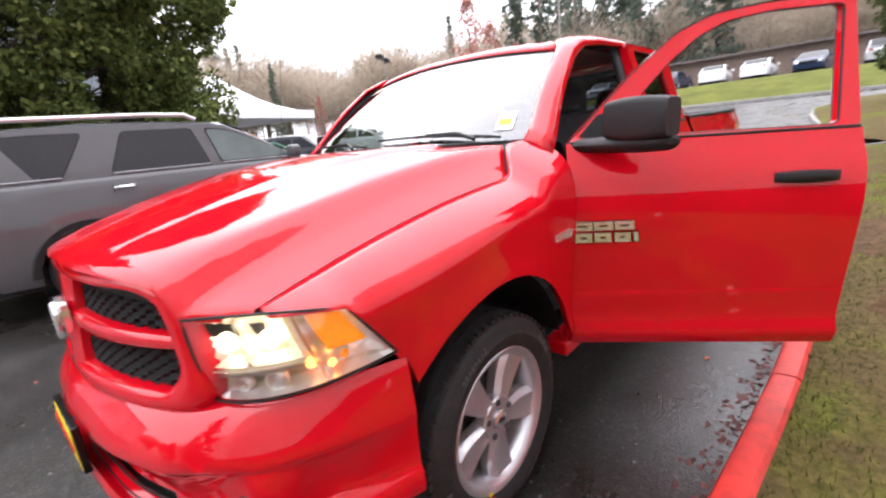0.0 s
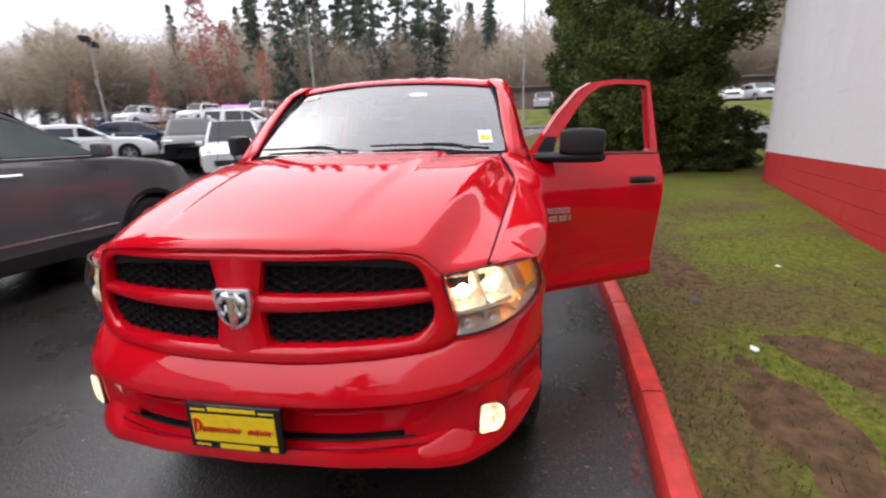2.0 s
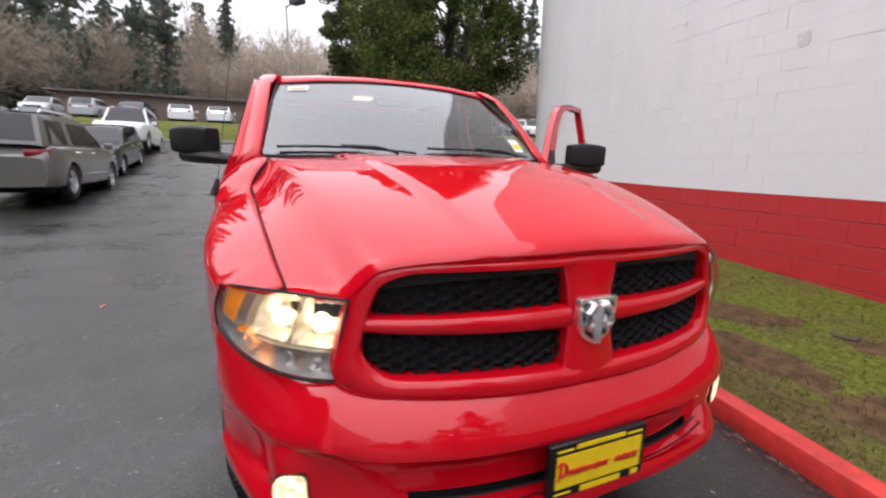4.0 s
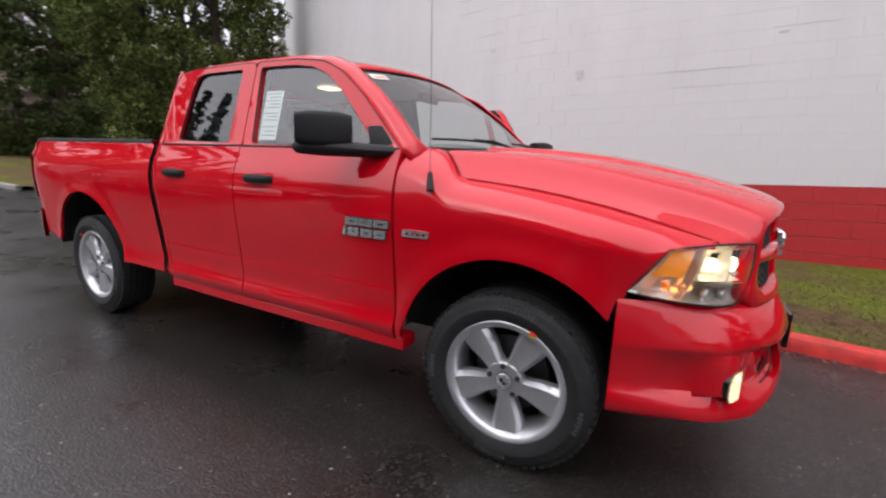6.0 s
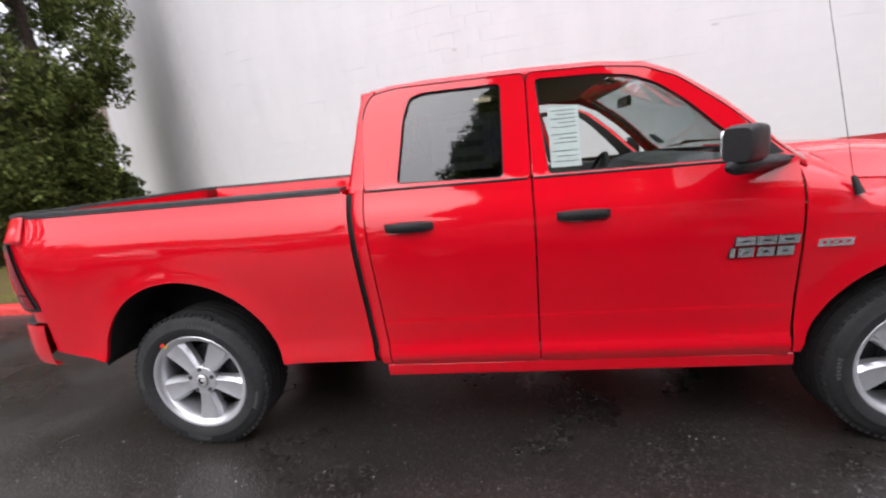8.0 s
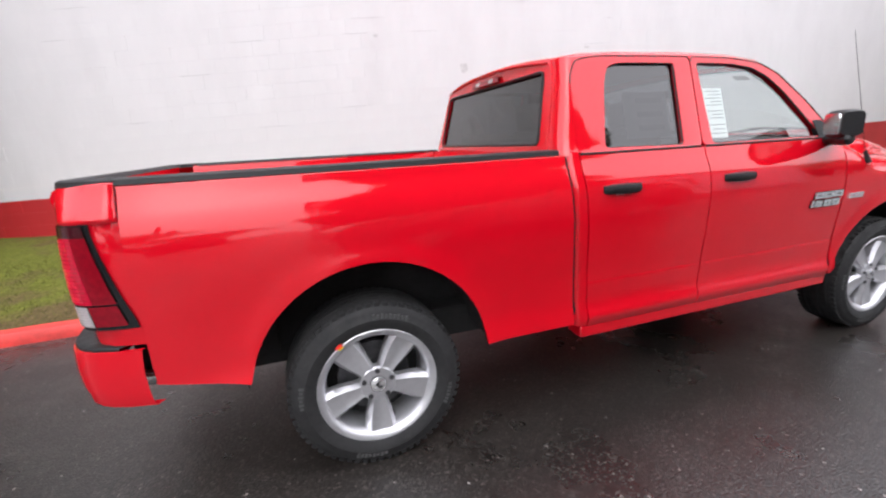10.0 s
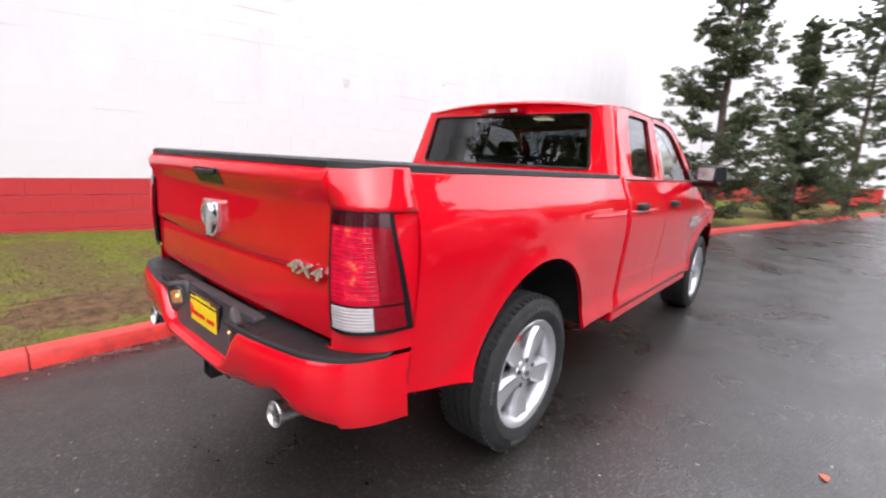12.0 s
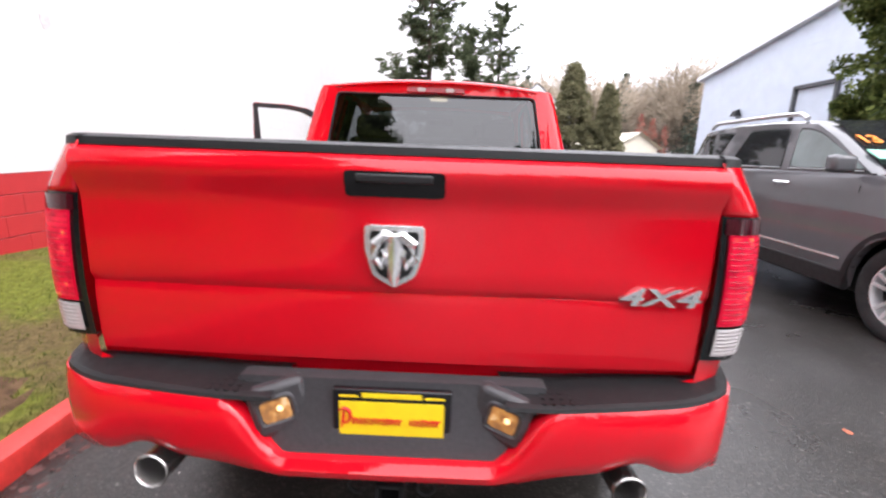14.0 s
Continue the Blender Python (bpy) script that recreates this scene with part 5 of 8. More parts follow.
# -- headlamps
def headlamp(s):
    def P(u, v, depth=0.0):
        # u 0 inner .. 1 outer, v 0 bottom .. 1 top
        top = [Vector((0.852, 0.648, 1.072)), Vector((0.745, 0.815, 1.082)), Vector((0.572, 0.955, 1.064))]
        bot = [Vector((0.826, 0.690, 0.846)), Vector((0.70, 0.868, 0.860)), Vector((0.452, 0.985, 0.896))]

        def q(c, t):
            return (1 - t) ** 2 * c[0] + 2 * t * (1 - t) * (2 * c[1] - 0.5 * c[0] - 0.5 * c[2]) + t * t * c[2]
        p = q(bot, u).lerp(q(top, u), v)
        nrm = Vector((0.80 - 0.35 * u, 0.50 + 0.35 * u, 0.22)).normalized()
        p += nrm * (0.028 * math.sin(math.pi * v) * (0.4 + 0.6 * math.sin(math.pi * u)) - depth)
        return Vector((p.x, p.y * s, p.z))
    bm = bm_new()
    grid(bm, [[P(u, v) for v in lin(0, 1, 9)] for u in lin(0, 1, 19)], (0.4, 0.5 * s, 0.95))
    hl = part("headlamp", bm, M_LENS, truck, "lit clear headlamp with amber outer corner", 60)
    hl.visible_shadow = False
    # frame
    bm = bm_new()
    loop = [P(u, 0) for u in lin(0, 1, 14)] + [P(1, v) for v in lin(0.12, 0.9, 6)] + [P(u, 1) for u in lin(1, 0, 14)] + [P(0, v) for v in lin(0.9, 0.1, 6)]
    tube(bm, loop, 0.004, 6, True)
    part("lamp_frame", bm, M_BLACK, hl, "dark lamp edge")
    # reflector bowl: a tray with facets
    bm = bm_new()
    rows = []
    for u in lin(0.01, 0.99, 20):
        rows.append([P(u, v, 0.01 + 0.075 * min(1, 6 * min(u, 1 - u, v, 1 - v)) + 0.006 * math.sin(u * 60) * math.sin(v * 30)) for v in lin(0.01, 0.99, 15)])
    grid(bm, rows, (0.4, 0.5 * s, 0.95))
    part("reflector", bm, M_REFLECT, hl, "silver reflector", 25)
    # dividing shelf
    bm = bm_new()
    rows = [[P(u, 0.36, d) for d in (0.016, 0.075)] for u in lin(0.06, 0.62, 10)]
    grid(bm, rows)
    grid(bm, [[P(u, 0.30, d) for d in (0.020, 0.075)] for u in lin(0.06, 0.62, 10)])
    grid(bm, [[P(0.66 + 0.02 * v, v, d) for d in (0.02, 0.075)] for v in lin(0.04, 0.96, 8)])
    part("lamp_divider", bm, M_REFLECT, hl)

    def bowl(u, v, r, mat, name, depth, label=""):
        bm = bm_new()
        c = P(u, v, depth)
        nrm = Vector((0.86 - 0.2 * u, (0.46 + 0.2 * u) * s, 0.05)).normalized()
        m = Matrix.Translation(c) @ nrm.to_track_quat("Z", "Y").to_matrix().to_4x4()
        lathe(bm, [(0.0001, 0.0), (r * 0.6, 0.006), (r * 0.9, 0.0), (r, -0.012)], m, 20)
        bmesh.ops.recalc_face_normals(bm, faces=list(bm.faces))
        return part(name, bm, mat, hl, label)
    for u0, u1 in ((0.05, 0.325), (0.345, 0.63)):
        bm = bm_new()
        grid(bm, [[P(u, v, 0.030 + 0.046 * min(1, 5 * min((u - u0) / (u1 - u0), (u1 - u) / (u1 - u0), (v - 0.40) / 0.55, (0.95 - v) / 0.55)) + 0.004 * math.sin(u * 70) * math.sin(v * 30)) for v in lin(0.40, 0.95, 11)] for u in lin(u0, u1, 11)], (0.4, 0.5 * s, 0.95))
        part("beam_bowl", bm, M_LAMPBOWL, hl, "lit warm reflector bowl", 25)
    bowl(0.19, 0.67, 0.028, M_LAMPON, "main_beam", 0.05, "glowing main beam")
    bowl(0.48, 0.66, 0.026, M_LAMPON, "dipped_beam", 0.05, "glowing dipped beam")
    bowl(0.40, 0.17, 0.034, M_REFLECT, "side_lamp", 0.05)
    bowl(0.18, 0.16, 0.026, M_REFLECT, "side_lamp", 0.05)
    bowl(0.63, 0.28, 0.016, M_AMBERON, "indicator", 0.045, "glowing amber indicator")
    bowl(0.72, 0.20, 0.011, M_AMBERON, "indicator", 0.04, "glowing amber indicator")
    bowl(0.80, 0.26, 0.012, M_AMBER, "indicator", 0.04, "amber indicator")
    bm = bm_new()
    grid(bm, [[P(u, v, 0.014) for v in lin(0.42, 0.94, 6)] for u in lin(0.76, 0.95, 7)], (0.4, 0.5 * s, 0.95))
    part("amber_reflector", bm, M_AMBER, hl, "amber side reflector")


headlamp(-1)
headlamp(1)


# -- cab
def cab_y(z):
    return 0.960 - (z - 1.385) * 0.27 if z > 1.385 else side_y(-1.5, z)


def roof_edge(x):
    return smooth_ip(-x, [1.02, 1.2, 1.5, 2.0, 2.35, 2.50], [1.835, 1.880, 1.898, 1.903, 1.897, 1.872])


DOOR_F, DOOR_M, DOOR_B = -0.562, -1.690, -2.440


DOOR_Z = sorted(lin(0.478, 0.66, 9) + [0.69, 0.71, 0.727, 0.729, 0.736, 0.738] + lin(0.76, 1.385, 17))


def door(s, x0, x1, upper, window, opened=None, name="door", label=""):
    bm = bm_new()
    xs = [x0 + (x1 - x0) * i / 14 for i in range(15)]
    xs[0] -= 0.004
    xs[-1] += 0.004
    arch = ARCH_F if x0 > -1 else ARCH_R
    rows = []
    for x in xs:
        lo = 0.478
        if x < -2.2:
            lo = 0.478
        row = [(x, (side_y(x, lo) - 0.05) * s, lo)]
        for z in DOOR_Z:
            row.append((x, side_y(x, z) * s, z))
        row.append((x, (0.960 - 0.03) * s, 1.388))
        rows.append(row)
    # folded edges at both ends
    rows.insert(0, [(p[0], p[1] - 0.04 * s, p[2]) for p in rows[0]])
    rows.append([(p[0], p[1] - 0.04 * s, p[2]) for p in rows[-1]])
    grid(bm, rows, ((x0 + x1) / 2, 0, 0.9))
    poly_plate(bm, rounded(upper, 0.03, 3), [rounded(window, 0.028, 4)], lambda x, z: Vector((x, cab_y(z) * s, z)), (0, -0.045 * s, 0))
    d = part(name, bm, M_RED, truck, label, 32)
    # inner trim
    bm = bm_new()
    box(bm, ((x0 + x1) / 2, 0.905 * s, 0.93), (abs(x1 - x0) - 0.06, 0.07, 0.88))
    part("door_trim", bm, M_TRIM, d, "dark inner door panel", bevel=0.015)
    if not opened:
        bm = bm_new()
        poly_plate(bm, [(Vector(p) - Vector((lerp(x0, x1, 0.5), 1.6))) * 1.02 + Vector((lerp(x0, x1, 0.5), 1.6)) for p in window], [], lambda x, z: Vector((x, (cab_y(z) - 0.020) * s, z)))
    g = None if opened else part("window", bm, M_GLASS if x0 > -1 else M_TINT, d, "clear side window" if x0 > -1 else "dark tinted side window", smooth=False)
    if g:
        g.visible_shadow = False
    # dark trim on the inner side of the window frame
    bm = bm_new()
    poly_plate(bm, rounded([(x, z - 0.004) for x, z in upper], 0.03, 3), [rounded(window, 0.028, 4)], lambda x, z: Vector((x, (cab_y(z) - 0.047) * s, z)), (0, -0.006 * s, 0))
    part("frame_trim", bm, M_TRIM, d, "dark inner frame trim", 32)
    # rubber seal and belt strip
    bm = bm_new()
    tube(bm, [Vector((x, (cab_y(z) - 0.008) * s, z)) for x, z in rounded(window, 0.028, 4)], 0.0055, 6, True)
    part("window_seal", bm, M_BLACK, d)
    bm = bm_new()
    w0, w1 = x0 - 0.02, x1 + 0.01
    box(bm, ((w0 + w1) / 2, 0.964 * s, 1.388), (abs(w1 - w0), 0.018, 0.013))
    part("belt_strip", bm, M_BLACK, d, bevel=0.004)
    # dark shut line round the upper frame
    bm = bm_new()
    tube(bm, [Vector((x, (cab_y(z) + 0.0005) * s, z)) for x, z in rounded(upper, 0.03, 3)[4:-4]], 0.0032, 5)
    part("shut_line", bm, M_DARK, d)
    # pull handle with a dark cup behind
    hx = x1 + 0.215
    bm = bm_new()
    yb = side_y(hx, 1.205)
    rows = []
    for i in range(15):
        t = i / 14
        x = hx - 0.118 + 0.236 * t
        e = 0.035 * math.sin(math.pi * min(1, max(0, t * 1.0))) ** 0.35
        hh = 0.024 * (0.75 + 0.25 * math.sin(math.pi * t))
        rows.append([(x, (yb - 0.005) * s, 1.211 + hh), (x, (yb + e * 0.8) * s, 1.211 + hh * 0.9), (x, (yb + e) * s, 1.211 + hh * 0.3), (x, (yb + e) * s, 1.211 - hh * 0.4), (x, (yb + e * 0.7) * s, 1.211 - hh), (x, (yb - 0.005) * s, 1.211 - hh)])
    vs = grid(bm, rows, (hx, 0.9 * s, 1.21))
    part("handle", bm, M_BLACK, d, "black pull handle", 50)
    if opened:
        h, ang = opened
        d.matrix_local = Matrix.Translation((h[0], h[1], -0.022)) @ Matrix.Rotation(ang, 4, "Z") @ Matrix.Translation((0, 0, 0.9)) @ Matrix.Rotation(radians(-2.0), 4, "Y") @ Matrix.Translation((0, 0, -0.9)) @ Matrix.Translation(-Vector(h))
    return d


UP_F = [(-0.572, 1.385), (-0.60, 1.415), (-0.83, 1.645), (-1.02, 1.800), (-1.16, 1.862), (-1.36, 1.888), (DOOR_M + 0.004, 1.896), (DOOR_M + 0.004, 1.385)]
WIN_F = [(-0.735, 1.398), (-0.775, 1.462), (-0.985, 1.683), (-1.10, 1.777), (-1.22, 1.832), (-1.38, 1.855), (-1.650, 1.860), (-1.612, 1.398)]
UP_R = [(DOOR_M - 0.004, 1.385), (DOOR_M - 0.004, 1.896), (-2.25, 1.893), (-2.38, 1.870), (-2.425, 1.78), (DOOR_B + 0.004, 1.385)]
WIN_R = [(-1.817, 1.400), (-1.806, 1.858), (-2.12, 1.856), (-2.19, 1.836), (-2.225, 1.74), (-2.272, 1.412)]
door_fr = door(-1, DOOR_F, DOOR_M, UP_F, WIN_F, None, "front_door", "closed red front door")
door_fl = door(1, DOOR_F, DOOR_M, UP_F, WIN_F, ((-0.60, 1.0, 0.0), -radians(55.5)), "front_door", "red driver's door standing wide open")
door_rr = door(-1, DOOR_M, DOOR_B, UP_R, WIN_R, None, "rear_door", "closed red rear door")
door(1, DOOR_M, DOOR_B, UP_R, WIN_R, None, "rear_door", "closed red rear door")

for s, d in ((-1, door_fr), (1, door_fl)):
    # black corner sail and large mirror on an arm
    bm = bm_new()
    poly_plate(bm, rounded([(-0.60, 1.392), (-0.745, 1.392), (-0.785, 1.50), (-0.70, 1.50)], 0.01, 2), [], lambda x, z: Vector((x, (cab_y(z) + 0.004) * s, z)), (0, -0.03 * s, 0))
    part("mirror_sail", bm, M_BLACK, d)
    ang_m = radians(42)

    def MP(a, b, z):
        """a outwards along the mirror head, b ahead of its face."""
        return Vector((-0.715 - (0.06 if s < 0 else 0.0) - a * math.sin(ang_m) + b * math.cos(ang_m), (1.045 + a * math.cos(ang_m) + b * math.sin(ang_m)) * s, z))
    bm = bm_new()
    rows = []
    tip = MP(0.262, 0.0, 1.385)
    for t, w, h in ((0, 0.075, 0.030), (0.35, 0.066, 0.034), (0.7, 0.060, 0.036), (0.95, 0.048, 0.032), (1.0, 0.020, 0.012)):
        c0 = Vector((-0.635, 0.945 * s, 1.374)).lerp(tip, t)
        rows.append([(c0.x + w * math.cos(a), c0.y, c0.z + h * math.sin(a)) for a in lin(0, 2 * math.pi, 12, endpoint=False)])
    vs = grid(bm, rows, (-0.69, 1.0 * s, 1.38), True)
    bm.faces.new(vs[-1])
    mir = part("mirror", bm, M_BLACK, d, "large black folding mirror")
    bm = bm_new()
    rows = []
    for t in lin(0, 1, 13):
        e = math.sin(math.pi * min(1, 0.10 + 0.81 * t)) ** 0.16
        row = []
        for a in lin(0, 2 * math.pi, 22, endpoint=False):
            ca, sa = math.cos(a), math.sin(a)
            row.append(MP(0.012 + 0.250 * t, 0.058 * e * math.copysign(abs(ca) ** 0.38, ca), 1.470 + 0.080 * e * math.copysign(abs(sa) ** 0.33, sa)))
        rows.append(row)
    vs = grid(bm, rows, MP(0.14, 0, 1.47), True)
    bm.faces.new(vs[0])
    bm.faces.new(vs[-1][::-1])
    bmesh.ops.recalc_face_normals(bm, faces=list(bm.faces))
    part("housing", bm, M_BLACK, mir, "", 45)
    bm = bm_new()
    poly_plate(bm, rounded([(0.032, 1.410), (0.245, 1.410), (0.245, 1.530), (0.032, 1.530)], 0.03, 4), [], lambda y, z: MP(y, -0.0585, z), tuple(MP(0, 0.008, 0) - MP(0, 0, 0)))
    part("mirror_glass", bm, M_CHROME, mir, "silvered mirror glass", smooth=False)

# window price sheet on the passenger's front window
bm = bm_new()
poly_plate(bm, [(-1.455, 1.425), (-1.595, 1.425), (-1.595, 1.715), (-1.455, 1.715)], [], lambda x, z: Vector((x, -(cab_y(z) - 0.030), z)), (0, 0.001, 0))
sheet = part("price_sheet", bm, M_PAPER, door_fr, "white printed price sheet", smooth=False)
bm = bm_new()
for z, x0, x1 in ((1.695, -1.47, -1.58), (1.675, -1.47, -1.56), (1.655, -1.47, -1.585), (1.635, -1.47, -1.55), (1.615, -1.47, -1.58), (1.58, -1.47, -1.585), (1.56, -1.47, -1.55), (1.54, -1.47, -1.575), (1.50, -1.47, -1.585), (1.475, -1.47, -1.56), (1.45, -1.47, -1.58)):
    poly_plate(bm, [(x0, z), (x1, z), (x1, z + 0.004), (x0, z + 0.004)], [], lambda x, zz: Vector((x, -(cab_y(zz) - 0.0285), zz)))
bmesh.ops.recalc_face_normals(bm, faces=list(bm.faces))
part("print_bars", bm, M_INK, sheet)

# printed label behind the tinted rear door window
bm = bm_new()
poly_plate(bm, [(-1.86, 1.45), (-2.10, 1.45), (-2.10, 1.70), (-1.86, 1.70)], [], lambda x, z: Vector((x, -(cab_y(z) - 0.032), z)), (0, 0.001, 0))
rear_label = part("window_label", bm, plain("grey_label_film", (0.34, 0.35, 0.36), 0.6, grain=0.06), door_rr, "grey printed label behind dark glass", smooth=False)
for z in (1.49, 1.565, 1.64):
    bm = bm_new()
    poly_plate(bm, [(-1.89, z), (-2.03, z), (-2.03, z + 0.028), (-1.89, z + 0.028)], [], lambda x, zz: Vector((x, -(cab_y(zz) - 0.0295), zz)), (0, 0.0005, 0))
    part("print_bar", bm, M_INK, rear_label, smooth=False)

# dark pillars behind the gap between the doors
for s in (-1, 1):
    bm = bm_new()
    grid(bm, [[(x, (cab_y(z) - 0.048) * s, z) for x in (-1.63, -1.76)] for z in lin(1.30, 1.87, 6)], (-1.69, 0, 1.6))
    part("door_pillar", bm, M_TRIM, truck, thick=0.03)

# pillars, roof rails and rear cab corners
for s in (-1, 1):
    bm = bm_new()
    rows = []
    path = [(-0.50, 1.375), (-0.575, 1.43), (-0.70, 1.565), (-0.82, 1.675), (-1.00, 1.812), (-1.14, 1.876), (-1.36, 1.902), (-1.7, 1.910), (-2.1, 1.907), (-2.30, 1.897), (-2.40, 1.880), (-2.44, 1.860)]
    for i, (x, z) in enumerate(path):
        u = ip(z, [1.375, 1.9], [0, 1])
        yo = 0.895 - 0.105 * u if i < 7 else 0.790
        yi = yo - (0.052 if i < 5 else 0.07)
        lift = 0.018 if i < 11 else 0.0
        back = -0.03 if i > 10 else 0.0
        rows.append([(x - 0.02 if i < 9 else x, (cab_y(min(1.89, max(1.385, z))) - 0.012) * s, z - 0.035), (x, (yo + 0.012) * s, z - 0.004), (x, (yo - 0.025) * s, z + lift), (x + back * 0.3, yi * s, z + lift + 0.006), (x + back, (yi - (0.016 if i < 5 else 0.05)) * s, z + lift + (0.0 if i < 5 else 0.004))])
    grid(bm, rows, (-1.4, 0, 1.2))
    part("roof_rail", bm, M_RED, truck, "", 50, thick=0.01)
    # rear corner of the cab below the window line and behind the door
    bm = bm_new()
    rows = []
    for z in lin(0.49, 1.40, 20):
        y = side_y(-2.45, z)
        rows.append([(DOOR_B - 0.003, (y - 0.05) * s, z), (DOOR_B - 0.003, y * s, z), (-2.485, (y - 0.004) * s, z), (-2.51, (y - 0.025) * s, z), (-2.515, (y - 0.07) * s, z), (-2.52, 0.70 * s, z)])
    grid(bm, rows, (-2.2, 0, 0.9))
    part("cab_corner", bm, M_RED, truck, "", 50)
    bm = bm_new()
    rows = []
    for z in lin(1.385, 1.885, 12):
        y = cab_y(z)
        xb = ip(z, [1.385, 1.72, 1.85, 1.885], [-2.44, -2.425, -2.40, -2.36])
        xr = ip(z, [1.40, 1.87], [-2.545, -2.455]) + 0.006
        rows.append([(xb, (y - 0.04) * s, z), (xb, y * s, z), ((xb + xr) / 2, (y - 0.004) * s, z), (xr + 0.012, (y - 0.028) * s, z), (xr, (y - 0.065) * s, z), (xr + 0.014, (y - 0.20) * s, z)])
    grid(bm, rows, (-2.1, 0, 1.6))
    part("rear_pillar", bm, M_RED, truck, "", 50)
    # sill
    bm = bm_new()
    box(bm, (-1.5, 0.93 * s, 0.45), (1.95, 0.12, 0.07))
    part("sill", bm, M_RED, truck, bevel=0.012)

# roof
bm = bm_new()
rows = []
for x in lin(-1.075, -1.2, 9)[:-1] + lin(-1.2, -2.47, 22):
    row = []
    for k in lin(-1, 1, 21):
        w = smooth_ip(-x, [1.07, 1.15, 1.3, 2.47], [0.696, 0.712, 0.724, 0.712])
        crown = 0.045 * (1 - abs(k) ** 2.4)
        ze = smooth_ip(-x, [1.075, 1.10, 1.14, 1.24, 1.4, 1.8, 2.2, 2.40, 2.47], [1.838, 1.860, 1.876, 1.897, 1.913, 1.922, 1.918, 1.902, 1.876])
        xx = x + 0.085 * (1 - k * k) * max(0, 1 - (-x - 1.075) / 0.38) - 0.03 * (1 - k * k) * max(0, (-x - 2.2) / 0.27)
        row.append((xx, k * w, ze + crown))
    rows.append(row)
grid(bm, rows, (-1.8, 0, 1.2))
part("roof", bm, M_RED, truck, "red cab roof", 60, thick=0.012)
bm = bm_new()
grid(bm, [[(x, y, 1.865 + 0.03 * (1 - (y / 0.75) ** 2)) for y in lin(-0.68, 0.68, 7)] for x in lin(-1.2, -2.42, 6)], (-1.8, 0, 2.5))
part("headliner", bm, M_HEADLINER, truck)


# windscreen
def wind(u, v, off=0.0):
    """u -1..1 across, v 0 bottom .. 1 top"""
    xb, xt = -0.545 + 0.16 * (1 - u * u), -1.088 + 0.088 * (1 - u * u)
    zb, zt = 1.395 + 0.012 * (1 - u * u), 1.836 + 0.043 * (1 - u * u)
    wb, wt = 0.838, 0.704
    t = v
    return Vector((lerp(xb, xt, t) + 0.015 * math.sin(math.pi * t) + off, u * lerp(wb, wt, t), lerp(zb, zt, t) + 0.022 * math.sin(math.pi * t) + off * 0.7))


bm = bm_new()
grid(bm, [[wind(u, v) for v in lin(0, 1, 10)] for u in lin(-1, 1, 25)], (-1.5, 0, 1.2))
ws = part("windscreen", bm, M_SCREEN, truck, "clear windscreen spotted with rain", 80)
ws.visible_shadow = False
bm = bm_new()
loop = [wind(u, 0, 0.002) for u in lin(-1, 1, 21)] + [wind(1, v, 0.002) for v in lin(0.1, 0.9, 8)] + [wind(u, 1, 0.002) for u in lin(1, -1, 21)] + [wind(-1, v, 0.002) for v in lin(0.9, 0.1, 8)]
tube(bm, loop, 0.008, 6, True)
part("windscreen_seal", bm, M_BLACK, ws)
for u0, u1, v0, v1, mat2, lab in ((0.80, 0.90, 0.10, 0.26, M_YELLOW, "white and yellow paper sticker"), (-0.90, -0.74, 0.84, 0.92, M_ORANGE, "white and orange paper sticker")):
    bm = bm_new()
    grid(bm, [[wind(u, v, 0.004) for v in lin(v0, v1, 4)] for u in lin(u0, u1, 4)], (-1.5, 0, 1.2))
    st = part("windscreen_sticker", bm, M_PAPER, ws, lab)
    bm = bm_new()
    grid(bm, [[wind(u, v, 0.0055) for v in lin(lerp(v0, v1, 0.25), lerp(v0, v1, 0.6), 3)] for u in lin(lerp(u0, u1, 0.15), lerp(u0, u1, 0.85), 3)], (-1.5, 0, 1.2))
    part("sticker_print", bm, mat2, st)
# cowl and wipers
bm = bm_new()
rows = []
for u in lin(-1, 1, 21):
    p = wind(u, 0)
    hx = hood_rear_x(u * 0.95)
    rows.append([(p.x - 0.01, p.y, p.z + 0.004), (p.x + 0.05, p.y, p.z - 0.025), (max(hx + 0.03, p.x + 0.06), u * 0.83, min(p.z - 0.03, hood_z(u * 0.95, 0.0) - 0.022))])
grid(bm, rows, (-0.6, 0, 1.0))
part("cowl", bm, M_BLACK, truck, "black wiper cowl")
for y0, y1 in ((0.70, 0.02), (-0.05, -0.72)):
    bm = bm_new()
    p0 = wind(y0 / 0.81, 0.02, 0.02)
    p1 = wind(y1 / 0.80, 0.07, 0.02)
    tube(bm, [p0 + (p1 - p0) * t + Vector((0.012, 0, 0.014)) * math.sin(math.pi * t) for t in lin(0, 1, 9)], 0.007, 6)
    tube(bm, [wind((y0 - 0.1) / 0.81, 0.0, 0.035), p0.lerp(p1, 0.3) + Vector((0.01, 0, 0.022)), p0.lerp(p1, 0.55) + Vector((0.008, 0, 0.02))], 0.009, 6)
    part("wiper", bm, M_BLACK, truck, "black wiper blade and arm")
# radio mast with a dark foot on the passenger's wing
bm = bm_new()
cyl(bm, (-0.362, -1.036, 1.215), (-0.378, -1.014, 1.290), 0.018, 0.010, 10)
aer = part("aerial", bm, M_BLACK, truck, "black aerial foot and thin mast")
bm = bm_new()
cyl(bm, (-0.378, -1.014, 1.285), (-0.46, -0.90, 2.05), 0.0017, 0.0012, 6)
part("mast", bm, M_BLACK, aer)

# rear window and its frame
bm = bm_new()


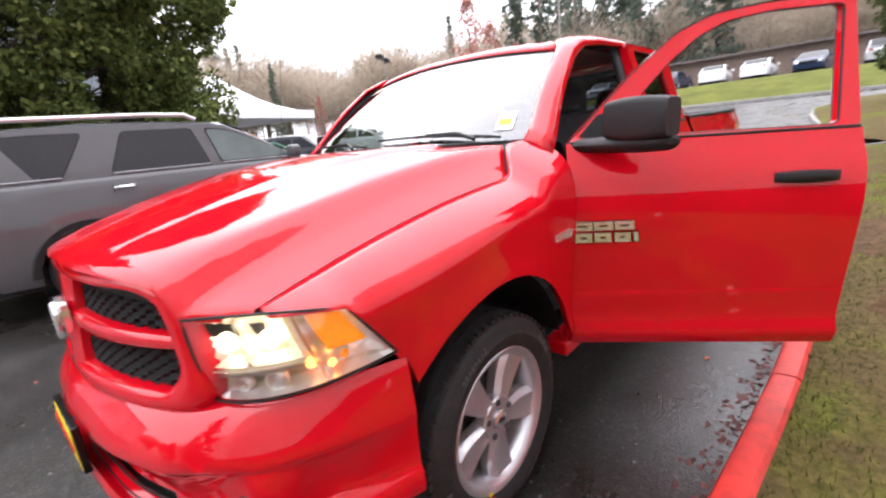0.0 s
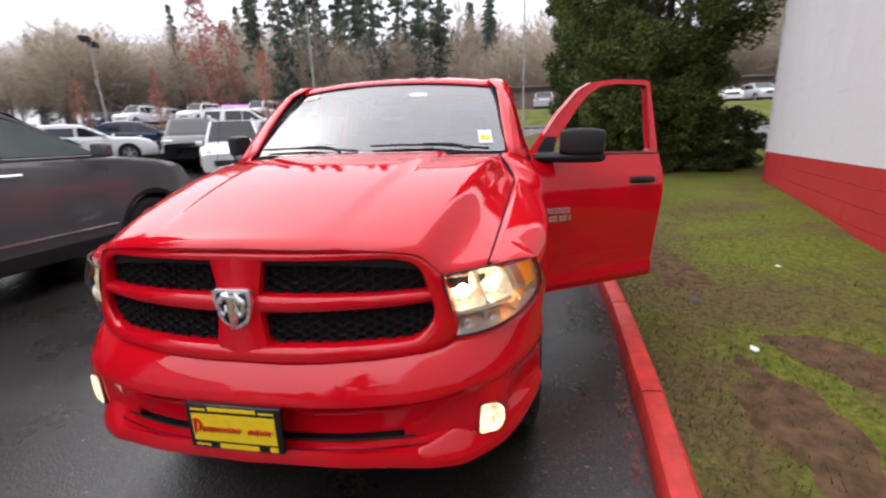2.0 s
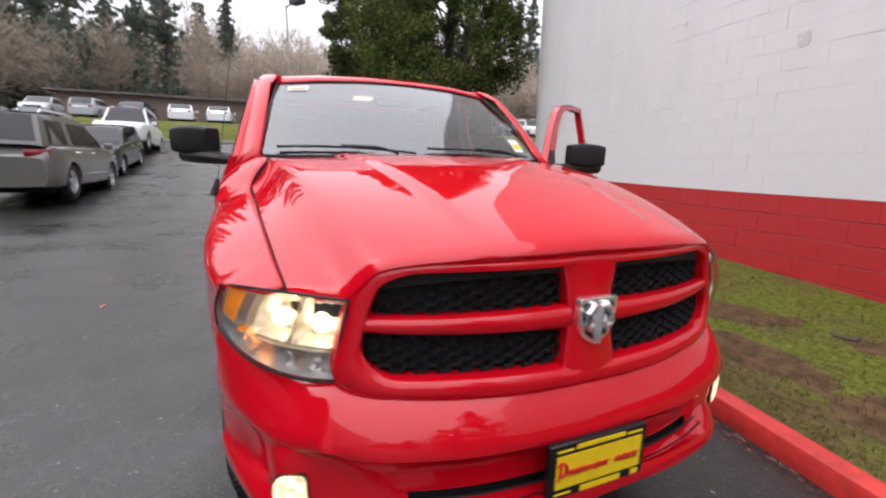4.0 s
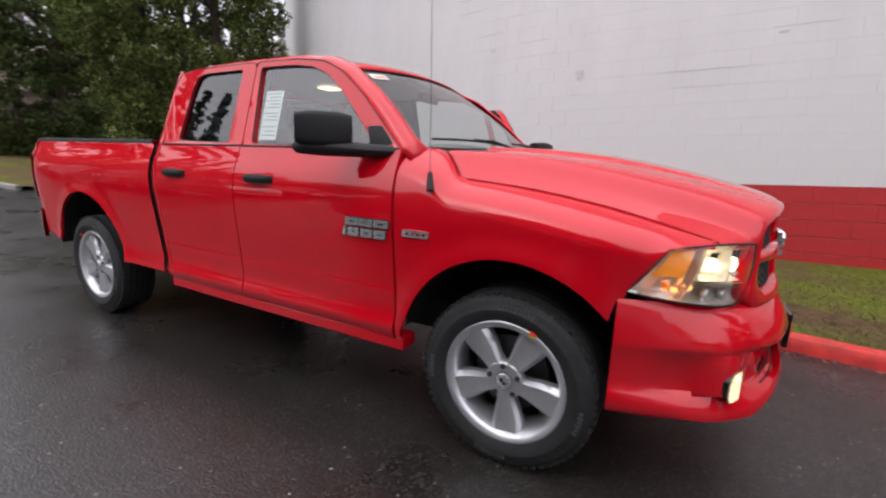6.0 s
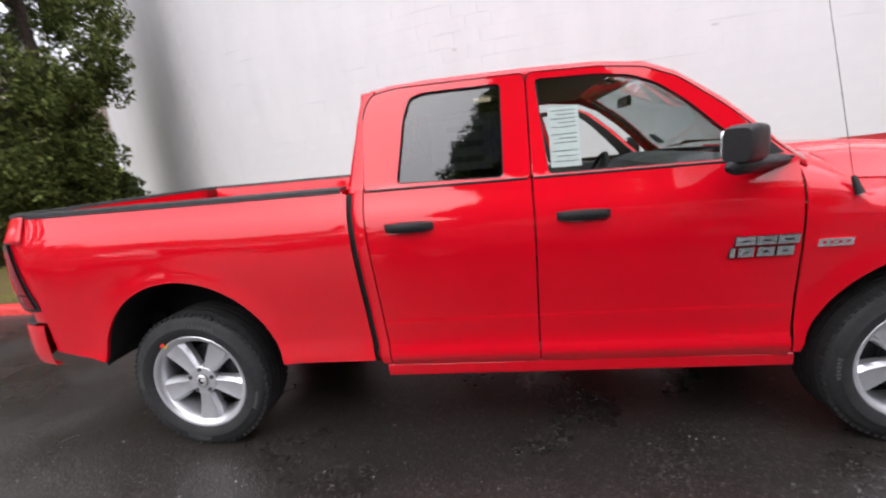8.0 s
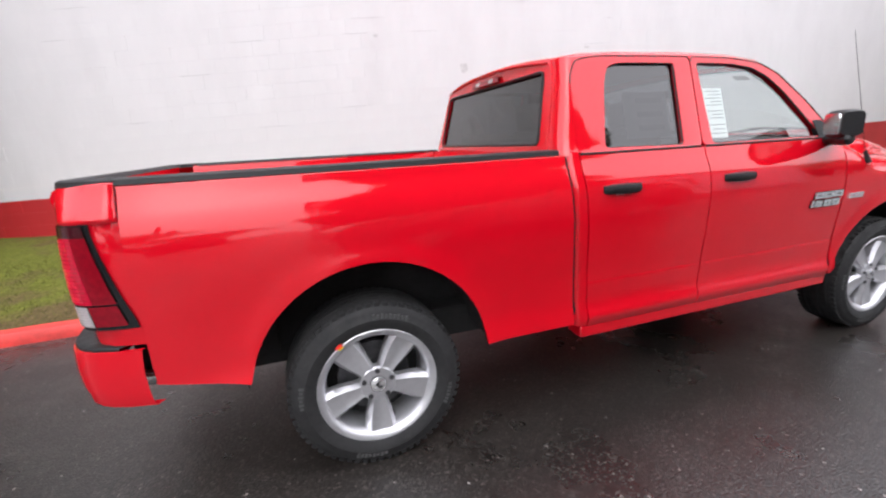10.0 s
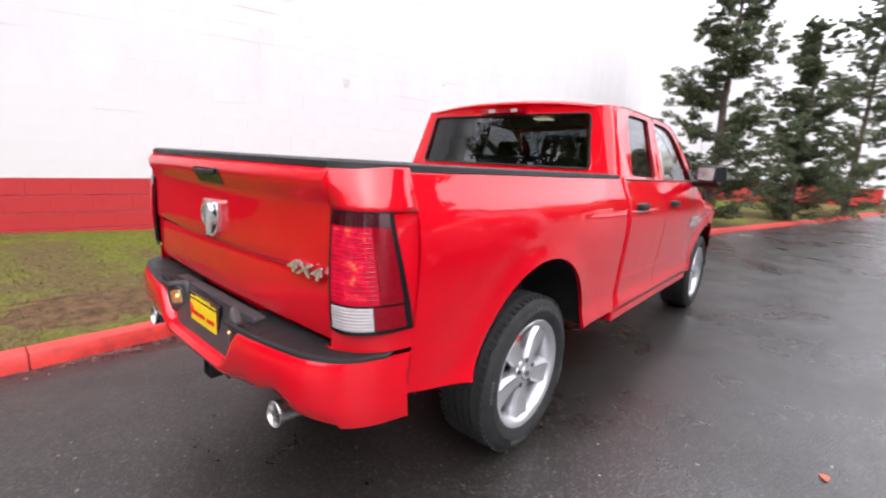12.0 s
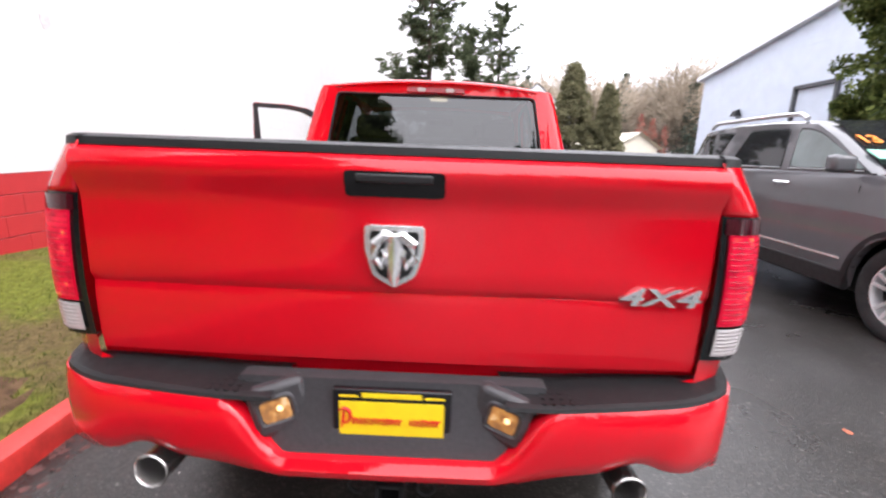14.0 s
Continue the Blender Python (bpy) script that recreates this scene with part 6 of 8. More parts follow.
def rear_pane(y, z):
    return Vector((ip(z, [1.40, 1.87], [-2.545, -2.455]) - 0.018 * (1 - (y / 0.8) ** 2), y, z))


back_o = rounded([(-0.84, 1.30), (0.84, 1.30), (0.79, 1.75), (0.725, 1.885), (0.52, 1.908), (0.28, 1.922), (0.0, 1.926), (-0.28, 1.922), (-0.52, 1.908), (-0.725, 1.885), (-0.79, 1.75)], 0.04, 4)
back_i = rounded([(-0.755, 1.445), (0.755, 1.445), (0.695, 1.832), (-0.695, 1.832)], 0.035, 4)
poly_plate(bm, back_o, [back_i], rear_pane, (0.03, 0, 0))
bk = part("cab_back", bm, M_RED, truck, "red rear cab panel", 40)
bm = bm_new()
poly_plate(bm, [(y * 1.01, 1.63 + (z - 1.63) * 1.02) for y, z in back_i], [], lambda y, z: rear_pane(y, z) + Vector((0.012, 0, 0)))
rg = part("rear_window", bm, M_TINT, bk, "dark tinted rear window", smooth=False)
rg.visible_shadow = False
bm = bm_new()
tube(bm, [rear_pane(y, z) + Vector((-0.002, 0, 0)) for y, z in back_i], 0.008, 6, True)
part("rear_window_seal", bm, M_BLACK, rg)
bm = bm_new()
rows = [[rear_pane(y, z) + Vector((dx, 0, 0)) for z, dx in ((1.845, 0.0), (1.85, -0.018), (1.88, -0.016), (1.885, 0.0))] for y in lin(-0.20, 0.20, 9)]
grid(bm, rows, (-2.0, 0, 1.8))
hb = part("high_brake_lamp", bm, M_TAIL, bk, "red high brake lamp with two clear ends")
for y in (-0.10, 0.10):
    bm = bm_new()
    box(bm, tuple(rear_pane(y, 1.866) + Vector((-0.018, 0, 0))), (0.008, 0.055, 0.026))
    part("cargo_lamp", bm, M_WHITELENS, hb, "clear cargo lamp", bevel=0.003)
bm = bm_new()
box(bm, (-2.50, 0, 0.93), (0.03, 1.86, 0.78))
part("cab_back_lower", bm, M_RED, truck)

# -- cabin
bm = bm_new()
rows = [[(x, y, z) for y in lin(-0.80, 0.80, 15)] for x, z in ((-0.56, 1.395), (-0.75, 1.40), (-0.90, 1.36), (-0.98, 1.25), (-0.95, 0.95))]
grid(bm, rows, (-0.6, 0, 1.0))
part("dashboard", bm, M_TRIM, truck, "dark dashboard")
bm = bm_new()
m = Matrix.Translation((-1.13, 0.42, 1.26)) @ Matrix.Rotation(radians(-62), 4, "Y")
tube(bm, [m @ Vector((0.185 * math.cos(a), 0.185 * math.sin(a), 0)) for a in lin(0, 2 * math.pi, 28, endpoint=False)], 0.016, 8, True)
for a in (0.2, math.pi - 0.2, 1.5 * math.pi):
    tube(bm, [m @ Vector((0.18 * math.cos(a), 0.18 * math.sin(a), 0)), m @ Vector((0, 0, -0.03))], 0.014, 6)
cyl(bm, m @ Vector((0, 0, 0.01)), m @ Vector((0, 0, -0.05)), 0.06, 0.05, 16)
part("steering_wheel", bm, M_TRIM, truck, "dark steering wheel")


def seat(cx, cy, w, bench=False):
    bm = bm_new()
    vs = box(bm, (cx, cy, 0.90), (0.50, w, 0.16))
    st = part("seat_cushion", bm, M_SEAT, truck, "dark grey cloth seat", bevel=0.04)
    bm = bm_new()
    mm = Matrix.Rotation(radians(-14), 4, "Y")
    box(bm, (cx - 0.30, cy, 1.22), (0.13, w, 0.62), mm, (0.8, 0.9))
    part("backrest", bm, M_SEAT, st, bevel=0.04)
    for dy in ((-0.45, 0.45) if bench else (0.0,)):
        bm = bm_new()
        box(bm, (cx - 0.385, cy + dy, 1.60), (0.10, 0.27, 0.17), mm, (0.8, 0.85))
        hr = part("head_restraint", bm, M_SEAT, st, bevel=0.035)
        for k in (-0.06, 0.06):
            bm2 = bm_new()
            cyl(bm2, (cx - 0.36, cy + dy + k, 1.46), (cx - 0.385, cy + dy + k, 1.56), 0.006, seg=6)
            part("restraint_post", bm2, M_STEEL, st)


seat(-1.38, 0.42, 0.54)
seat(-1.38, -0.42, 0.54)
seat(-2.02, 0.0, 1.40, True)
bm = bm_new()
box(bm, (-1.9, 0.0, 1.875), (0.09, 0.14, 0.012))
part("dome_lamp", bm, glow("dome_lamp_lit", (1.0, 0.80, 0.52), 1.2), truck, "small lit dome lamp")
bm = bm_new()
box(bm, (-1.02, 0.0, 1.765), (0.03, 0.24, 0.065))
part("rear_view_mirror", bm, M_BLACK, truck, "black rear view mirror", bevel=0.02)

# -- cargo bed
for s in (-1, 1):
    bm = bm_new()
    XB0, XB1 = -2.526, -4.44
    xs = arch_stations(ARCH_R, XB1, XB0)
    side_sheet(bm, xs, lambda x: arch_low(x, ARCH_R, 0.515 if x > -4.0 else 0.55 + 0.07 * max(0.0, (-x - 4.05) / 0.39)), lambda x: 1.385, s, 18, 0.022)
    xs2 = [-4.44, -4.50, -4.55, -4.60, -4.635, -4.655]
    side_sheet(bm, xs2, lambda x: 0.80, lambda x: 0.872, s, 3, 0.03)
    # rolled top of the side and the inner wall
    rows = []
    for x in [-2.545, -2.96, -2.97, -3.6, -4.16, -4.17, -4.44, -4.50]:
        y = side_y(x, 1.385)
        foot = 1.014 if -4.165 < x < -2.965 else 0.86
        rows.append([(x, y * s, 1.385), (x, (y - 0.008) * s, 1.400), (x, (y - 0.03) * s, 1.405), (x, min(y - 0.04, 0.865) * s, 1.404), (x, min(y - 0.045, 0.855) * s, 1.38), (x, min(y - 0.045, 0.855) * s, foot)])
    grid(bm, rows, (-3.6, 0.91 * s, 1.2))
    bs = part("bed_side", bm, M_RED, truck, "red bed side", 45)
    bm = bm_new()
    rows = []
    for x in [-2.555, -3.0, -3.6, -4.2, -4.44, -4.47]:
        y = side_y(x, 1.385)
        rows.append([(x, (y + 0.001) * s, 1.392), (x, (y - 0.004) * s, 1.412), (x, (y - 0.02) * s, 1.418), (x, min(y - 0.05, 0.872) * s, 1.418), (x, min(y - 0.055, 0.852) * s, 1.405)])
    grid(bm, rows, (-3.6, 0.91 * s, 1.3))
    part("rail_cap", bm, M_BLACK, bs, "black plastic rail cap", 50)
    # dark sheet closing the slot between cab and bed, in place of its shade
    bm = bm_new()
    rows = [[(x, (side_y(x, z) - 0.02) * s, z) for x in (-2.50, -2.56)] for z in lin(0.5, 1.38, 14)]
    grid(bm, rows, (-2.5, 0, 0.9))
    part("body_gap", bm, M_DARK, truck)
    # inner wheel tub
    bm = bm_new()
    box(bm, (-3.565, 0.725 * s, 1.055), (0.95, 0.25, 0.10), None, (0.8, 0.9))
    box(bm, (-3.565, 0.592 * s, 0.94), (0.95, 0.012, 0.2))
    part("wheel_tub", bm, M_RED, bs, bevel=0.03)
    # rounded rear corner above the lamp: boxy at the lamp, rounder towards the rail
    def corner(u, z):
        lo = (Vector((-4.660, 0.836)), Vector((-4.668, 0.93)), Vector((-4.635, 0.985)), Vector((-4.445, 1.003)))
        hi = (Vector((-4.655, 0.815)), Vector((-4.650, 0.860)), Vector((-4.590, 0.925)), Vector((-4.445, 0.956)))
        k = smooth_ip(z, [1.268, 1.30, 1.36, 1.404], [0.0, 0.22, 0.72, 1.0])
        c = [p.lerp(q, k) for p, q in zip(lo, hi)]
        return (1 - u) ** 3 * c[0] + 3 * u * (1 - u) ** 2 * c[1] + 3 * u * u * (1 - u) * c[2] + u ** 3 * c[3]
    bm = bm_new()
    rows = []
    for u in lin(0, 1, 12):
        row = []
        for z in (1.268, 1.285, 1.31, 1.335, 1.352, 1.37, 1.385, 1.397, 1.404):
            p = corner(u, z)
            off = smooth_ip(z, [1.26, 1.285, 1.345, 1.375, 1.404], [0.0, 0.004, 0.022, 0.020, 0.002]) * (1 - u) ** 2.2
            row.append((p.x - off, p.y * s, z))
        rows.append(row)
    grid(bm, rows, (-4.3, 0.7 * s, 1.2))
    part("bed_corner", bm, M_RED, bs, "", 50, thick=0.004)
    # black cap that carries the rail round the corner to the tailgate
    bm = bm_new()
    rows = []
    for u in lin(0, 1, 12):
        p = corner(u, 1.404)
        q = Vector((p.x - 0.014 * (1 - u), p.y + 0.002))
        inn = (Vector((-4.46, 0.80)) - q).normalized()
        rows.append([(q.x, q.y * s, 1.392), (q.x + inn.x * 0.004, (q.y + inn.y * 0.004) * s, 1.412), (q.x + inn.x * 0.02, (q.y + inn.y * 0.02) * s, 1.4195), (q.x + inn.x * 0.075, (q.y + inn.y * 0.075) * s, 1.4195), (q.x + inn.x * 0.08, (q.y + inn.y * 0.08) * s, 1.395)])
    grid(bm, rows, (-4.55, 0.9 * s, 1.3))
    part("corner_cap", bm, M_BLACK, bs, "black plastic corner cap", 50)
    # tail lamp
    def TL(u, z, o=0.0):
        # the lamp's outer edge leans back towards its top
        u *= 1.0 - 0.19 * max(0.0, min(1.0, (z - 0.89) / 0.36))
        p0, p3 = Vector((-4.660, 0.836)), Vector((-4.445, 1.005))
        p = (1 - u) ** 3 * p0 + 3 * u * (1 - u) ** 2 * Vector((-4.668, 0.93)) + 3 * u * u * (1 - u) * Vector((-4.635, 0.985)) + u ** 3 * p3
        nx, ny = -(1 - u * 0.9), 0.25 + 0.75 * u
        bulge = 0.012 * math.sin(math.pi * (z - 0.87) / 0.40)
        return Vector((p.x + nx * (o + bulge), (p.y + ny * (o + bulge)) * s, z))
    bm = bm_new()
    grid(bm, [[TL(u, z, -0.010) for z in lin(0.865, 1.275, 12)] for u in lin(0.70, 1.26, 9)], (-4.3, 0.7 * s, 1.05))
    part("lamp_surround", bm, M_RED, bs, "", 50)
    bm = bm_new()
    grid(bm, [[TL(u, z, -0.002) for z in lin(0.872, 1.270, 10)] for u in lin(0, 1, 13)], (-4.3, 0.7 * s, 1.05))
    tl = part("tail_lamp", bm, M_GLOSSBLACK, truck, "tall lit red tail lamp with clear reversing lens")
    bm = bm_new()
    grid(bm, [[TL(u, z, 0.004) for z in lin(0.975, 1.244, 9)] for u in lin(0.075, 0.74, 10)], (-4.3, 0.7 * s, 1.05))
    part("red_lens", bm, M_TAILGLOW, tl, "glowing red lens")
    bm = bm_new()
    grid(bm, [[TL(u, z, 0.0045) for z in lin(0.975, 1.244, 9)] for u in lin(0.745, 0.945, 5)], (-4.3, 0.7 * s, 1.05))
    part("outer_lens", bm, M_TAIL, tl, "dark red outer lens")
    bm = bm_new()
    grid(bm, [[TL(u, z, 0.0055) for z in lin(1.222, 1.263, 3)] for u in lin(0.025, 0.945, 12)], (-4.3, 0.7 * s, 1.05))
    part("dark_lens", bm, M_SMOKED, tl, "smoked top of the lamp")
    bm = bm_new()
    grid(bm, [[TL(u, z, 0.0056) for z in lin(0.985, 1.215, 10)] for u in lin(0.10, 0.64, 8)], (-4.3, 0.7 * s, 1.05))
    part("lit_panel", bm, M_TAILBRIGHT, tl, "brightly lit red lens panel")
    # moulded ridges across the lit lens
    for k in range(15):
        z = 0.994 + 0.0150 * k
        bm = bm_new()
        grid(bm, [[TL(u, z + dz, 0.0054 + o) for dz, o in ((-0.0014, 0.0), (0.0, 0.0009), (0.0014, 0.0))] for u in lin(0.10, 0.72, 8)], (-4.3, 0.7 * s, 1.05))
        part("lens_ridge", bm, M_TAIL, tl)
    bm = bm_new()
    grid(bm, [[TL(u, z, 0.005) for z in lin(0.888, 0.968, 5)] for u in lin(0.075, 0.66, 9)], (-4.3, 0.7 * s, 1.05))
    part("reversing_lens", bm, M_WHITELENS, tl, "clear reversing lens")
    for k in range(7):
        z = 0.895 + 0.011 * k
        bm = bm_new()
        grid(bm, [[TL(u, z + dz, 0.005 + o) for dz, o in ((-0.004, 0.0), (0.0, 0.002), (0.004, 0.0))] for u in lin(0.095, 0.64, 8)], (-4.3, 0.7 * s, 1.05))
        part("lens_ridge", bm, M_WHITELENS, tl)
    bm = bm_new()
    grid(bm, [[TL(u, z, 0.004) for z in lin(0.888, 0.968, 5)] for u in lin(0.67, 0.94, 5)], (-4.3, 0.7 * s, 1.05))
    part("corner_lens", bm, M_TAIL, tl, "red lens")
bm = bm_new()
box(bm, (-3.58, 0, 0.855), (2.07, 1.19, 0.03))
for s in (-1, 1):
    box(bm, (-2.77, 0.725 * s, 0.855), (0.44, 0.26, 0.03))
    box(bm, (-4.36, 0.725 * s, 0.855), (0.44, 0.26, 0.03))
box(bm, (-2.57, 0, 1.13), (0.03, 1.80, 0.54))
box(bm, (-4.575, 0, 0.815), (0.035, 1.74, 0.11))
bed = part("bed_floor", bm, M_RED, truck, "ribbed red bed floor")
for k in range(8):
    bm = bm_new()
    box(bm, (-3.58, -0.504 + 0.144 * k, 0.874), (2.05, 0.07, 0.012))
    part("floor_rib", bm, M_RED, bed)

# -- tailgate
def gate_x(z, y):
    x = smooth_ip(z, [0.83, 0.86, 1.01, 1.03, 1.05, 1.26, 1.285, 1.345, 1.375, 1.398], [-4.640, -4.648, -4.652, -4.648, -4.660, -4.658, -4.664, -4.688, -4.680, -4.64])
    return x - 0.018 * (1 - (abs(y) / 0.83) ** 2)


bm = bm_new()
zs = [0.828, 0.84, 0.88, 0.95, 1.0, 1.02, 1.03, 1.04, 1.055, 1.1, 1.18, 1.25, 1.27, 1.29, 1.32, 1.345, 1.362, 1.38, 1.395, 1.403]
rows = []
for y in lin(-0.83, 0.83, 31):
    row = [(-4.60, y, 0.828)] + [(gate_x(z, y), y, z) for z in zs] + [(-4.61, y, 1.408), (-4.585, y, 1.405), (-4.585, y, 0.84)]
    rows.append(row)
vs = grid(bm, rows, (-4.5, 0, 1.1), True)
bm.faces.new(vs[0])
bm.faces.new(vs[-1][::-1])
gate = part("tailgate", bm, M_RED, truck, "closed red tailgate", 30)
bm = bm_new()
rows = [[(gate_x(1.39, y) - 0.003, y, 1.392), (gate_x(1.39, y) + 0.0, y, 1.412), (-4.62, y, 1.421), (-4.585, y, 1.418), (-4.575, y, 1.40)] for y in lin(-0.832, 0.832, 21)]
grid(bm, rows, (-4.62, 0, 1.3))
part("gate_cap", bm, M_BLACK, gate, "black plastic tailgate cap", 50)
bm = bm_new()
pts = rounded([(-0.125, 1.288), (0.125, 1.288), (0.125, 1.352), (-0.125, 1.352)], 0.012, 3)
poly_plate(bm, pts, [], lambda y, z: Vector((gate_x(z, y) - 0.006, y, z)), (0.02, 0, 0))
hd = part("gate_handle", bm, M_GLOSSBLACK, gate, "black tailgate handle")
bm = bm_new()
box(bm, (gate_x(1.33, 0) - 0.012, 0.0, 1.335), (0.014, 0.19, 0.022))
part("handle_lip", bm, M_BLACK, hd, bevel=0.005)
crest(gate_x(1.14, 0) - 0.008, 0.0, 1.135, 0.165, -1, gate)
# chrome lettering on the tailgate
fc = bpy.data.curves.new("four_by_four_badge", "FONT")
fc.body, fc.size, fc.extrude, fc.align_x, fc.align_y, fc.offset, fc.shear = "4X4", 0.066, 0.004, "CENTER", "CENTER", 0.0012, 0.2
tmp = new("four_by_four_badge", fc)
bpy.context.view_layer.update()
me = bpy.data.meshes.new_from_object(tmp.evaluated_get(bpy.context.evaluated_depsgraph_get()))
bpy.data.objects.remove(tmp)
me.materials.clear()
me.materials.append(M_CHROME)
ob = new("lettering", me)
ob.parent = gate
ob.matrix_local = Matrix.Translation((gate_x(1.05, 0.69) - 0.006, -0.695, 1.046)) @ Matrix.Rotation(radians(-90), 4, "Z") @ Matrix.Rotation(radians(90), 4, "X") @ Matrix.Diagonal((1.85, 1.0, 1.0, 1))
tagged(ob, "chrome 4X4 lettering")


def side_badge(s, parent):
    """Two rows of chrome shapes standing in for a badge, each one a part."""
    def blk(bm, x, z, w, h):
        v = box(bm, (0, 0, 0), (w, 0.010, h))
        for q in v:
            q.co = Vector((x + q.co.x + 0.15 * q.co.z, (side_y(x, z) + 0.005 + q.co.y) * s, z + q.co.z))
    for x, w, z, h in ((-0.795, 0.078, 1.043, 0.036), (-0.71, 0.078, 1.043, 0.036), (-0.622, 0.084, 1.043, 0.036), (-0.845, 0.018, 0.992, 0.040), (-0.79, 0.062, 0.992, 0.040), (-0.71, 0.066, 0.992, 0.040), (-0.632, 0.066, 0.992, 0.040)):
        bm = bm_new()
        v = box(bm, (0, 0, 0), (w + 0.008, 0.006, h + 0.008))
        for q in v:
            q.co = Vector((x + q.co.x + 0.15 * q.co.z, (side_y(x, z) + 0.002 + q.co.y) * s, z + q.co.z))
        part("badge_backing", bm, M_GLOSSBLACK, parent, smooth=False)
        bm = bm_new()
        if w < 0.03:
            blk(bm, x, z, w, h)
        else:
            t_ = 0.37 * h
            blk(bm, x, z + 0.5 * (h - t_), w, t_)
            blk(bm, x, z - 0.5 * (h - t_), w * (1.0 if z < 1.0 else 0.5), t_)
            for k in (-1, 1):
                blk(bm, x + k * (w - 0.021) * 0.5, z, 0.021, h)
        part("badge", bm, M_CHROME, parent, "chrome badge piece", smooth=False)


side_badge(-1, door_fr)
side_badge(1, door_fl)
for s in (-1, 1):
    bm = bm_new()
    for z, h in ((1.028, 0.010), (1.005, 0.010)):
        x = -0.435
        v = box(bm, (0, 0, 0), (0.135, 0.008, h))
        for q in v:
            q.co = Vector((x + q.co.x + 0.3 * q.co.z, (side_y(x, z) + 0.004 + q.co.y) * s, z + q.co.z))
    for i in range(5):
        x = -0.495 + 0.030 * i
        v = box(bm, (0, 0, 0), (0.014, 0.008, 0.03))
        for q in v:
            q.co = Vector((x + q.co.x + 0.3 * q.co.z, (side_y(x, 1.016) + 0.003 + q.co.y) * s, 1.016 + q.co.z))
    part("wing_badge", bm, M_CHROME, truck, "small chrome engine badge", smooth=False)

# -- rear bumper
M_GREYPLASTIC = plain("dark_grey_plastic", (0.045, 0.043, 0.046), 0.45, grain=0.2, scale=90, bump=0.15, dist=0.001)
M_PLATELAMP = lit_bowl("plate_lamp_lit", 0.20, AMBER_STOPS, 45.0, (0.25, 0.13, 0.06), 0.2)
M_PLATEBULB = glow("plate_bulb_lit", (1.0, 0.60, 0.28), 0.5)


def rb_x(y):
    return smooth_ip(abs(y), [0, 0.45, 0.75, 0.90, 0.97, 1.005], [-4.800, -4.795, -4.765, -4.70, -4.60, -4.46])


def rb_top(y):
    return smooth_ip(abs(y), [0, 0.27, 0.33, 0.385, 0.44, 1.0], [0.600, 0.600, 0.64, 0.725, 0.762, 0.780])


def rb_bot(y):
    return smooth_ip(abs(y), [0, 0.26, 0.36, 0.46, 0.56, 0.60, 0.65, 0.70, 0.74, 0.80, 1.01], [0.545, 0.545, 0.555, 0.572, 0.585, 0.600, 0.612, 0.600, 0.580, 0.565, 0.545])


bm = bm_new()
rows = []
rys = [1.005 * math.copysign(abs(a) ** 0.85, a) for a in lin(-1, 1, 81)]
for y in rys:
    x0, zt, zb = rb_x(y), rb_top(y), rb_bot(y)
    d = 1 if abs(y) < 0.9 else 0.4
    rows.append([(x0 + 0.05 * d, y * 0.99, zt + 0.004), (x0 + 0.012 * d, y, zt + 0.004), (x0 + 0.002, y, zt - 0.012), (x0 - 0.004, y, lerp(zt, zb, 0.35)), (x0, y, lerp(zt, zb, 0.7)), (x0 + 0.012 * d, y * 0.998, lerp(zt, zb, 0.93)), (x0 + 0.03 * d, y * 0.995, zb), (x0 + 0.09 * d, y * 0.97, zb + 0.004)])
grid(bm, rows, (-4.3, 0, 0.68))
rb = part("rear_bumper", bm, M_RED, truck, "red painted rear bumper", 50)
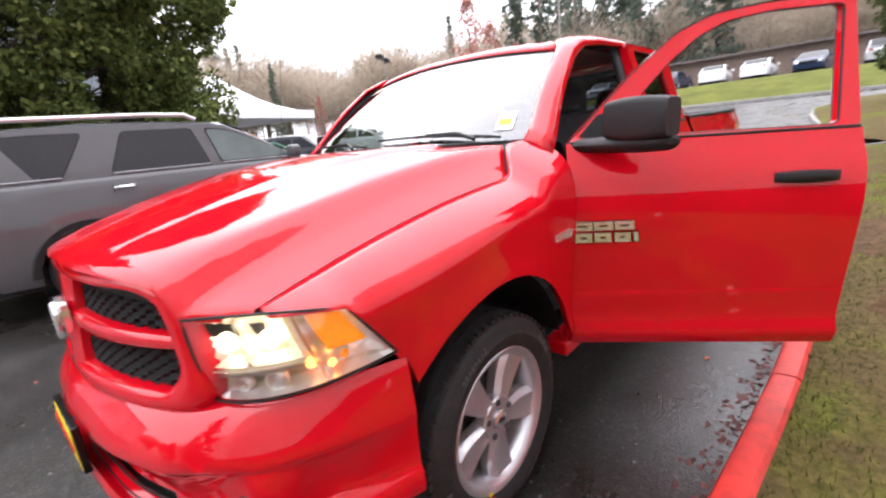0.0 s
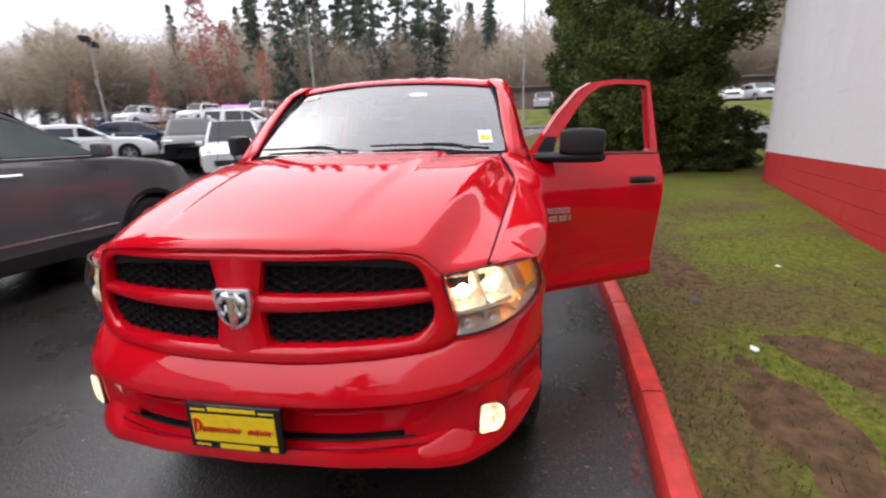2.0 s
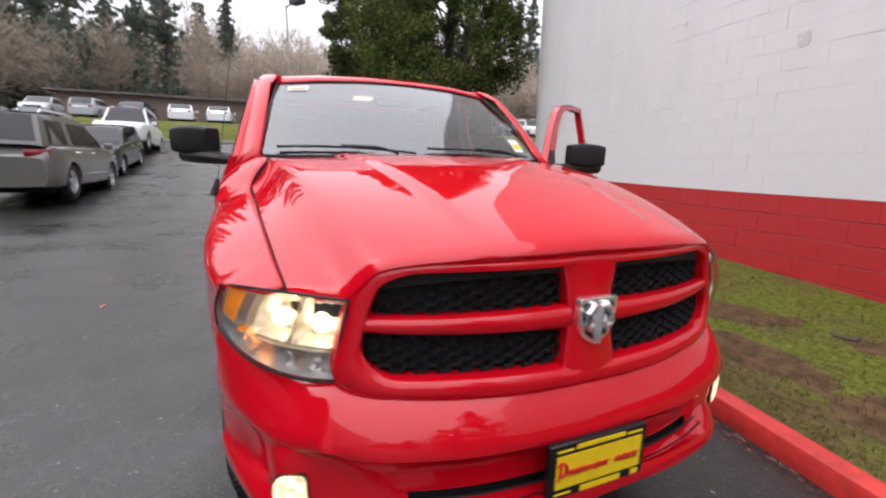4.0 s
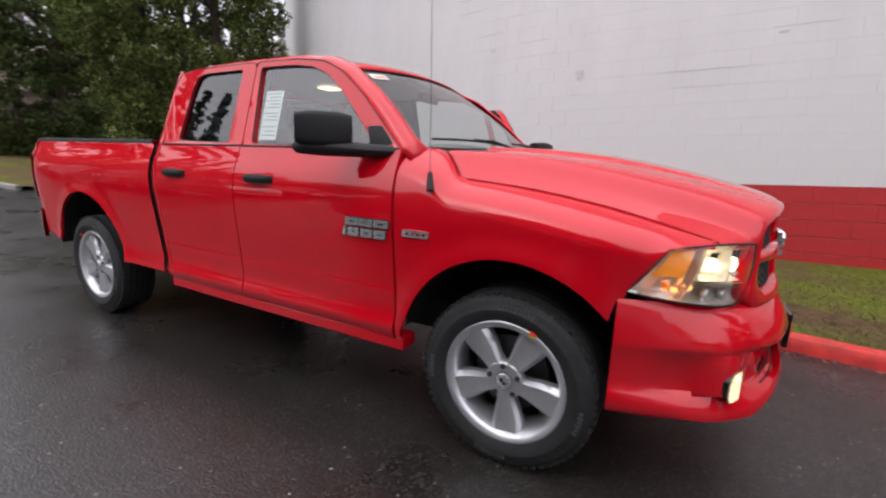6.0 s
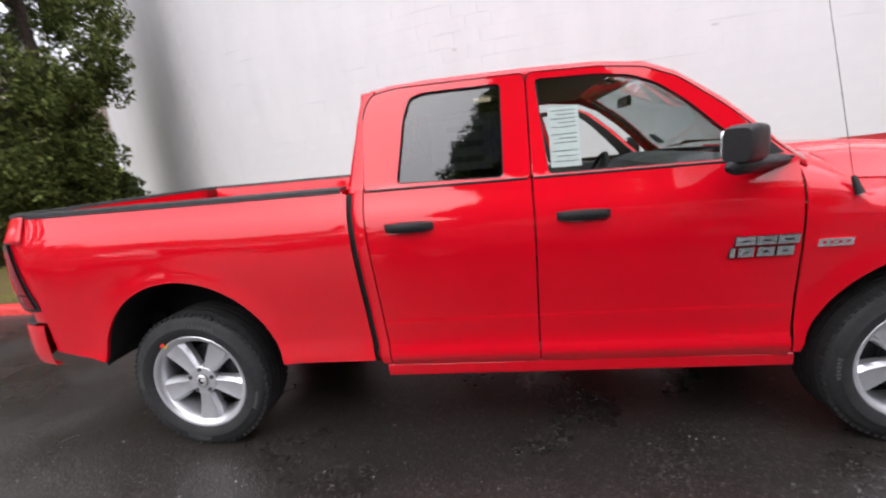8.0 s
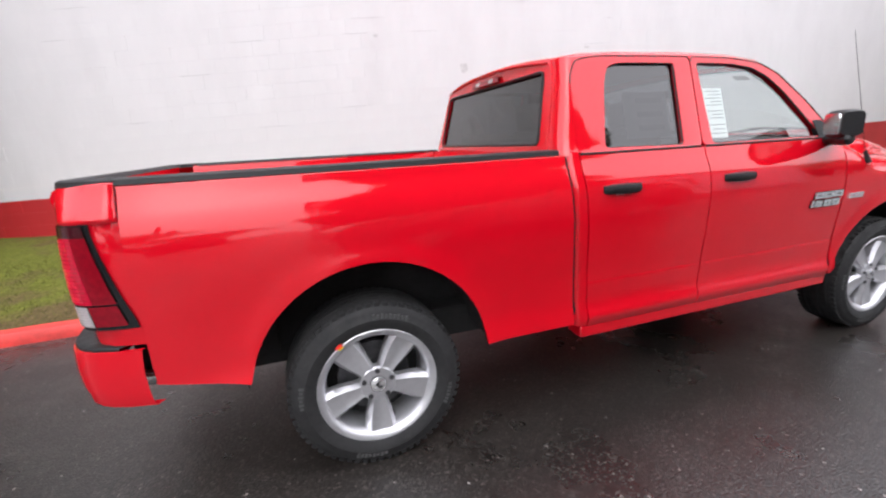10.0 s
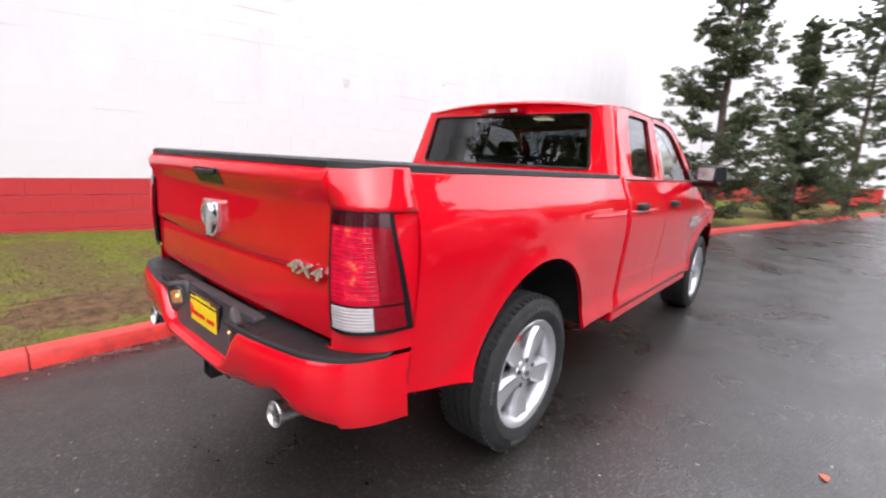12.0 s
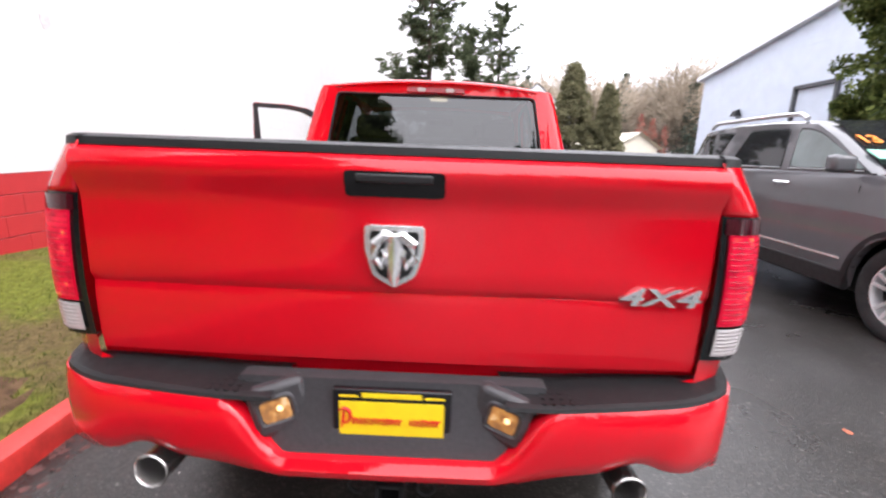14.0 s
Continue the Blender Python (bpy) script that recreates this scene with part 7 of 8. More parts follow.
for s in (-1, 1):
    bm = bm_new()
    rows = []
    for y in lin(0.30, 0.985, 22):
        x0 = rb_x(y)
        zt = max(0.762, rb_top(y)) if y > 0.40 else 0.762
        rows.append([(x0 + 0.012, y * s, zt + 0.004), (x0 + 0.016, y * s, zt + 0.014), (x0 + 0.03, y * s, zt + 0.018), (max(x0 + 0.06, -4.625), y * 0.99 * s, zt + 0.024), (max(x0 + 0.07, -4.60), y * 0.98 * s, zt + 0.02)])
    grid(bm, rows, (-4.6, 0.6 * s, 0.6))
    for k in range(22):
        y = 0.40 + 0.024 * k
        for j in range(4):
            x = rb_x(y) + 0.035 + 0.026 * j
            if x < -4.63:
                box(bm, (x, y * s, 0.7815), (0.016, 0.010, 0.006))
    part("step_pad", bm, M_BLACK, rb, "black ribbed step pad", smooth=False)
    # lamp in a rounded bezel on the slanting cheek of the recess
    c = Vector((-4.757, 0.298 * s, 0.722))
    turn = Matrix.Rotation(0.35 * s, 4, "Z") @ Matrix.Rotation(-0.22 * s, 4, "X")

    def CK(u, v, o):
        return c + (turn @ Vector((-o, u, v)))
    bm = bm_new()
    box(bm, tuple(c + Vector((0.03, 0, 0))), (0.05, 0.150, 0.145), turn)
    ck = part("plate_cheek", bm, M_GREYPLASTIC, rb, "dark grey lamp housing", bevel=0.016)
    bm = bm_new()
    ring = rounded([(-0.046, -0.038), (0.046, -0.038), (0.046, 0.038), (-0.046, 0.038)], 0.018, 4)
    tube(bm, [CK(u, v, -0.003) for u, v in ring], 0.007, 8, True)
    part("lamp_bezel", bm, M_GREYPLASTIC, ck, "rounded grey bezel")
    bm = bm_new()
    poly_plate(bm, [(u * 0.80, v * 0.80) for u, v in ring], [], lambda u, v: CK(u, v, -0.001), tuple(turn @ Vector((0.012, 0, 0))))
    part("plate_lamp", bm, M_PLATELAMP, ck, "warm lit number plate lamp", smooth=False)
    bm = bm_new()
    bmesh.ops.create_uvsphere(bm, u_segments=12, v_segments=8, radius=0.008, matrix=Matrix.Translation(CK(-0.010, 0.004, 0.000)))
    part("plate_bulb", bm, M_PLATEBULB, ck, "small glowing bulb")
bm = bm_new()
pts = rounded([(-0.42, 0.800), (0.42, 0.800), (0.40, 0.74), (0.30, 0.605), (-0.30, 0.605), (-0.40, 0.74)], 0.02, 3)
poly_plate(bm, pts, [], lambda y, z: Vector((-4.715 - 0.05 * max(0, (0.68 - z) / 0.08), y, z)), (0.05, 0, 0))
part("plate_recess", bm, M_GREYPLASTIC, rb, "dark grey plate recess")
number_board(rb, -4.735, -0.005, 0.705, 0.315, 0.165, -1, "rear_dealer_plate")
# hitch receiver
M_TIP = plain("sooty_chrome", (0.42, 0.40, 0.39), 0.25, 0.9, grain=0.3, scale=25)
bm = bm_new()
for dy, dz, sy, sz in ((-0.034, 0, 0.010, 0.075), (0.034, 0, 0.010, 0.075), (0, 0.034, 0.075, 0.010), (0, -0.034, 0.075, 0.010)):
    box(bm, (-4.64, dy, 0.455 + dz), (0.20, sy, sz))
box(bm, (-4.60, 0, 0.50), (0.06, 0.9, 0.06))
hitch = part("hitch_receiver", bm, M_BLACK, truck, "black square hitch receiver")
for sy in (-0.10, 0.10):
    bm = bm_new()
    tube(bm, [(-4.69, sy + 0.025 * math.cos(a), 0.455 + 0.025 * math.sin(a)) for a in lin(0, 6.28, 12, endpoint=False)], 0.006, 5, True)
    part("chain_loop", bm, M_BLACK, hitch)
for s in (-1, 1):
    bm = bm_new()
    c0, c1 = Vector((-4.35, 0.645 * s, 0.505)), Vector((-4.765, 0.65 * s, 0.525))
    mdir = (c1 - c0).to_track_quat("Z", "Y").to_matrix().to_4x4()
    mm = Matrix.Translation(c0) @ mdir
    L = (c1 - c0).length
    lathe(bm, [(0.038, 0), (0.044, 0.05), (0.044, L - 0.02), (0.047, L - 0.012), (0.049, L - 0.004), (0.046, L), (0.042, L - 0.006), (0.039, L - 0.05), (0.038, 0.1), (0.0001, 0.1)], mm, 28)
    bmesh.ops.recalc_face_normals(bm, faces=list(bm.faces))
    part("exhaust_tip", bm, M_TIP, truck, "round chrome exhaust tip")


# the cab's rear half and the bed's front edge stand a little further back, the roof a little lower
def settle(ob):
    if ob.type != "MESH" or (ob.parent is door_fr and ob.name.startswith("handle")):
        return
    for v in ob.data.vertices:
        x, z = v.co.x, v.co.z
        a = max(0.0, min(1.0, (-1.78 - x) / 0.36))
        b = max(0.0, min(1.0, (x + 3.02) / 0.36))
        c = max(0.0, min(1.0, (z - 0.45) / 0.85))
        v.co.x = x - (0.055 * c + 0.006) * a * a * (3 - 2 * a) * b * b * (3 - 2 * b)
        if z > 1.40 and x > -2.66:
            v.co.z = 1.40 + (z - 1.40) * 0.95


still_open = {door_fl} | set(door_fl.children_recursive)
for ob in truck.children_recursive:
    if ob not in still_open:
        settle(ob)


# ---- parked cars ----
# clear front glass drawn opaque; light through it is put into the colour
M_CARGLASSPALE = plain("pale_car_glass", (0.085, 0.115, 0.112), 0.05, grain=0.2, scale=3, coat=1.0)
STYLES = {
    # nose, bonnet, cowl x, roof front x, roof back x, tail base x: fractions of half length; heights in metres
    "suv": dict(L=5.0, W=2.0, H=1.84, nose=0.98, hood=1.12, belt=1.16, cowl=0.46, rf=0.10, rr=-0.84, tb=-0.955, deck=1.16, ax=(1.50, -1.36), r=0.39, sill=0.33,
                wins=((0.98, -0.055, 0.34, -0.055), (-0.09, -1.02, -0.09, -0.94), (-1.30, -2.17, -1.20, -1.98))),
    "tall_suv": dict(L=4.9, W=2.0, H=1.82, nose=1.06, hood=1.21, belt=1.29, cowl=0.43, rf=0.06, rr=-0.84, tb=-0.955, deck=1.28, ax=(1.50, -1.36), r=0.39, sill=0.33,
                     wins=((0.93, 0.04, 0.30, -0.05), (-0.10, -1.04, -0.21, -0.86), (-1.45, -2.17, -1.21, -2.0))),
    "van": dict(L=4.7, W=1.95, H=1.98, nose=1.02, hood=1.16, belt=1.16, cowl=0.40, rf=0.16, rr=-0.90, tb=-0.96, deck=1.16, ax=(1.42, -1.30), r=0.39, sill=0.36,
                wins=((0.80, -0.02, 0.42, -0.02), (-0.10, -1.00, -0.10, -1.00), (-1.10, -2.05, -1.10, -2.00))),
    "sedan": dict(L=4.8, W=1.86, H=1.45, nose=0.72, hood=0.92, belt=0.95, cowl=0.40, rf=0.05, rr=-0.50, tb=-0.74, deck=1.02, ax=(1.45, -1.35), r=0.33, sill=0.24,
                  wins=((0.78, -0.05, 0.22, -0.05), (-0.13, -1.05, -0.13, -0.95))),
    "hatch": dict(L=4.3, W=1.8, H=1.52, nose=0.74, hood=0.96, belt=0.98, cowl=0.44, rf=0.12, rr=-0.72, tb=-0.93, deck=1.0, ax=(1.30, -1.28), r=0.32, sill=0.25,
                  wins=((0.80, -0.05, 0.34, -0.05), (-0.13, -0.95, -0.13, -0.92), (-1.05, -1.62, -1.05, -1.45))),
}


def car(name, label, style, mat, m, category="car", fine=False, group=""):
    st = STYLES[style]
    L, W, H = st["L"], st["W"], st["H"]
    hl, hw = L / 2, W / 2
    t = thing(name, label, category, group)
    cowl, rf, rr, tb = st["cowl"] * hl, st["rf"] * hl, st["rr"] * hl, st["tb"] * hl
    belt = st["belt"]

    def plan(x):
        a = abs(x) / hl
        return hw * (1 - (0.24 if fine else 0.13) * max(0, (a - 0.62) / 0.38) ** 2.2)

    def top(x):
        return smooth_ip(x, [-hl, -hl * 0.97, tb, cowl, hl * 0.80, hl * 0.95, hl], [st["deck"] - 0.25, st["deck"] - 0.04, st["deck"], belt, st["hood"] - 0.02, st["nose"], st["nose"] - 0.14])

    ar = st["r"] + 0.055

    def low(x):
        z = st["sill"]
        for ax in st["ax"]:
            d = abs(x - ax)
            if d < ar:
                z = max(z, st["r"] + math.sqrt(ar * ar - d * d))
        return z

    xs = set(lin(-hl, hl, 25 if fine else 17))
    for ax in st["ax"]:
        for i in range(13):
            xs.add(ax - ar * math.cos(math.pi * i / 12))
    xs = sorted(xs)
    bm = bm_new()
    rows = []
    for x in xs:
        w, zt, zl = plan(x), top(x), low(x)
        side = [(w - 0.07, zl + 0.003)]
        for k in range(9):
            z = lerp(zl, zt - 0.06, k / 8)
            u = (z - st["sill"]) / (zt - st["sill"])
            side.append((w * (0.955 + 0.05 * math.sin(math.pi * min(1, max(0, u * 0.85 + 0.12)))) - (0.03 if z < st["sill"] + 0.04 else 0), z))
        side += [(w * 0.94, zt - 0.015), (w * 0.86, zt), (w * 0.5, zt + 0.018), (0.0, zt + 0.025)]
        row = [(x, -y, z) for y, z in side] + [(x, y, z) for y, z in reversed(side[:-1])]
        rows.append(row)
    vs = grid(bm, rows, (0, 0, 0.5))
    for r_, rev in ((vs[0], False), (vs[-1], True)):
        f = bm.faces.new(r_ if rev else r_[::-1])
    body = part("body", bm, mat, t, "", 40)
    # cabin: pillars and roof in one skin
    xs2 = [cowl, lerp(cowl, rf, 0.33), lerp(cowl, rf, 0.66), rf, lerp(rf, rr, 0.1), lerp(rf, rr, 0.3), lerp(rf, rr, 0.6), lerp(rf, rr, 0.9), rr, lerp(rr, tb, 0.35), lerp(rr, tb, 0.7), tb]

    def roof(x):
        return smooth_ip(x, [tb, lerp(rr, tb, 0.5), rr, lerp(rf, rr, 0.5), rf, lerp(cowl, rf, 0.5), cowl], [st["deck"], lerp(H - 0.06, st["deck"], 0.42), H - 0.055, H, H - 0.05, lerp(H - 0.05, belt, 0.48), belt])

    def cy(x, z):
        return plan(x) * 0.93 - (z - belt) * 0.26

    bm = bm_new()
    rows = []
    for x in xs2:
        zr = roof(x)
        sec = [(cy(x, belt) - 0.0, belt - 0.03)] + [(cy(x, lerp(belt, zr - 0.03, k / 4)), lerp(belt, zr - 0.03, k / 4)) for k in range(5)] + [(cy(x, zr) - 0.05, zr - 0.004), (cy(x, zr) * 0.6, zr + 0.012), (0, zr + 0.016)]
        rows.append([(x, -y, z) for y, z in sec] + [(x, y, z) for y, z in reversed(sec[:-1])])
    grid(bm, rows, (0, 0, belt))
    cabin = part("cabin", bm, mat, t, "", 45)
    # side windows
    for x0, x1, u0, u1 in st["wins"]:
        for s in (-1, 1):
            bm = bm_new()
            zt = lambda x: min(H - (0.12 if fine else 0.15), roof(x) - 0.09)
            pts = [(x0, belt + 0.03), (lerp(x0, u0, 0.5), lerp(belt + 0.03, zt(u0), 0.5)), (u0, zt(u0)), (lerp(u0, u1, 0.5), zt(lerp(u0, u1, 0.5))), (u1, zt(u1)), (x1, belt + 0.03)]
            poly_plate(bm, rounded(pts, 0.05, 3), [], lambda x, z: Vector((x, (cy(x, z) + 0.006) * s, z)), (0, -0.004 * s, 0))
            pane = part("side_window", bm, M_CARGLASS if not (fine and x0 > 0) else M_CARGLASSPALE, cabin, "dark side window" if not (fine and x0 > 0) else "pale side window with light through it in its colour", smooth=False)
            if fine:
                mx, mz = sum(p[0] for p in pts) / 6, sum(p[1] for p in pts) / 6
                bm = bm_new()
                poly_plate(bm, rounded([(mx + (x - mx) * 1.045, mz + (z - mz) * 1.11) for x, z in pts], 0.05, 3), [], lambda x, z: Vector((x, (cy(x, z) + 0.003) * s, z)), (0, -0.004 * s, 0))
                part("window_frame", bm, M_GLOSSBLACK, pane, "black window surround", smooth=False)
                bm = bm_new()
                tube(bm, [(x, (cy(x, belt) + 0.006) * s, belt + 0.012) for x in lin(x1, x0, 5)], 0.008, 6)
                part("belt_trim", bm, M_ALLOYDARK, pane, "thin grey belt trim")
    for x0, x1, z0, z1, nm in ((cowl - 0.06, rf + 0.04, belt + 0.02, H - 0.08, "windscreen"), (tb + 0.03, rr - 0.03, st["deck"] + 0.05, H - 0.10, "rear_window")):
        bm = bm_new()
        rows = []
        for k in lin(0, 1, 6):
            x = lerp(x0, x1, k)
            z = roof(x)
            rows.append([(x + (0.006 if nm == "windscreen" else -0.006), y * (cy(x, z) - 0.06), z + 0.016 * (1 - y * y) + 0.010) for y in lin(-0.96, 0.96, 7)])
        grid(bm, rows, (0, 0, belt - 0.5))
        part(nm, bm, M_CARGLASS, cabin, "dark " + nm.replace("_", " "))
    # wheels
    for ax in st["ax"]:
        for s in (-1, 1):
            w = new("wheel")
            w.parent = t
            R = st["r"]
            mm = Matrix.Translation((ax, 0, R)) @ Matrix.Rotation(-s * math.pi / 2, 4, "X")
            yo = hw - 0.035
            bm = bm_new()
            lathe(bm, [(R * 0.66, yo - 0.22), (R * 0.9, yo - 0.22), (R, yo - 0.19), (R, yo - 0.03), (R * 0.93, yo - 0.004), (R * 0.8, yo + 0.004), (R * 0.68, yo - 0.012), (R * 0.66, yo - 0.03)], mm, 32 if fine else 20)
            bmesh.ops.recalc_face_normals(bm, faces=list(bm.faces))
            part("tyre", bm, M_RUBBER, w)
            bm = bm_new()
            lathe(bm, [(R * 0.66, yo - 0.02), (R * 0.63, yo - 0.02), (R * 0.60, yo - 0.05), (R * 0.58, yo - 0.12), (0.001, yo - 0.12)], mm, 28)
            for k in range(5):
                for dd in ((-0.19, 0.19) if fine else (0.0,)):
                    a = 2 * math.pi * k / 5 + dd + 0.3
                    v = box(bm, (0, 0, 0), (R * 0.62, 0.026 if fine else 0.07, 0.02))
                    for q in v:
                        q.co = mm @ Matrix.Rotation(a, 4, "Z") @ Matrix.Translation((R * 0.31, 0, yo - 0.032)) @ q.co
            cyl(bm, mm @ Vector((0, 0, yo - 0.06)), mm @ Vector((0, 0, yo - 0.012)), 0.055, 0.045, 14)
            part("rim", bm, M_SUVRIM if fine else M_ALLOY, w, "", 30)
            bm = bm_new()
            lathe(bm, [(0.001, yo - 0.11), (R * 0.57, yo - 0.11)], mm, 20)
            part("hub_shadow", bm, M_DARK, w)
    bm = bm_new()
    box(bm, (0, 0, st["sill"] + 0.06), (L * 0.9, W * 0.86, 0.22))
    for ax in st["ax"]:
        box(bm, (ax, 0, st["r"] + 0.12), (ar * 2, W * 0.72, ar * 1.5))
    part("underbody", bm, M_DARK, t)
    # lamps, plates of trim
    for s in (-1, 1):
        for x, z, mt, nm, dx in ((hl * 0.935, st["nose"] - 0.06, M_REFLECT, "headlamp", 1), (-hl * 0.955, st["deck"] - 0.16, M_TAIL, "tail_lamp", -1)):
            bm = bm_new()
            rows = []
            for k in lin(0, 1, 6):
                y = plan(x) * (0.62 + 0.37 * k)
                rows.append([(x + dx * lerp(0.10, -0.12, k ** 2), y * s + 0.02 * s * k, z + dz) for dz in (-0.08, 0.0, 0.07)])
            grid(bm, rows, (0, 0, z))
            part(nm, bm, mt, t, "", thick=0.03)
        if fine or style in ("suv", "tall_suv", "van", "sedan"):
            bm = bm_new()
            bmesh.ops.create_cube(bm, size=1.0, matrix=Matrix.Translation((cowl - 0.18, (hw + 0.09) * s, belt + 0.07)) @ Matrix.Diagonal((0.12, 0.20, 0.15, 1)))
            part("door_mirror", bm, mat, t, bevel=0.035)
    bm = bm_new()
    box(bm, (hl - 0.03, 0, 0.62), (0.06, W * 0.55, 0.22))
    part("grille", bm, M_GLOSSBLACK, t, bevel=0.02)
    for s in (-1, 1):
        for hx in ((0.05, -0.98) if len(st["wins"]) > 1 else (0.0,)):
            bm = bm_new()
            yy = plan(hx) * 0.985
            tube(bm, [(hx - 0.09, (yy - 0.005) * s, belt - 0.13), (hx - 0.06, (yy + 0.035) * s, belt - 0.13), (hx + 0.06, (yy + 0.035) * s, belt - 0.13), (hx + 0.09, (yy - 0.005) * s, belt - 0.13)], 0.016, 6)
            part("door_handle", bm, M_CHROME, t, "chrome door handle")
        for gx in (0.98, -0.05, -1.08):
            bm = bm_new()
            rows = [[(gx + dx, (plan(gx) * 1.004 - 0.01 + 0.0) * s * k, z) for dx in (-0.004, 0.004)] for z, k in ((st["sill"] + 0.08, 0.985), (lerp(st["sill"], belt, 0.5), 1.0), (belt - 0.10, 0.985))]
            grid(bm, rows, (0, 0, 0.7))
            if fine:
                part("door_gap", bm, M_DARK, t)
            else:
                bm.free()
    if style in ("suv", "tall_suv", "van"):
        for s in (-1, 1):
            bm = bm_new()
            yy = hw * 0.93 - (H - belt) * 0.26 - 0.05
            tube(bm, [(rf - 0.25, yy * s, H - 0.01), (rf - 0.36, yy * s, H + 0.045), (0.0 - 0.6, yy * s, H + 0.055), (rr + 0.25, yy * s, H + 0.04), (rr + 0.12, yy * s, H - 0.02)], 0.026, 8)
            part("roof_rail", bm, M_ALLOY, t, "silver roof rail")
            bm = bm_new()
            yy = plan(0) * 1.0
            box(bm, (0.14, (yy - 0.004) * s, 0.56), (1.65, 0.018, 0.020))
            part("side_strip", bm, M_CHROME, t, "thin chrome strip")
    t.matrix_world = m
    return t


M_SUVRIM = plain("bright_alloy", (0.78, 0.78, 0.79), 0.3, 0.6, grain=0.04)
M_SUVGREY = paint("grey_metallic_suv_paint", (0.095, 0.095, 0.101), 0.3)
suv = car("grey_suv", "dark grey estate four-by-four with roof rails and alloy wheels", "tall_suv", M_SUVGREY, pose(-1.06, -4.56, 0.10, 0, 0.5, 178), "SUV", True)
# wheel-arch cladding, year sticker and green band on its windscreen
for s in (-1, 1):
    for ax in STYLES["suv"]["ax"]:
        bm = bm_new()
        rows = [[(ax + rr_ * math.cos(a), (1.0 + dy) * s, 0.39 + rr_ * math.sin(a)) for rr_, dy in ((0.445, -0.05), (0.447, 0.004), (0.50, 0.006), (0.515, -0.012))] for a in lin(0.05, math.pi - 0.05, 22)]
        grid(bm, rows, (ax, 0, 0.5))
        part("arch_cladding", bm, M_BLACK, suv, "black wheel arch cladding")
    bm = bm_new()
    box(bm, (0.05, 0.965 * s, 0.38), (2.0, 0.06, 0.17))
    part("sill_cladding", bm, M_BLACK, suv, "black sill cladding", bevel=0.02)
bm = bm_new()
box(bm, (0.84, -0.42, 1.448), (0.012, 0.80, 0.16), Matrix.Rotation(radians(-63.5), 4, "Y"))
part("windscreen_band", bm, plain("pale_green_film", (0.35, 0.75, 0.55), 0.4), suv, "pale green film on the windscreen")
fc = bpy.data.curves.new("year_sticker", "FONT")
fc.body, fc.size, fc.extrude, fc.align_x, fc.align_y, fc.offset = "13", 0.21, 0.003, "CENTER", "CENTER", 0.006
tmp = new("year_sticker", fc)
bpy.context.view_layer.update()
me = bpy.data.meshes.new_from_object(tmp.evaluated_get(bpy.context.evaluated_depsgraph_get()))
bpy.data.objects.remove(tmp)
me.materials.clear()
me.materials.append(M_ORANGE)
ob = new("year_sticker", me)
ob.parent = suv
ob.matrix_local = Matrix.Translation((0.58, -0.66, 1.585)) @ Matrix.Rotation(radians(90), 4, "Z") @ Matrix.Rotation(radians(27), 4, "X")
tagged(ob, "orange windscreen numerals")


M_TAN = paint("dark_champagne_paint", (0.16, 0.15, 0.14), 0.4)
car("suv", "dark grey-brown SUV with roof rails parked on the sloping drive", "suv", M_TAN, pose(-11.9, -5.65, gz(-11.9), 0, 1.5, 180), "SUV")
car("hatchback", "black hatchback parked on the drive", "hatch", M_DARKPAINT, pose(-17.4, -5.85, gz(-17.4), 0, 4.0, 0), "car")
car("van", "white boxy four-by-four parked on the drive", "van", M_WHITEPAINT, pose(-23.2, -6.2, gz(-23.2), 0, -4.5, 0), "car")
car("sedan", "white sedan in the far row", "sedan", M_WHITEPAINT, pose(-12.8, -15.6, gz(-12.8, -15.6), 0, 0, 128), "car")
car("sedan", "dark blue-black sedan in the far row", "sedan", M_BLUEPAINT, pose(-15.6, -15.6, gz(-15.6, -15.6), 0, 0, 122), "car")
car("suv", "black SUV in the far row", "suv", M_DARKPAINT, pose(-14.6, -12.3, gz(-14.6, -12.3), 0, 0, 35), "SUV")
car("van", "white boxy truck nosed towards the drive", "van", M_WHITEPAINT, pose(-12.6, -9.1, gz(-12.6, -9.1), 0, 0, 30), "car")
car("hatchback", "dark hatchback beyond the grey SUV", "hatch", M_GREYPAINT, pose(-8.6, -14.2, gz(-8.6, -14.2), 0, 0, 125), "car")
car("suv", "white SUV at the top of the drive", "suv", M_WHITEPAINT, pose(-22.5, -14.8, gz(-22.5, -14.8), 0, 0, 110), "SUV")
car("suv", "white car far down the drive", "suv", M_WHITEPAINT, pose(29.5, -12.3, gz(29.5), 0, 0, 112), "car")
base_cars = [car("far_car", f"{c} car on the upper car park", s_, m_, pose(-41.0, 18.0 + 3 * k, gz(-41)), "car", False, "cars on the upper car park")
             for k, (c, s_, m_) in enumerate((("white", "sedan", M_WHITEPAINT), ("silver", "hatch", M_SILVER), ("dark blue", "sedan", M_BLUEPAINT), ("white", "van", M_WHITEPAINT)))]
r_ = np.random.default_rng(5)
for row_x in (-41.5, -50.0):
    for k in range(15):
        y = 8.0 - 3.1 * k + r_.uniform(-0.3, 0.3)
        if r_.uniform() < 0.12:
            continue
        x = row_x + 0.13 * max(0.0, -y - 15)
        copy_thing(base_cars[int(r_.integers(0, 4))], pose(x, y - 5, gz(x), 0, 0, float(r_.choice([0, 180])) + r_.uniform(-4, 4)))


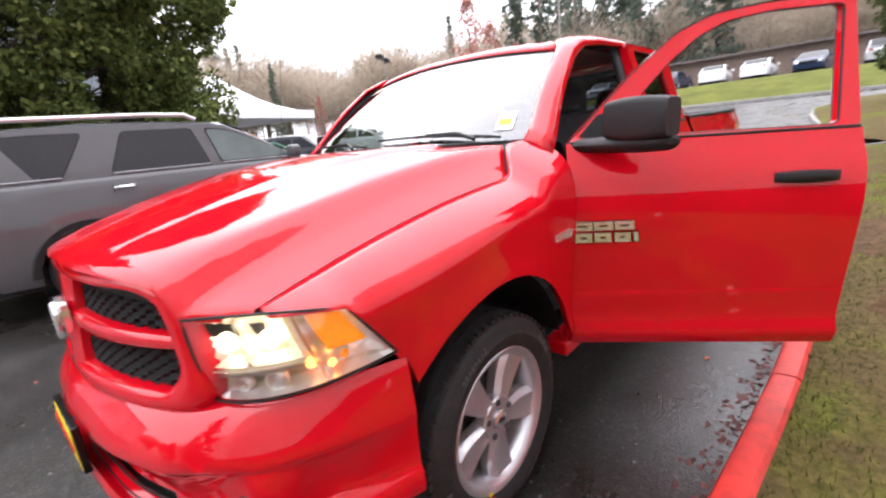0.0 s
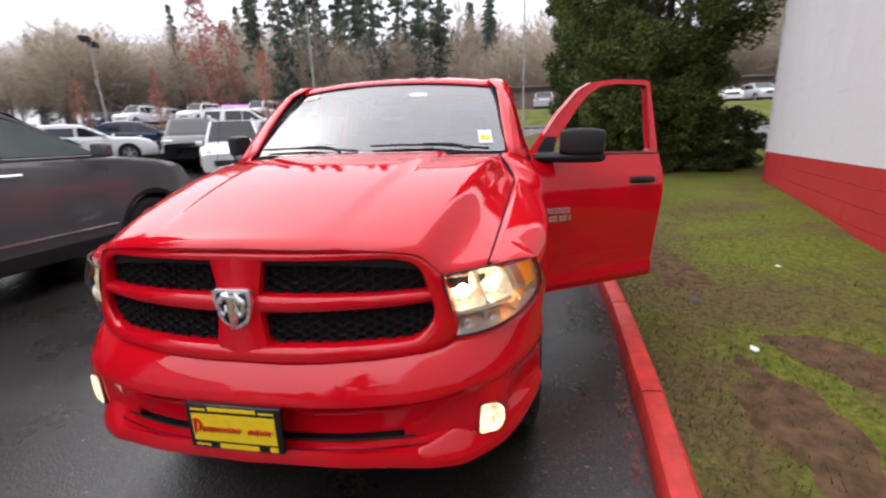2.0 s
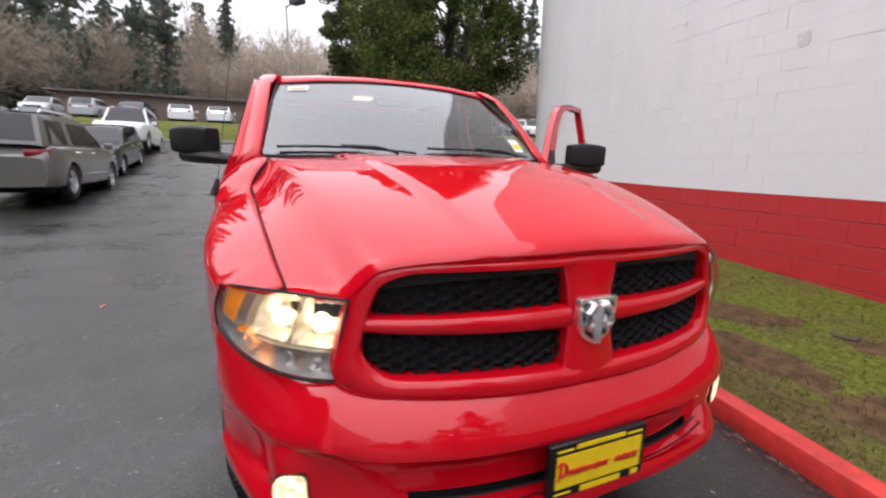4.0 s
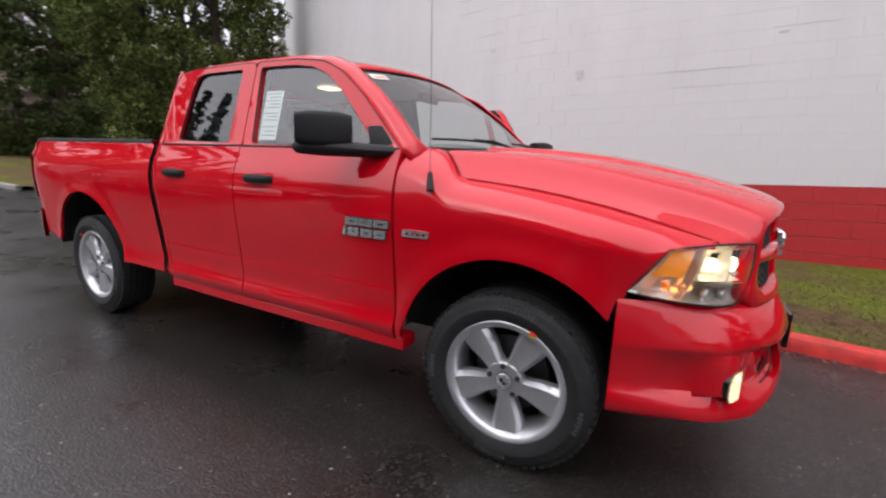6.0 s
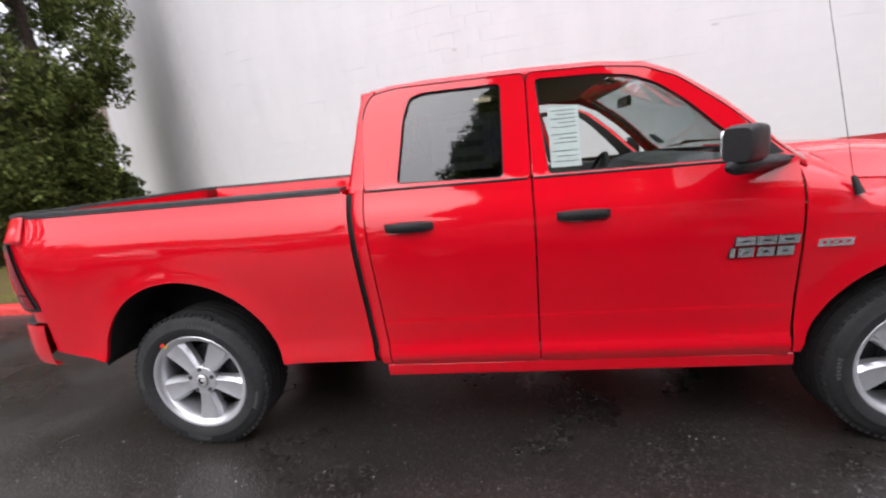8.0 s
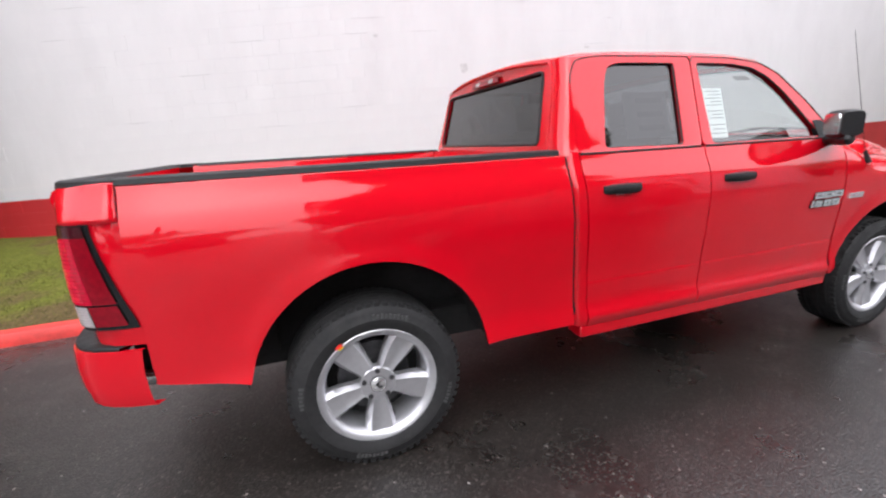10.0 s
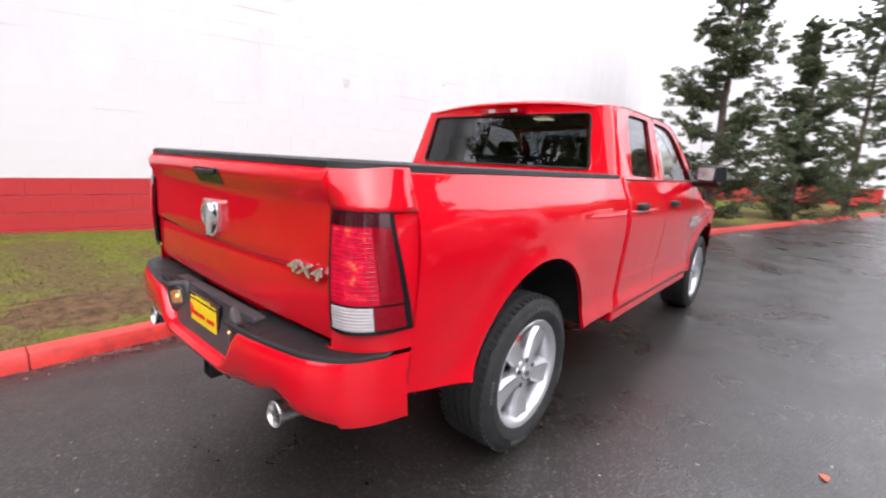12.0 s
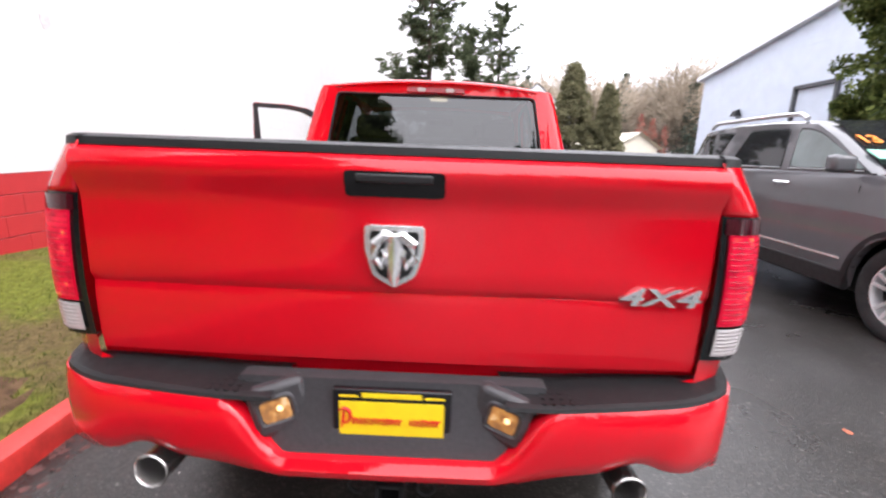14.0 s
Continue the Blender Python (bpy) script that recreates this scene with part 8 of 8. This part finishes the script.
# ---- distance: bank, tent, buildings, woods ----
bm = bm_new()
rows = []
for y in lin(-60, 45, 60):
    row = []
    for u in lin(0, 1, 9):
        x = -28.6 - 9.4 * u + 0.12 * max(0.0, -y - 12)
        row.append((x, y, gz(x) + 0.10 * math.sin(math.pi * min(1, u * 1.1)) + 0.03 + 0.10 * noise.noise(Vector((x * 0.3, y * 0.3, 0)))))
    rows.append(row)
grid(bm, rows, (-33, 0, -50))
tagged(part("grass_bank", bm, leaf_mat("bank_grass", (0.12, 0.14, 0.025), (0.16, 0.175, 0.035), (0.21, 0.21, 0.06), 0.8)), "long mossy grass bank below the upper car park", "grass", kind="structure")


bank_kerb = thing("bank_kerb", "pale concrete kerb along the foot of the grass bank", "kerb", kind="structure")
for k in range(14):
    y0, y1 = 4.0 - 3.0 * k, 1.02 - 3.0 * k
    bm = bm_new()
    rows = []
    for y in (y0, (y0 + y1) / 2, y1):
        x = -28.55 + 0.12 * max(0.0, -y - 12)
        rows.append([(x + o, y, gz(x) + h) for o, h in ((0.16, -0.1), (0.15, 0.11), (0.12, 0.14), (-0.02, 0.145), (-0.04, -0.1))])
    vs = grid(bm, rows)
    bm.faces.new(vs[0])
    bm.faces.new(vs[-1][::-1])
    bmesh.ops.recalc_face_normals(bm, faces=list(bm.faces))
    part("kerb_stone", bm, M_KERBGREY, bank_kerb, smooth=False)

M_POLE = plain("weathered_pole", (0.34, 0.32, 0.30), 0.7, grain=0.2, scale=6)


def lamp_post(x, y, h, heads, label):
    t = thing("street_lamp", label, "street lamp", m=pose(x, y, gz(x)))
    bm = bm_new()
    cyl(bm, (0, 0, 0), (0, 0, h), 0.07, 0.045, 10)
    part("pole", bm, M_POLE, t)
    for k in range(heads):
        a = 0.6 + math.pi * k
        bm = bm_new()
        tube(bm, [(0, 0, h - 0.15), (0.5 * math.cos(a), 0.5 * math.sin(a), h)], 0.04, 6)
        box(bm, (0.95 * math.cos(a), 0.95 * math.sin(a), h + 0.02), (0.85, 0.5, 0.26), Matrix.Rotation(a, 4, "Z"))
        part("lamp_head", bm, M_BLACK, t, bevel=0.03)
    return t


lamp_post(-24.1, -26.0, 6.6, 2, "tall pole with two dark box lamps")
lamp_post(-30.5, -14.1, 8.6, 2, "tall pole with two dark box lamps")
lamp_post(-27.0, 1.2, 8.0, 1, "thin grey lamp pole at the grass bank")

# white peaked tent
tent = thing("canopy_tent", "white peaked canopy tent on thin posts", "tent", m=pose(-9.0, -22.2, gz(-9.0, -22.2), 0, 0, 20) @ Matrix.Diagonal((0.74, 0.74, 0.92, 1)))
bm = bm_new()
n_ = 24
rows = []
for k in lin(0, 1, 10):
    hgt = 3.1 + 2.3 * (1 - k) ** 1.9
    ring = []
    for i in range(n_):
        a = 2 * math.pi * i / n_
        q = max(abs(math.cos(a)), abs(math.sin(a)))
        ring.append((4.5 * k * math.cos(a) / q, 4.5 * k * math.sin(a) / q, hgt))
    rows.append(ring)
rows.append([(p[0], p[1], 2.65) for p in rows[-1]])
grid(bm, rows, (0, 0, 0), True)
part("canopy", bm, M_TENT, tent, "white cloth canopy", 50)
for sx in (-1, 1):
    for sy in (-1, 1):
        bm = bm_new()
        cyl(bm, (4.4 * sx, 4.4 * sy, 0), (4.4 * sx, 4.4 * sy, 3.1), 0.04, seg=8)
        part("post", bm, M_ALLOY, tent)


def long_house(name, label, a, b, depth, h, roof_h, wall_mat, roof_mat, z0, wins):
    """A low building with a pitched roof between two corners of its front."""
    a, b = Vector((*a, 0)), Vector((*b, 0))
    d = b - a
    L = d.length
    t = thing(name, label, "building", m=Matrix.Translation((a.x, a.y, z0)) @ Matrix.Rotation(math.atan2(d.y, d.x), 4, "Z"))
    bm = bm_new()
    box(bm, (L / 2, depth / 2, h / 2), (L, depth, h))
    part("wall", bm, wall_mat, t, smooth=False)
    bm = bm_new()
    o = 0.7
    rows = [[(x, -o, h - 0.05), (x, -o, h + 0.12), (x, depth / 2, h + roof_h), (x, depth + o, h + 0.12), (x, depth + o, h - 0.05)] for x in (-o, L + o)]
    vs = grid(bm, rows, (L / 2, depth / 2, h))
    bm.faces.new(vs[0])
    bm.faces.new(vs[1][::-1])
    part("roof", bm, roof_mat, t, smooth=False)
    for k in range(wins):
        x = L * (k + 0.5) / wins
        w = L / wins * 0.62
        bm = bm_new()
        box(bm, (x, -0.02, h * 0.48), (w, 0.10, h * 0.5))
        wd = part("window", bm, M_WHITEWALL, t, smooth=False)
        bm = bm_new()
        box(bm, (x, -0.06, h * 0.48), (w * 0.9, 0.06, h * 0.42))
        part("pane", bm, M_CARGLASS, wd, smooth=False)
    return t


M_BRICK = plain("brown_brick", (0.17, 0.125, 0.10), 0.9, grain=0.25, scale=4)
long_house("low_building", "long low brick building with a brown shingle roof", (-60, 24), (-60, -16), 14, 2.2, 0.7, M_BRICK, M_ROOFBROWN, gz(-60), 9)
bm = bm_new()
box(bm, (-46.5, -31.0, gz(-46) + 1.3), (0.15, 3.4, 1.4), Matrix.Rotation(0.4, 4, "Z"))
sg = tagged(part("shop_sign", bm, glow("lilac_sign_lit", (0.45, 0.22, 0.95), 0.8)), "glowing lilac shop sign on the upper car park", "sign")
bm = bm_new()
box(bm, (-46.5, -31.0, gz(-46) + 0.25), (0.10, 3.0, 0.75), Matrix.Rotation(0.4, 4, "Z"))
part("sign_foot", bm, M_STEEL, sg)

# further wing of the white building, beyond the conifers
wing_a, wing_b = Vector((16.5, 6.0, 0)), Vector((33.0, -4.4, 0))
dv = wing_b - wing_a
wing = thing("wall_wing", "white painted block wing with a red base beyond the conifers", "wall", kind="structure",
             m=Matrix.Translation((wing_a.x, wing_a.y, 0)) @ Matrix.Rotation(math.atan2(dv.y, dv.x), 4, "Z"))
bm = bm_new()
box(bm, (dv.length / 2, 0.3, 5.3), (dv.length, 0.4, 7.8))
part("upper_wall", bm, M_WALLWHITE, wing, smooth=False)
bm = bm_new()
box(bm, (dv.length / 2, 0.28, 0.65), (dv.length, 0.44, 1.5))
part("red_base", bm, M_WALLRED, wing, smooth=False)

gab = thing("gable_building", "white gabled building at the far end of the drive", "building", m=pose(37.0, -7.6, gz(37), 0, 0, -12))
bm = bm_new()
vs = [[(x, y, z) for y, z in ((-3.2, 0), (-3.2, 5.4), (0, 8.0), (3.2, 5.4), (3.2, 0))] for x in (0, 12)]
q = grid(bm, vs, (6, 0, 3))
bm.faces.new(q[0])
bm.faces.new(q[1][::-1])
part("wall", bm, M_WHITEWALL, gab, smooth=False)
bm = bm_new()
for s in (-1, 1):
    rows = [[(x, 3.25 * s, 5.36), (x, 0, 8.02), (x, 0, 8.12), (x, 3.3 * s, 5.44)] for x in (-0.04, 12.3)]
    grid(bm, rows, (6, 0, 0), True)
part("roof", bm, plain("pale_grey_roof", (0.55, 0.56, 0.58), 0.7), gab, smooth=False)

blue = thing("blue_building", "tall pale blue clapboard building", "building", m=pose(17.4, -12.4, gz(17)))
bm = bm_new()
# the stretch behind the cedars is unseen, added to darken the pickup's reflections
vs = [[(x, y, z) for x, z in ((0, -0.2), (0, 5.5), (-20.5, 8.6), (-20.5, -0.2))] for y in (0, -9)]
q = grid(bm, vs, (-7, -4.5, 3), True)
bm.faces.new(q[0])
bm.faces.new(q[1][::-1])
part("wall", bm, M_SIDING, blue, smooth=False)
for k in range(32):
    z = 0.2 + 0.24 * k
    x1 = -20.5
    x0 = 0.0 if z < 5.4 else -(z - 5.4) / 0.151
    if x0 <= x1 + 0.5:
        continue
    bm = bm_new()
    box(bm, ((x0 + x1) / 2, 0.010, z), (x0 - x1, 0.012, 0.238), Matrix.Rotation(0.018, 4, "X"))
    part("clapboard", bm, M_SIDING, blue, smooth=False)
bm = bm_new()
rows = [[(0.3, y, 5.42), (0.3, y, 5.62), (-20.8, y, 8.87), (-20.8, y, 8.62)] for y in (0.25, -9.2)]
q = grid(bm, rows, (-7, -4.5, 6), True)
bm.faces.new(q[0])
bm.faces.new(q[1][::-1])
part("roof_edge", bm, M_WHITEWALL, blue, smooth=False)
bm = bm_new()
box(bm, (-3.2, 0.18, 3.6), (0.35, 0.3, 0.22), None, (0.6, 0.6))
cyl(bm, (-3.2, 0.05, 3.75), (-3.2, 0.18, 3.72), 0.05, seg=8)
part("wall_lamp", bm, M_BLACK, blue, "black wall lamp")
bm = bm_new()
for dx, dz, w, h in ((-0.9, 0, 0.12, 2.2), (0.9, 0, 0.12, 2.2), (0, 1.1, 1.9, 0.12)):
    box(bm, (-7.2 + dx, 0.06, 3.1 + dz), (w, 0.14, h))
part("hatch_frame", bm, M_STEEL, blue, "dark steel frame of a loading hatch")

gar = thing("garage", "cream gabled garage with a dark open door", "garage", m=pose(37.5, -17.6, gz(37), 0, 0, 200))
bm = bm_new()
vs = [[(x, y, z) for y, z in ((-2.4, 0), (-2.4, 2.7), (0, 3.9), (2.4, 2.7), (2.4, 0))] for x in (0, -7)]
q = grid(bm, vs, (-3.5, 0, 1.5))
bm.faces.new(q[0])
bm.faces.new(q[1][::-1])
part("wall", bm, M_CREAM, gar, smooth=False)
# a black panel stands for the shade inside the open door
bm = bm_new()
box(bm, (0.02, 0.2, 1.1), (0.08, 2.9, 2.2))
part("door_opening", bm, M_DARK, gar, "black panel for the shade in the door opening", smooth=False)
bm = bm_new()
for s in (-1, 1):
    rows = [[(x, 2.7 * s, 2.55), (x, 0, 3.95), (x, 0, 4.08), (x, 2.75 * s, 2.68)] for x in (0.3, -7.3)]
    grid(bm, rows, (-3, 0, 0), True)
part("roof", bm, M_CREAM, gar, smooth=False)

for x, y, h, rad, sd in ((35.5, -10.6, 9.4, 3.3, 61), (35.0, -13.6, 7.8, 2.3, 62)):
    bushy_tree("thuja", "tall olive clipped thuja at the end of the drive", (x, y, gz(x)), h, rad, sd, M_THUJA, 1, 0.1, 150, 0.17, 420, 2.0, 0.15)


def far_tree(kind, h, seed):
    """Foliage and stem points of one distant tree, at the origin."""
    r = np.random.default_rng(seed)
    if kind == "fir":
        # tiers of drooping boughs round a straight stem, ragged towards the edge
        k = 300
        u = r.uniform(0.06, 1.0, k) ** 0.85
        u = (np.floor(u * 26) + r.uniform(0.2, 0.8, k)) / 26.5
        a = r.uniform(0, 6.283, k)
        rad = (1.03 - u) ** 0.8 * h * 0.135 * r.uniform(0.05, 1.0, k) ** 0.6
        rad *= 0.8 + 0.35 * np.sin(a * 3 + np.floor(u * 26) * 1.9 + seed)
        cs = np.stack([rad * np.cos(a), rad * np.sin(a), u * h - rad * 0.45], 1)
        return leaves(cs, h * (0.010 + 0.020 * (1 - u)), 9, h * 0.022, 0.5, seed, 0.7)
    if kind == "bare":
        # fine bare twigs that rise and spread from a rounded crown
        k = 1500
        d = r.normal(size=(k, 3))
        d /= np.linalg.norm(d, axis=1)[:, None]
        p = d * (r.uniform(0.05, 1, (k, 1)) ** 0.45) * np.array([h * 0.23, h * 0.23, h * 0.36]) + np.array([0, 0, h * 0.56])
        p *= 1 + 0.10 * np.sin(p[:, [1, 2, 0]] * 2.1 + seed)
        a = d * np.array([0.8, 0.8, 0.5]) + np.array([0, 0, 0.75]) + r.normal(0, 0.35, (k, 3))
        a /= np.linalg.norm(a, axis=1)[:, None]
        b = np.cross(a, r.normal(size=(k, 3)))
        b /= np.linalg.norm(b, axis=1)[:, None]
        ln, w = h * r.uniform(0.045, 0.11, (k, 1)), h * r.uniform(0.0022, 0.0048, (k, 1))
        v = np.stack([p - b * w, p + b * w, p + a * ln], axis=1).reshape(-1, 3)
        return v, np.arange(3 * k).reshape(-1, 3)
    k = 90
    u = r.uniform(0.08, 1.0, k)
    a = r.uniform(0, 6.283, k)
    rad = np.sin(np.pi * np.clip(u * 0.85 + 0.12, 0, 1)) * h * 0.17 * r.uniform(0.3, 1.05, k)
    cs = np.stack([rad * np.cos(a), rad * np.sin(a), u * h], 1)
    return leaves(cs, np.full(k, h * 0.045), 26, h * 0.02, 1.0, seed, 0.0)


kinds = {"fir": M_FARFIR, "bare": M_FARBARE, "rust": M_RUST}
stock = {k: [far_tree(k, 1.0 * 20, 100 + i) for i in range(4)] for k in kinds}
gather = {k: ([], [], [0]) for k in kinds}
stems_v, stems_f = [], []
r_ = np.random.default_rng(9)


def plant(kind, x, y, h, wide=1.0):
    v, f = stock[kind][int(r_.integers(0, 4))]
    a = r_.uniform(0, 6.283)
    c, s = math.cos(a), math.sin(a)
    k = h / 20
    w = np.stack([(v[:, 0] * c - v[:, 1] * s) * k * wide + x, (v[:, 0] * s + v[:, 1] * c) * k * wide + y, v[:, 2] * k + gz(x) - 0.2], 1)
    V, F, n = gather[kind]
    F.append(f + n[0])
    V.append(w)
    n[0] += len(w)
    b0 = len(stems_v)
    r0 = h * 0.012 + 0.04
    for z, rr in ((-0.5, r0), (h * 0.5, r0 * 0.6), (h * 0.93, r0 * 0.15)):
        stems_v.extend([(x + rr * math.cos(q * 1.2566), y + rr * math.sin(q * 1.2566), gz(x) + z) for q in range(5)])
    for lv in (0, 5):
        stems_f.extend([(b0 + lv + q, b0 + lv + (q + 1) % 5, b0 + lv + 5 + (q + 1) % 5, b0 + lv + 5 + q) for q in range(5)])


for i in range(230):
    az = radians(r_.uniform(112, 262))
    d = r_.uniform(78, 125)
    x, y = d * math.cos(az), d * math.sin(az)
    deg = math.degrees(az)
    open_sky = 216 < deg < 244
    if r_.uniform() < (0.22 if open_sky else 0.36):
        plant("fir", x, y, r_.uniform(13, 19) if open_sky else r_.uniform(17, 31))
    else:
        plant("bare", x, y, r_.uniform(11, 16) if open_sky else r_.uniform(14, 21), 1.45)
for i in range(70):
    az = radians(r_.uniform(140, 250))
    d = r_.uniform(66, 80)
    plant("bare", d * math.cos(az), d * math.sin(az), r_.uniform(9, 14), 1.5)
for az, d, h in ((-143.5, 62, 15.5), (-146, 64, 12.5), (-138, 40, 5.2), (-131, 38, 4.6), (-149.5, 42, 6.0), (-124, 40, 5.0), (-25.5, 62, 7.0), (-24.0, 66, 8.0), (-27.0, 60, 6.0)):
    plant("rust", d * math.cos(radians(az)), d * math.sin(radians(az)), h, 1.0 if h > 8 else 0.75)
for az, d, h in ((-152, 66, 27), (-156, 68, 30), (-159, 70, 25), (-163, 66, 31), (-149, 72, 22), (-166, 74, 29), (-168.5, 68, 30), (-171, 72, 29), (-161, 78, 33), (-154, 76, 30), (-141, 75, 17), (-119, 60, 11)):
    plant("fir", d * math.cos(radians(az)), d * math.sin(radians(az)), h, 0.9)
for i in range(170):
    az = radians(r_.uniform(-40, 14))
    d = r_.uniform(85, 130)
    x, y = d * math.cos(az), d * math.sin(az)
    plant("fir" if r_.uniform() < 0.22 else "bare", x, y, r_.uniform(13, 21), 1.5)
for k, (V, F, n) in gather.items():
    lab = {"fir": "distant dark firs paled as if by mist", "bare": "distant bare brown woodland paled as if by mist", "rust": "distant narrow trees with rust-red leaves"}[k]
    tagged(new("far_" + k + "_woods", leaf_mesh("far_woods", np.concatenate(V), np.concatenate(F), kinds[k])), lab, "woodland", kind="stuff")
tagged(new("far_stems", raw_mesh("far_stems", stems_v, stems_f, M_TWIG)), "distant bare tree stems", "woodland", kind="stuff")

# ---- small things on the ground ----
bottle = thing("bottle", "small blue and white plastic bottle on the lawn", "bottle", m=pose(0.85, 3.45, lawn_z(0.85, 3.45)))
bm = bm_new()
lathe(bm, [(0.0001, 0.0), (0.032, 0.002), (0.034, 0.02), (0.034, 0.12), (0.028, 0.145), (0.014, 0.16), (0.013, 0.175)], Matrix.Identity(4), 18)
bmesh.ops.recalc_face_normals(bm, faces=list(bm.faces))
part("bottle_body", bm, plain("pale_blue_plastic", (0.45, 0.62, 0.78), 0.25), bottle)
bm = bm_new()
lathe(bm, [(0.0352, 0.045), (0.0355, 0.105)], Matrix.Identity(4), 18)
part("label_band", bm, M_PAPER, bottle, "white paper band")
bm = bm_new()
cyl(bm, (0, 0, 0.17), (0, 0, 0.19), 0.016, seg=12)
part("cap", bm, plain("white_cap", (0.7, 0.72, 0.75), 0.4), bottle)

verts, faces = [], []
r_ = np.random.default_rng(3)
for i in range(26000):
    x = r_.uniform(-8.5, 4.5)
    k = kerb_y(x)
    y = k + 0.16 + 3.6 * r_.uniform(0, 1) ** 1.4
    if y > 4.05 or noise.noise(Vector((x * 0.8, y * 0.8, 3.3))) > 0.22 + 0.25 * r_.uniform():
        continue
    z = lawn_z(x, y)
    h = r_.uniform(0.012, 0.042)
    a = r_.uniform(0, 6.283)
    w = 0.0035
    dx, dy = math.cos(a), math.sin(a)
    lx, ly = r_.normal(0, 0.018, 2)
    b0 = len(verts)
    verts += [(x - dx * w, y - dy * w, z - 0.004), (x + dx * w, y + dy * w, z - 0.004), (x + lx, y + ly, z + h)]
    faces.append((b0, b0 + 1, b0 + 2))
tagged(new("grass_blades", raw_mesh("grass_blades", verts, faces, leaf_mat("grass_blade", (0.048, 0.064, 0.014), (0.098, 0.112, 0.025), (0.19, 0.17, 0.056), 1.0))), "short mown grass blades on the lawn", "grass", kind="stuff")


def litter(name, label, x, y, z, size, mat, seed):
    bm = bm_new()
    r = np.random.default_rng(seed)
    n = 9
    top_v = []
    pts = [(size * (0.6 + 0.4 * r.uniform()) * math.cos(6.283 * i / n), size * 0.6 * (0.6 + 0.4 * r.uniform()) * math.sin(6.283 * i / n)) for i in range(n)]
    poly_plate(bm, pts, [], lambda u, v: Vector((x + u, y + v, z + 0.006 + 0.25 * size * noise.noise(Vector((u * 40, v * 40, seed))))), (0, 0, -0.003))
    return tagged(part(name, bm, mat, None, "", 30), label, "litter")


M_LEAF = plain("fallen_leaf", (0.35, 0.10, 0.05), 0.7, grain=0.3, scale=40)
for k, (x, y, sz) in enumerate(((-2.7, -2.2, 0.045), (-3.6, -2.35, 0.035), (1.1, -2.4, 0.04), (-4.6, -1.75, 0.05), (3.4, -2.6, 0.05), (-1.6, 1.35, 0.03), (2.6, -0.9, 0.03))):
    litter("leaf", "small fallen reddish leaf on wet asphalt", x, y, 0.0, sz, M_LEAF, k)
for k, (x, y, sz) in enumerate(((-0.55, 2.35, 0.05), (-2.0, 3.2, 0.035), (5.2, 1.4, 0.04))):
    litter("paper_scrap", "small white paper scrap on the lawn", x, y, lawn_z(x, y), sz, M_PAPER, 20 + k)
for k, (x, y, sz) in enumerate(((1.2, 2.5, 0.17), (-1.4, 2.3, 0.11), (0.3, 3.0, 0.12))):
    litter("mud_clod", "dark clod of bare mud in the lawn", x, y, lawn_z(x, y), sz, plain("dark_mud", (0.05, 0.038, 0.028), 0.7, grain=0.4, scale=30), 30 + k)
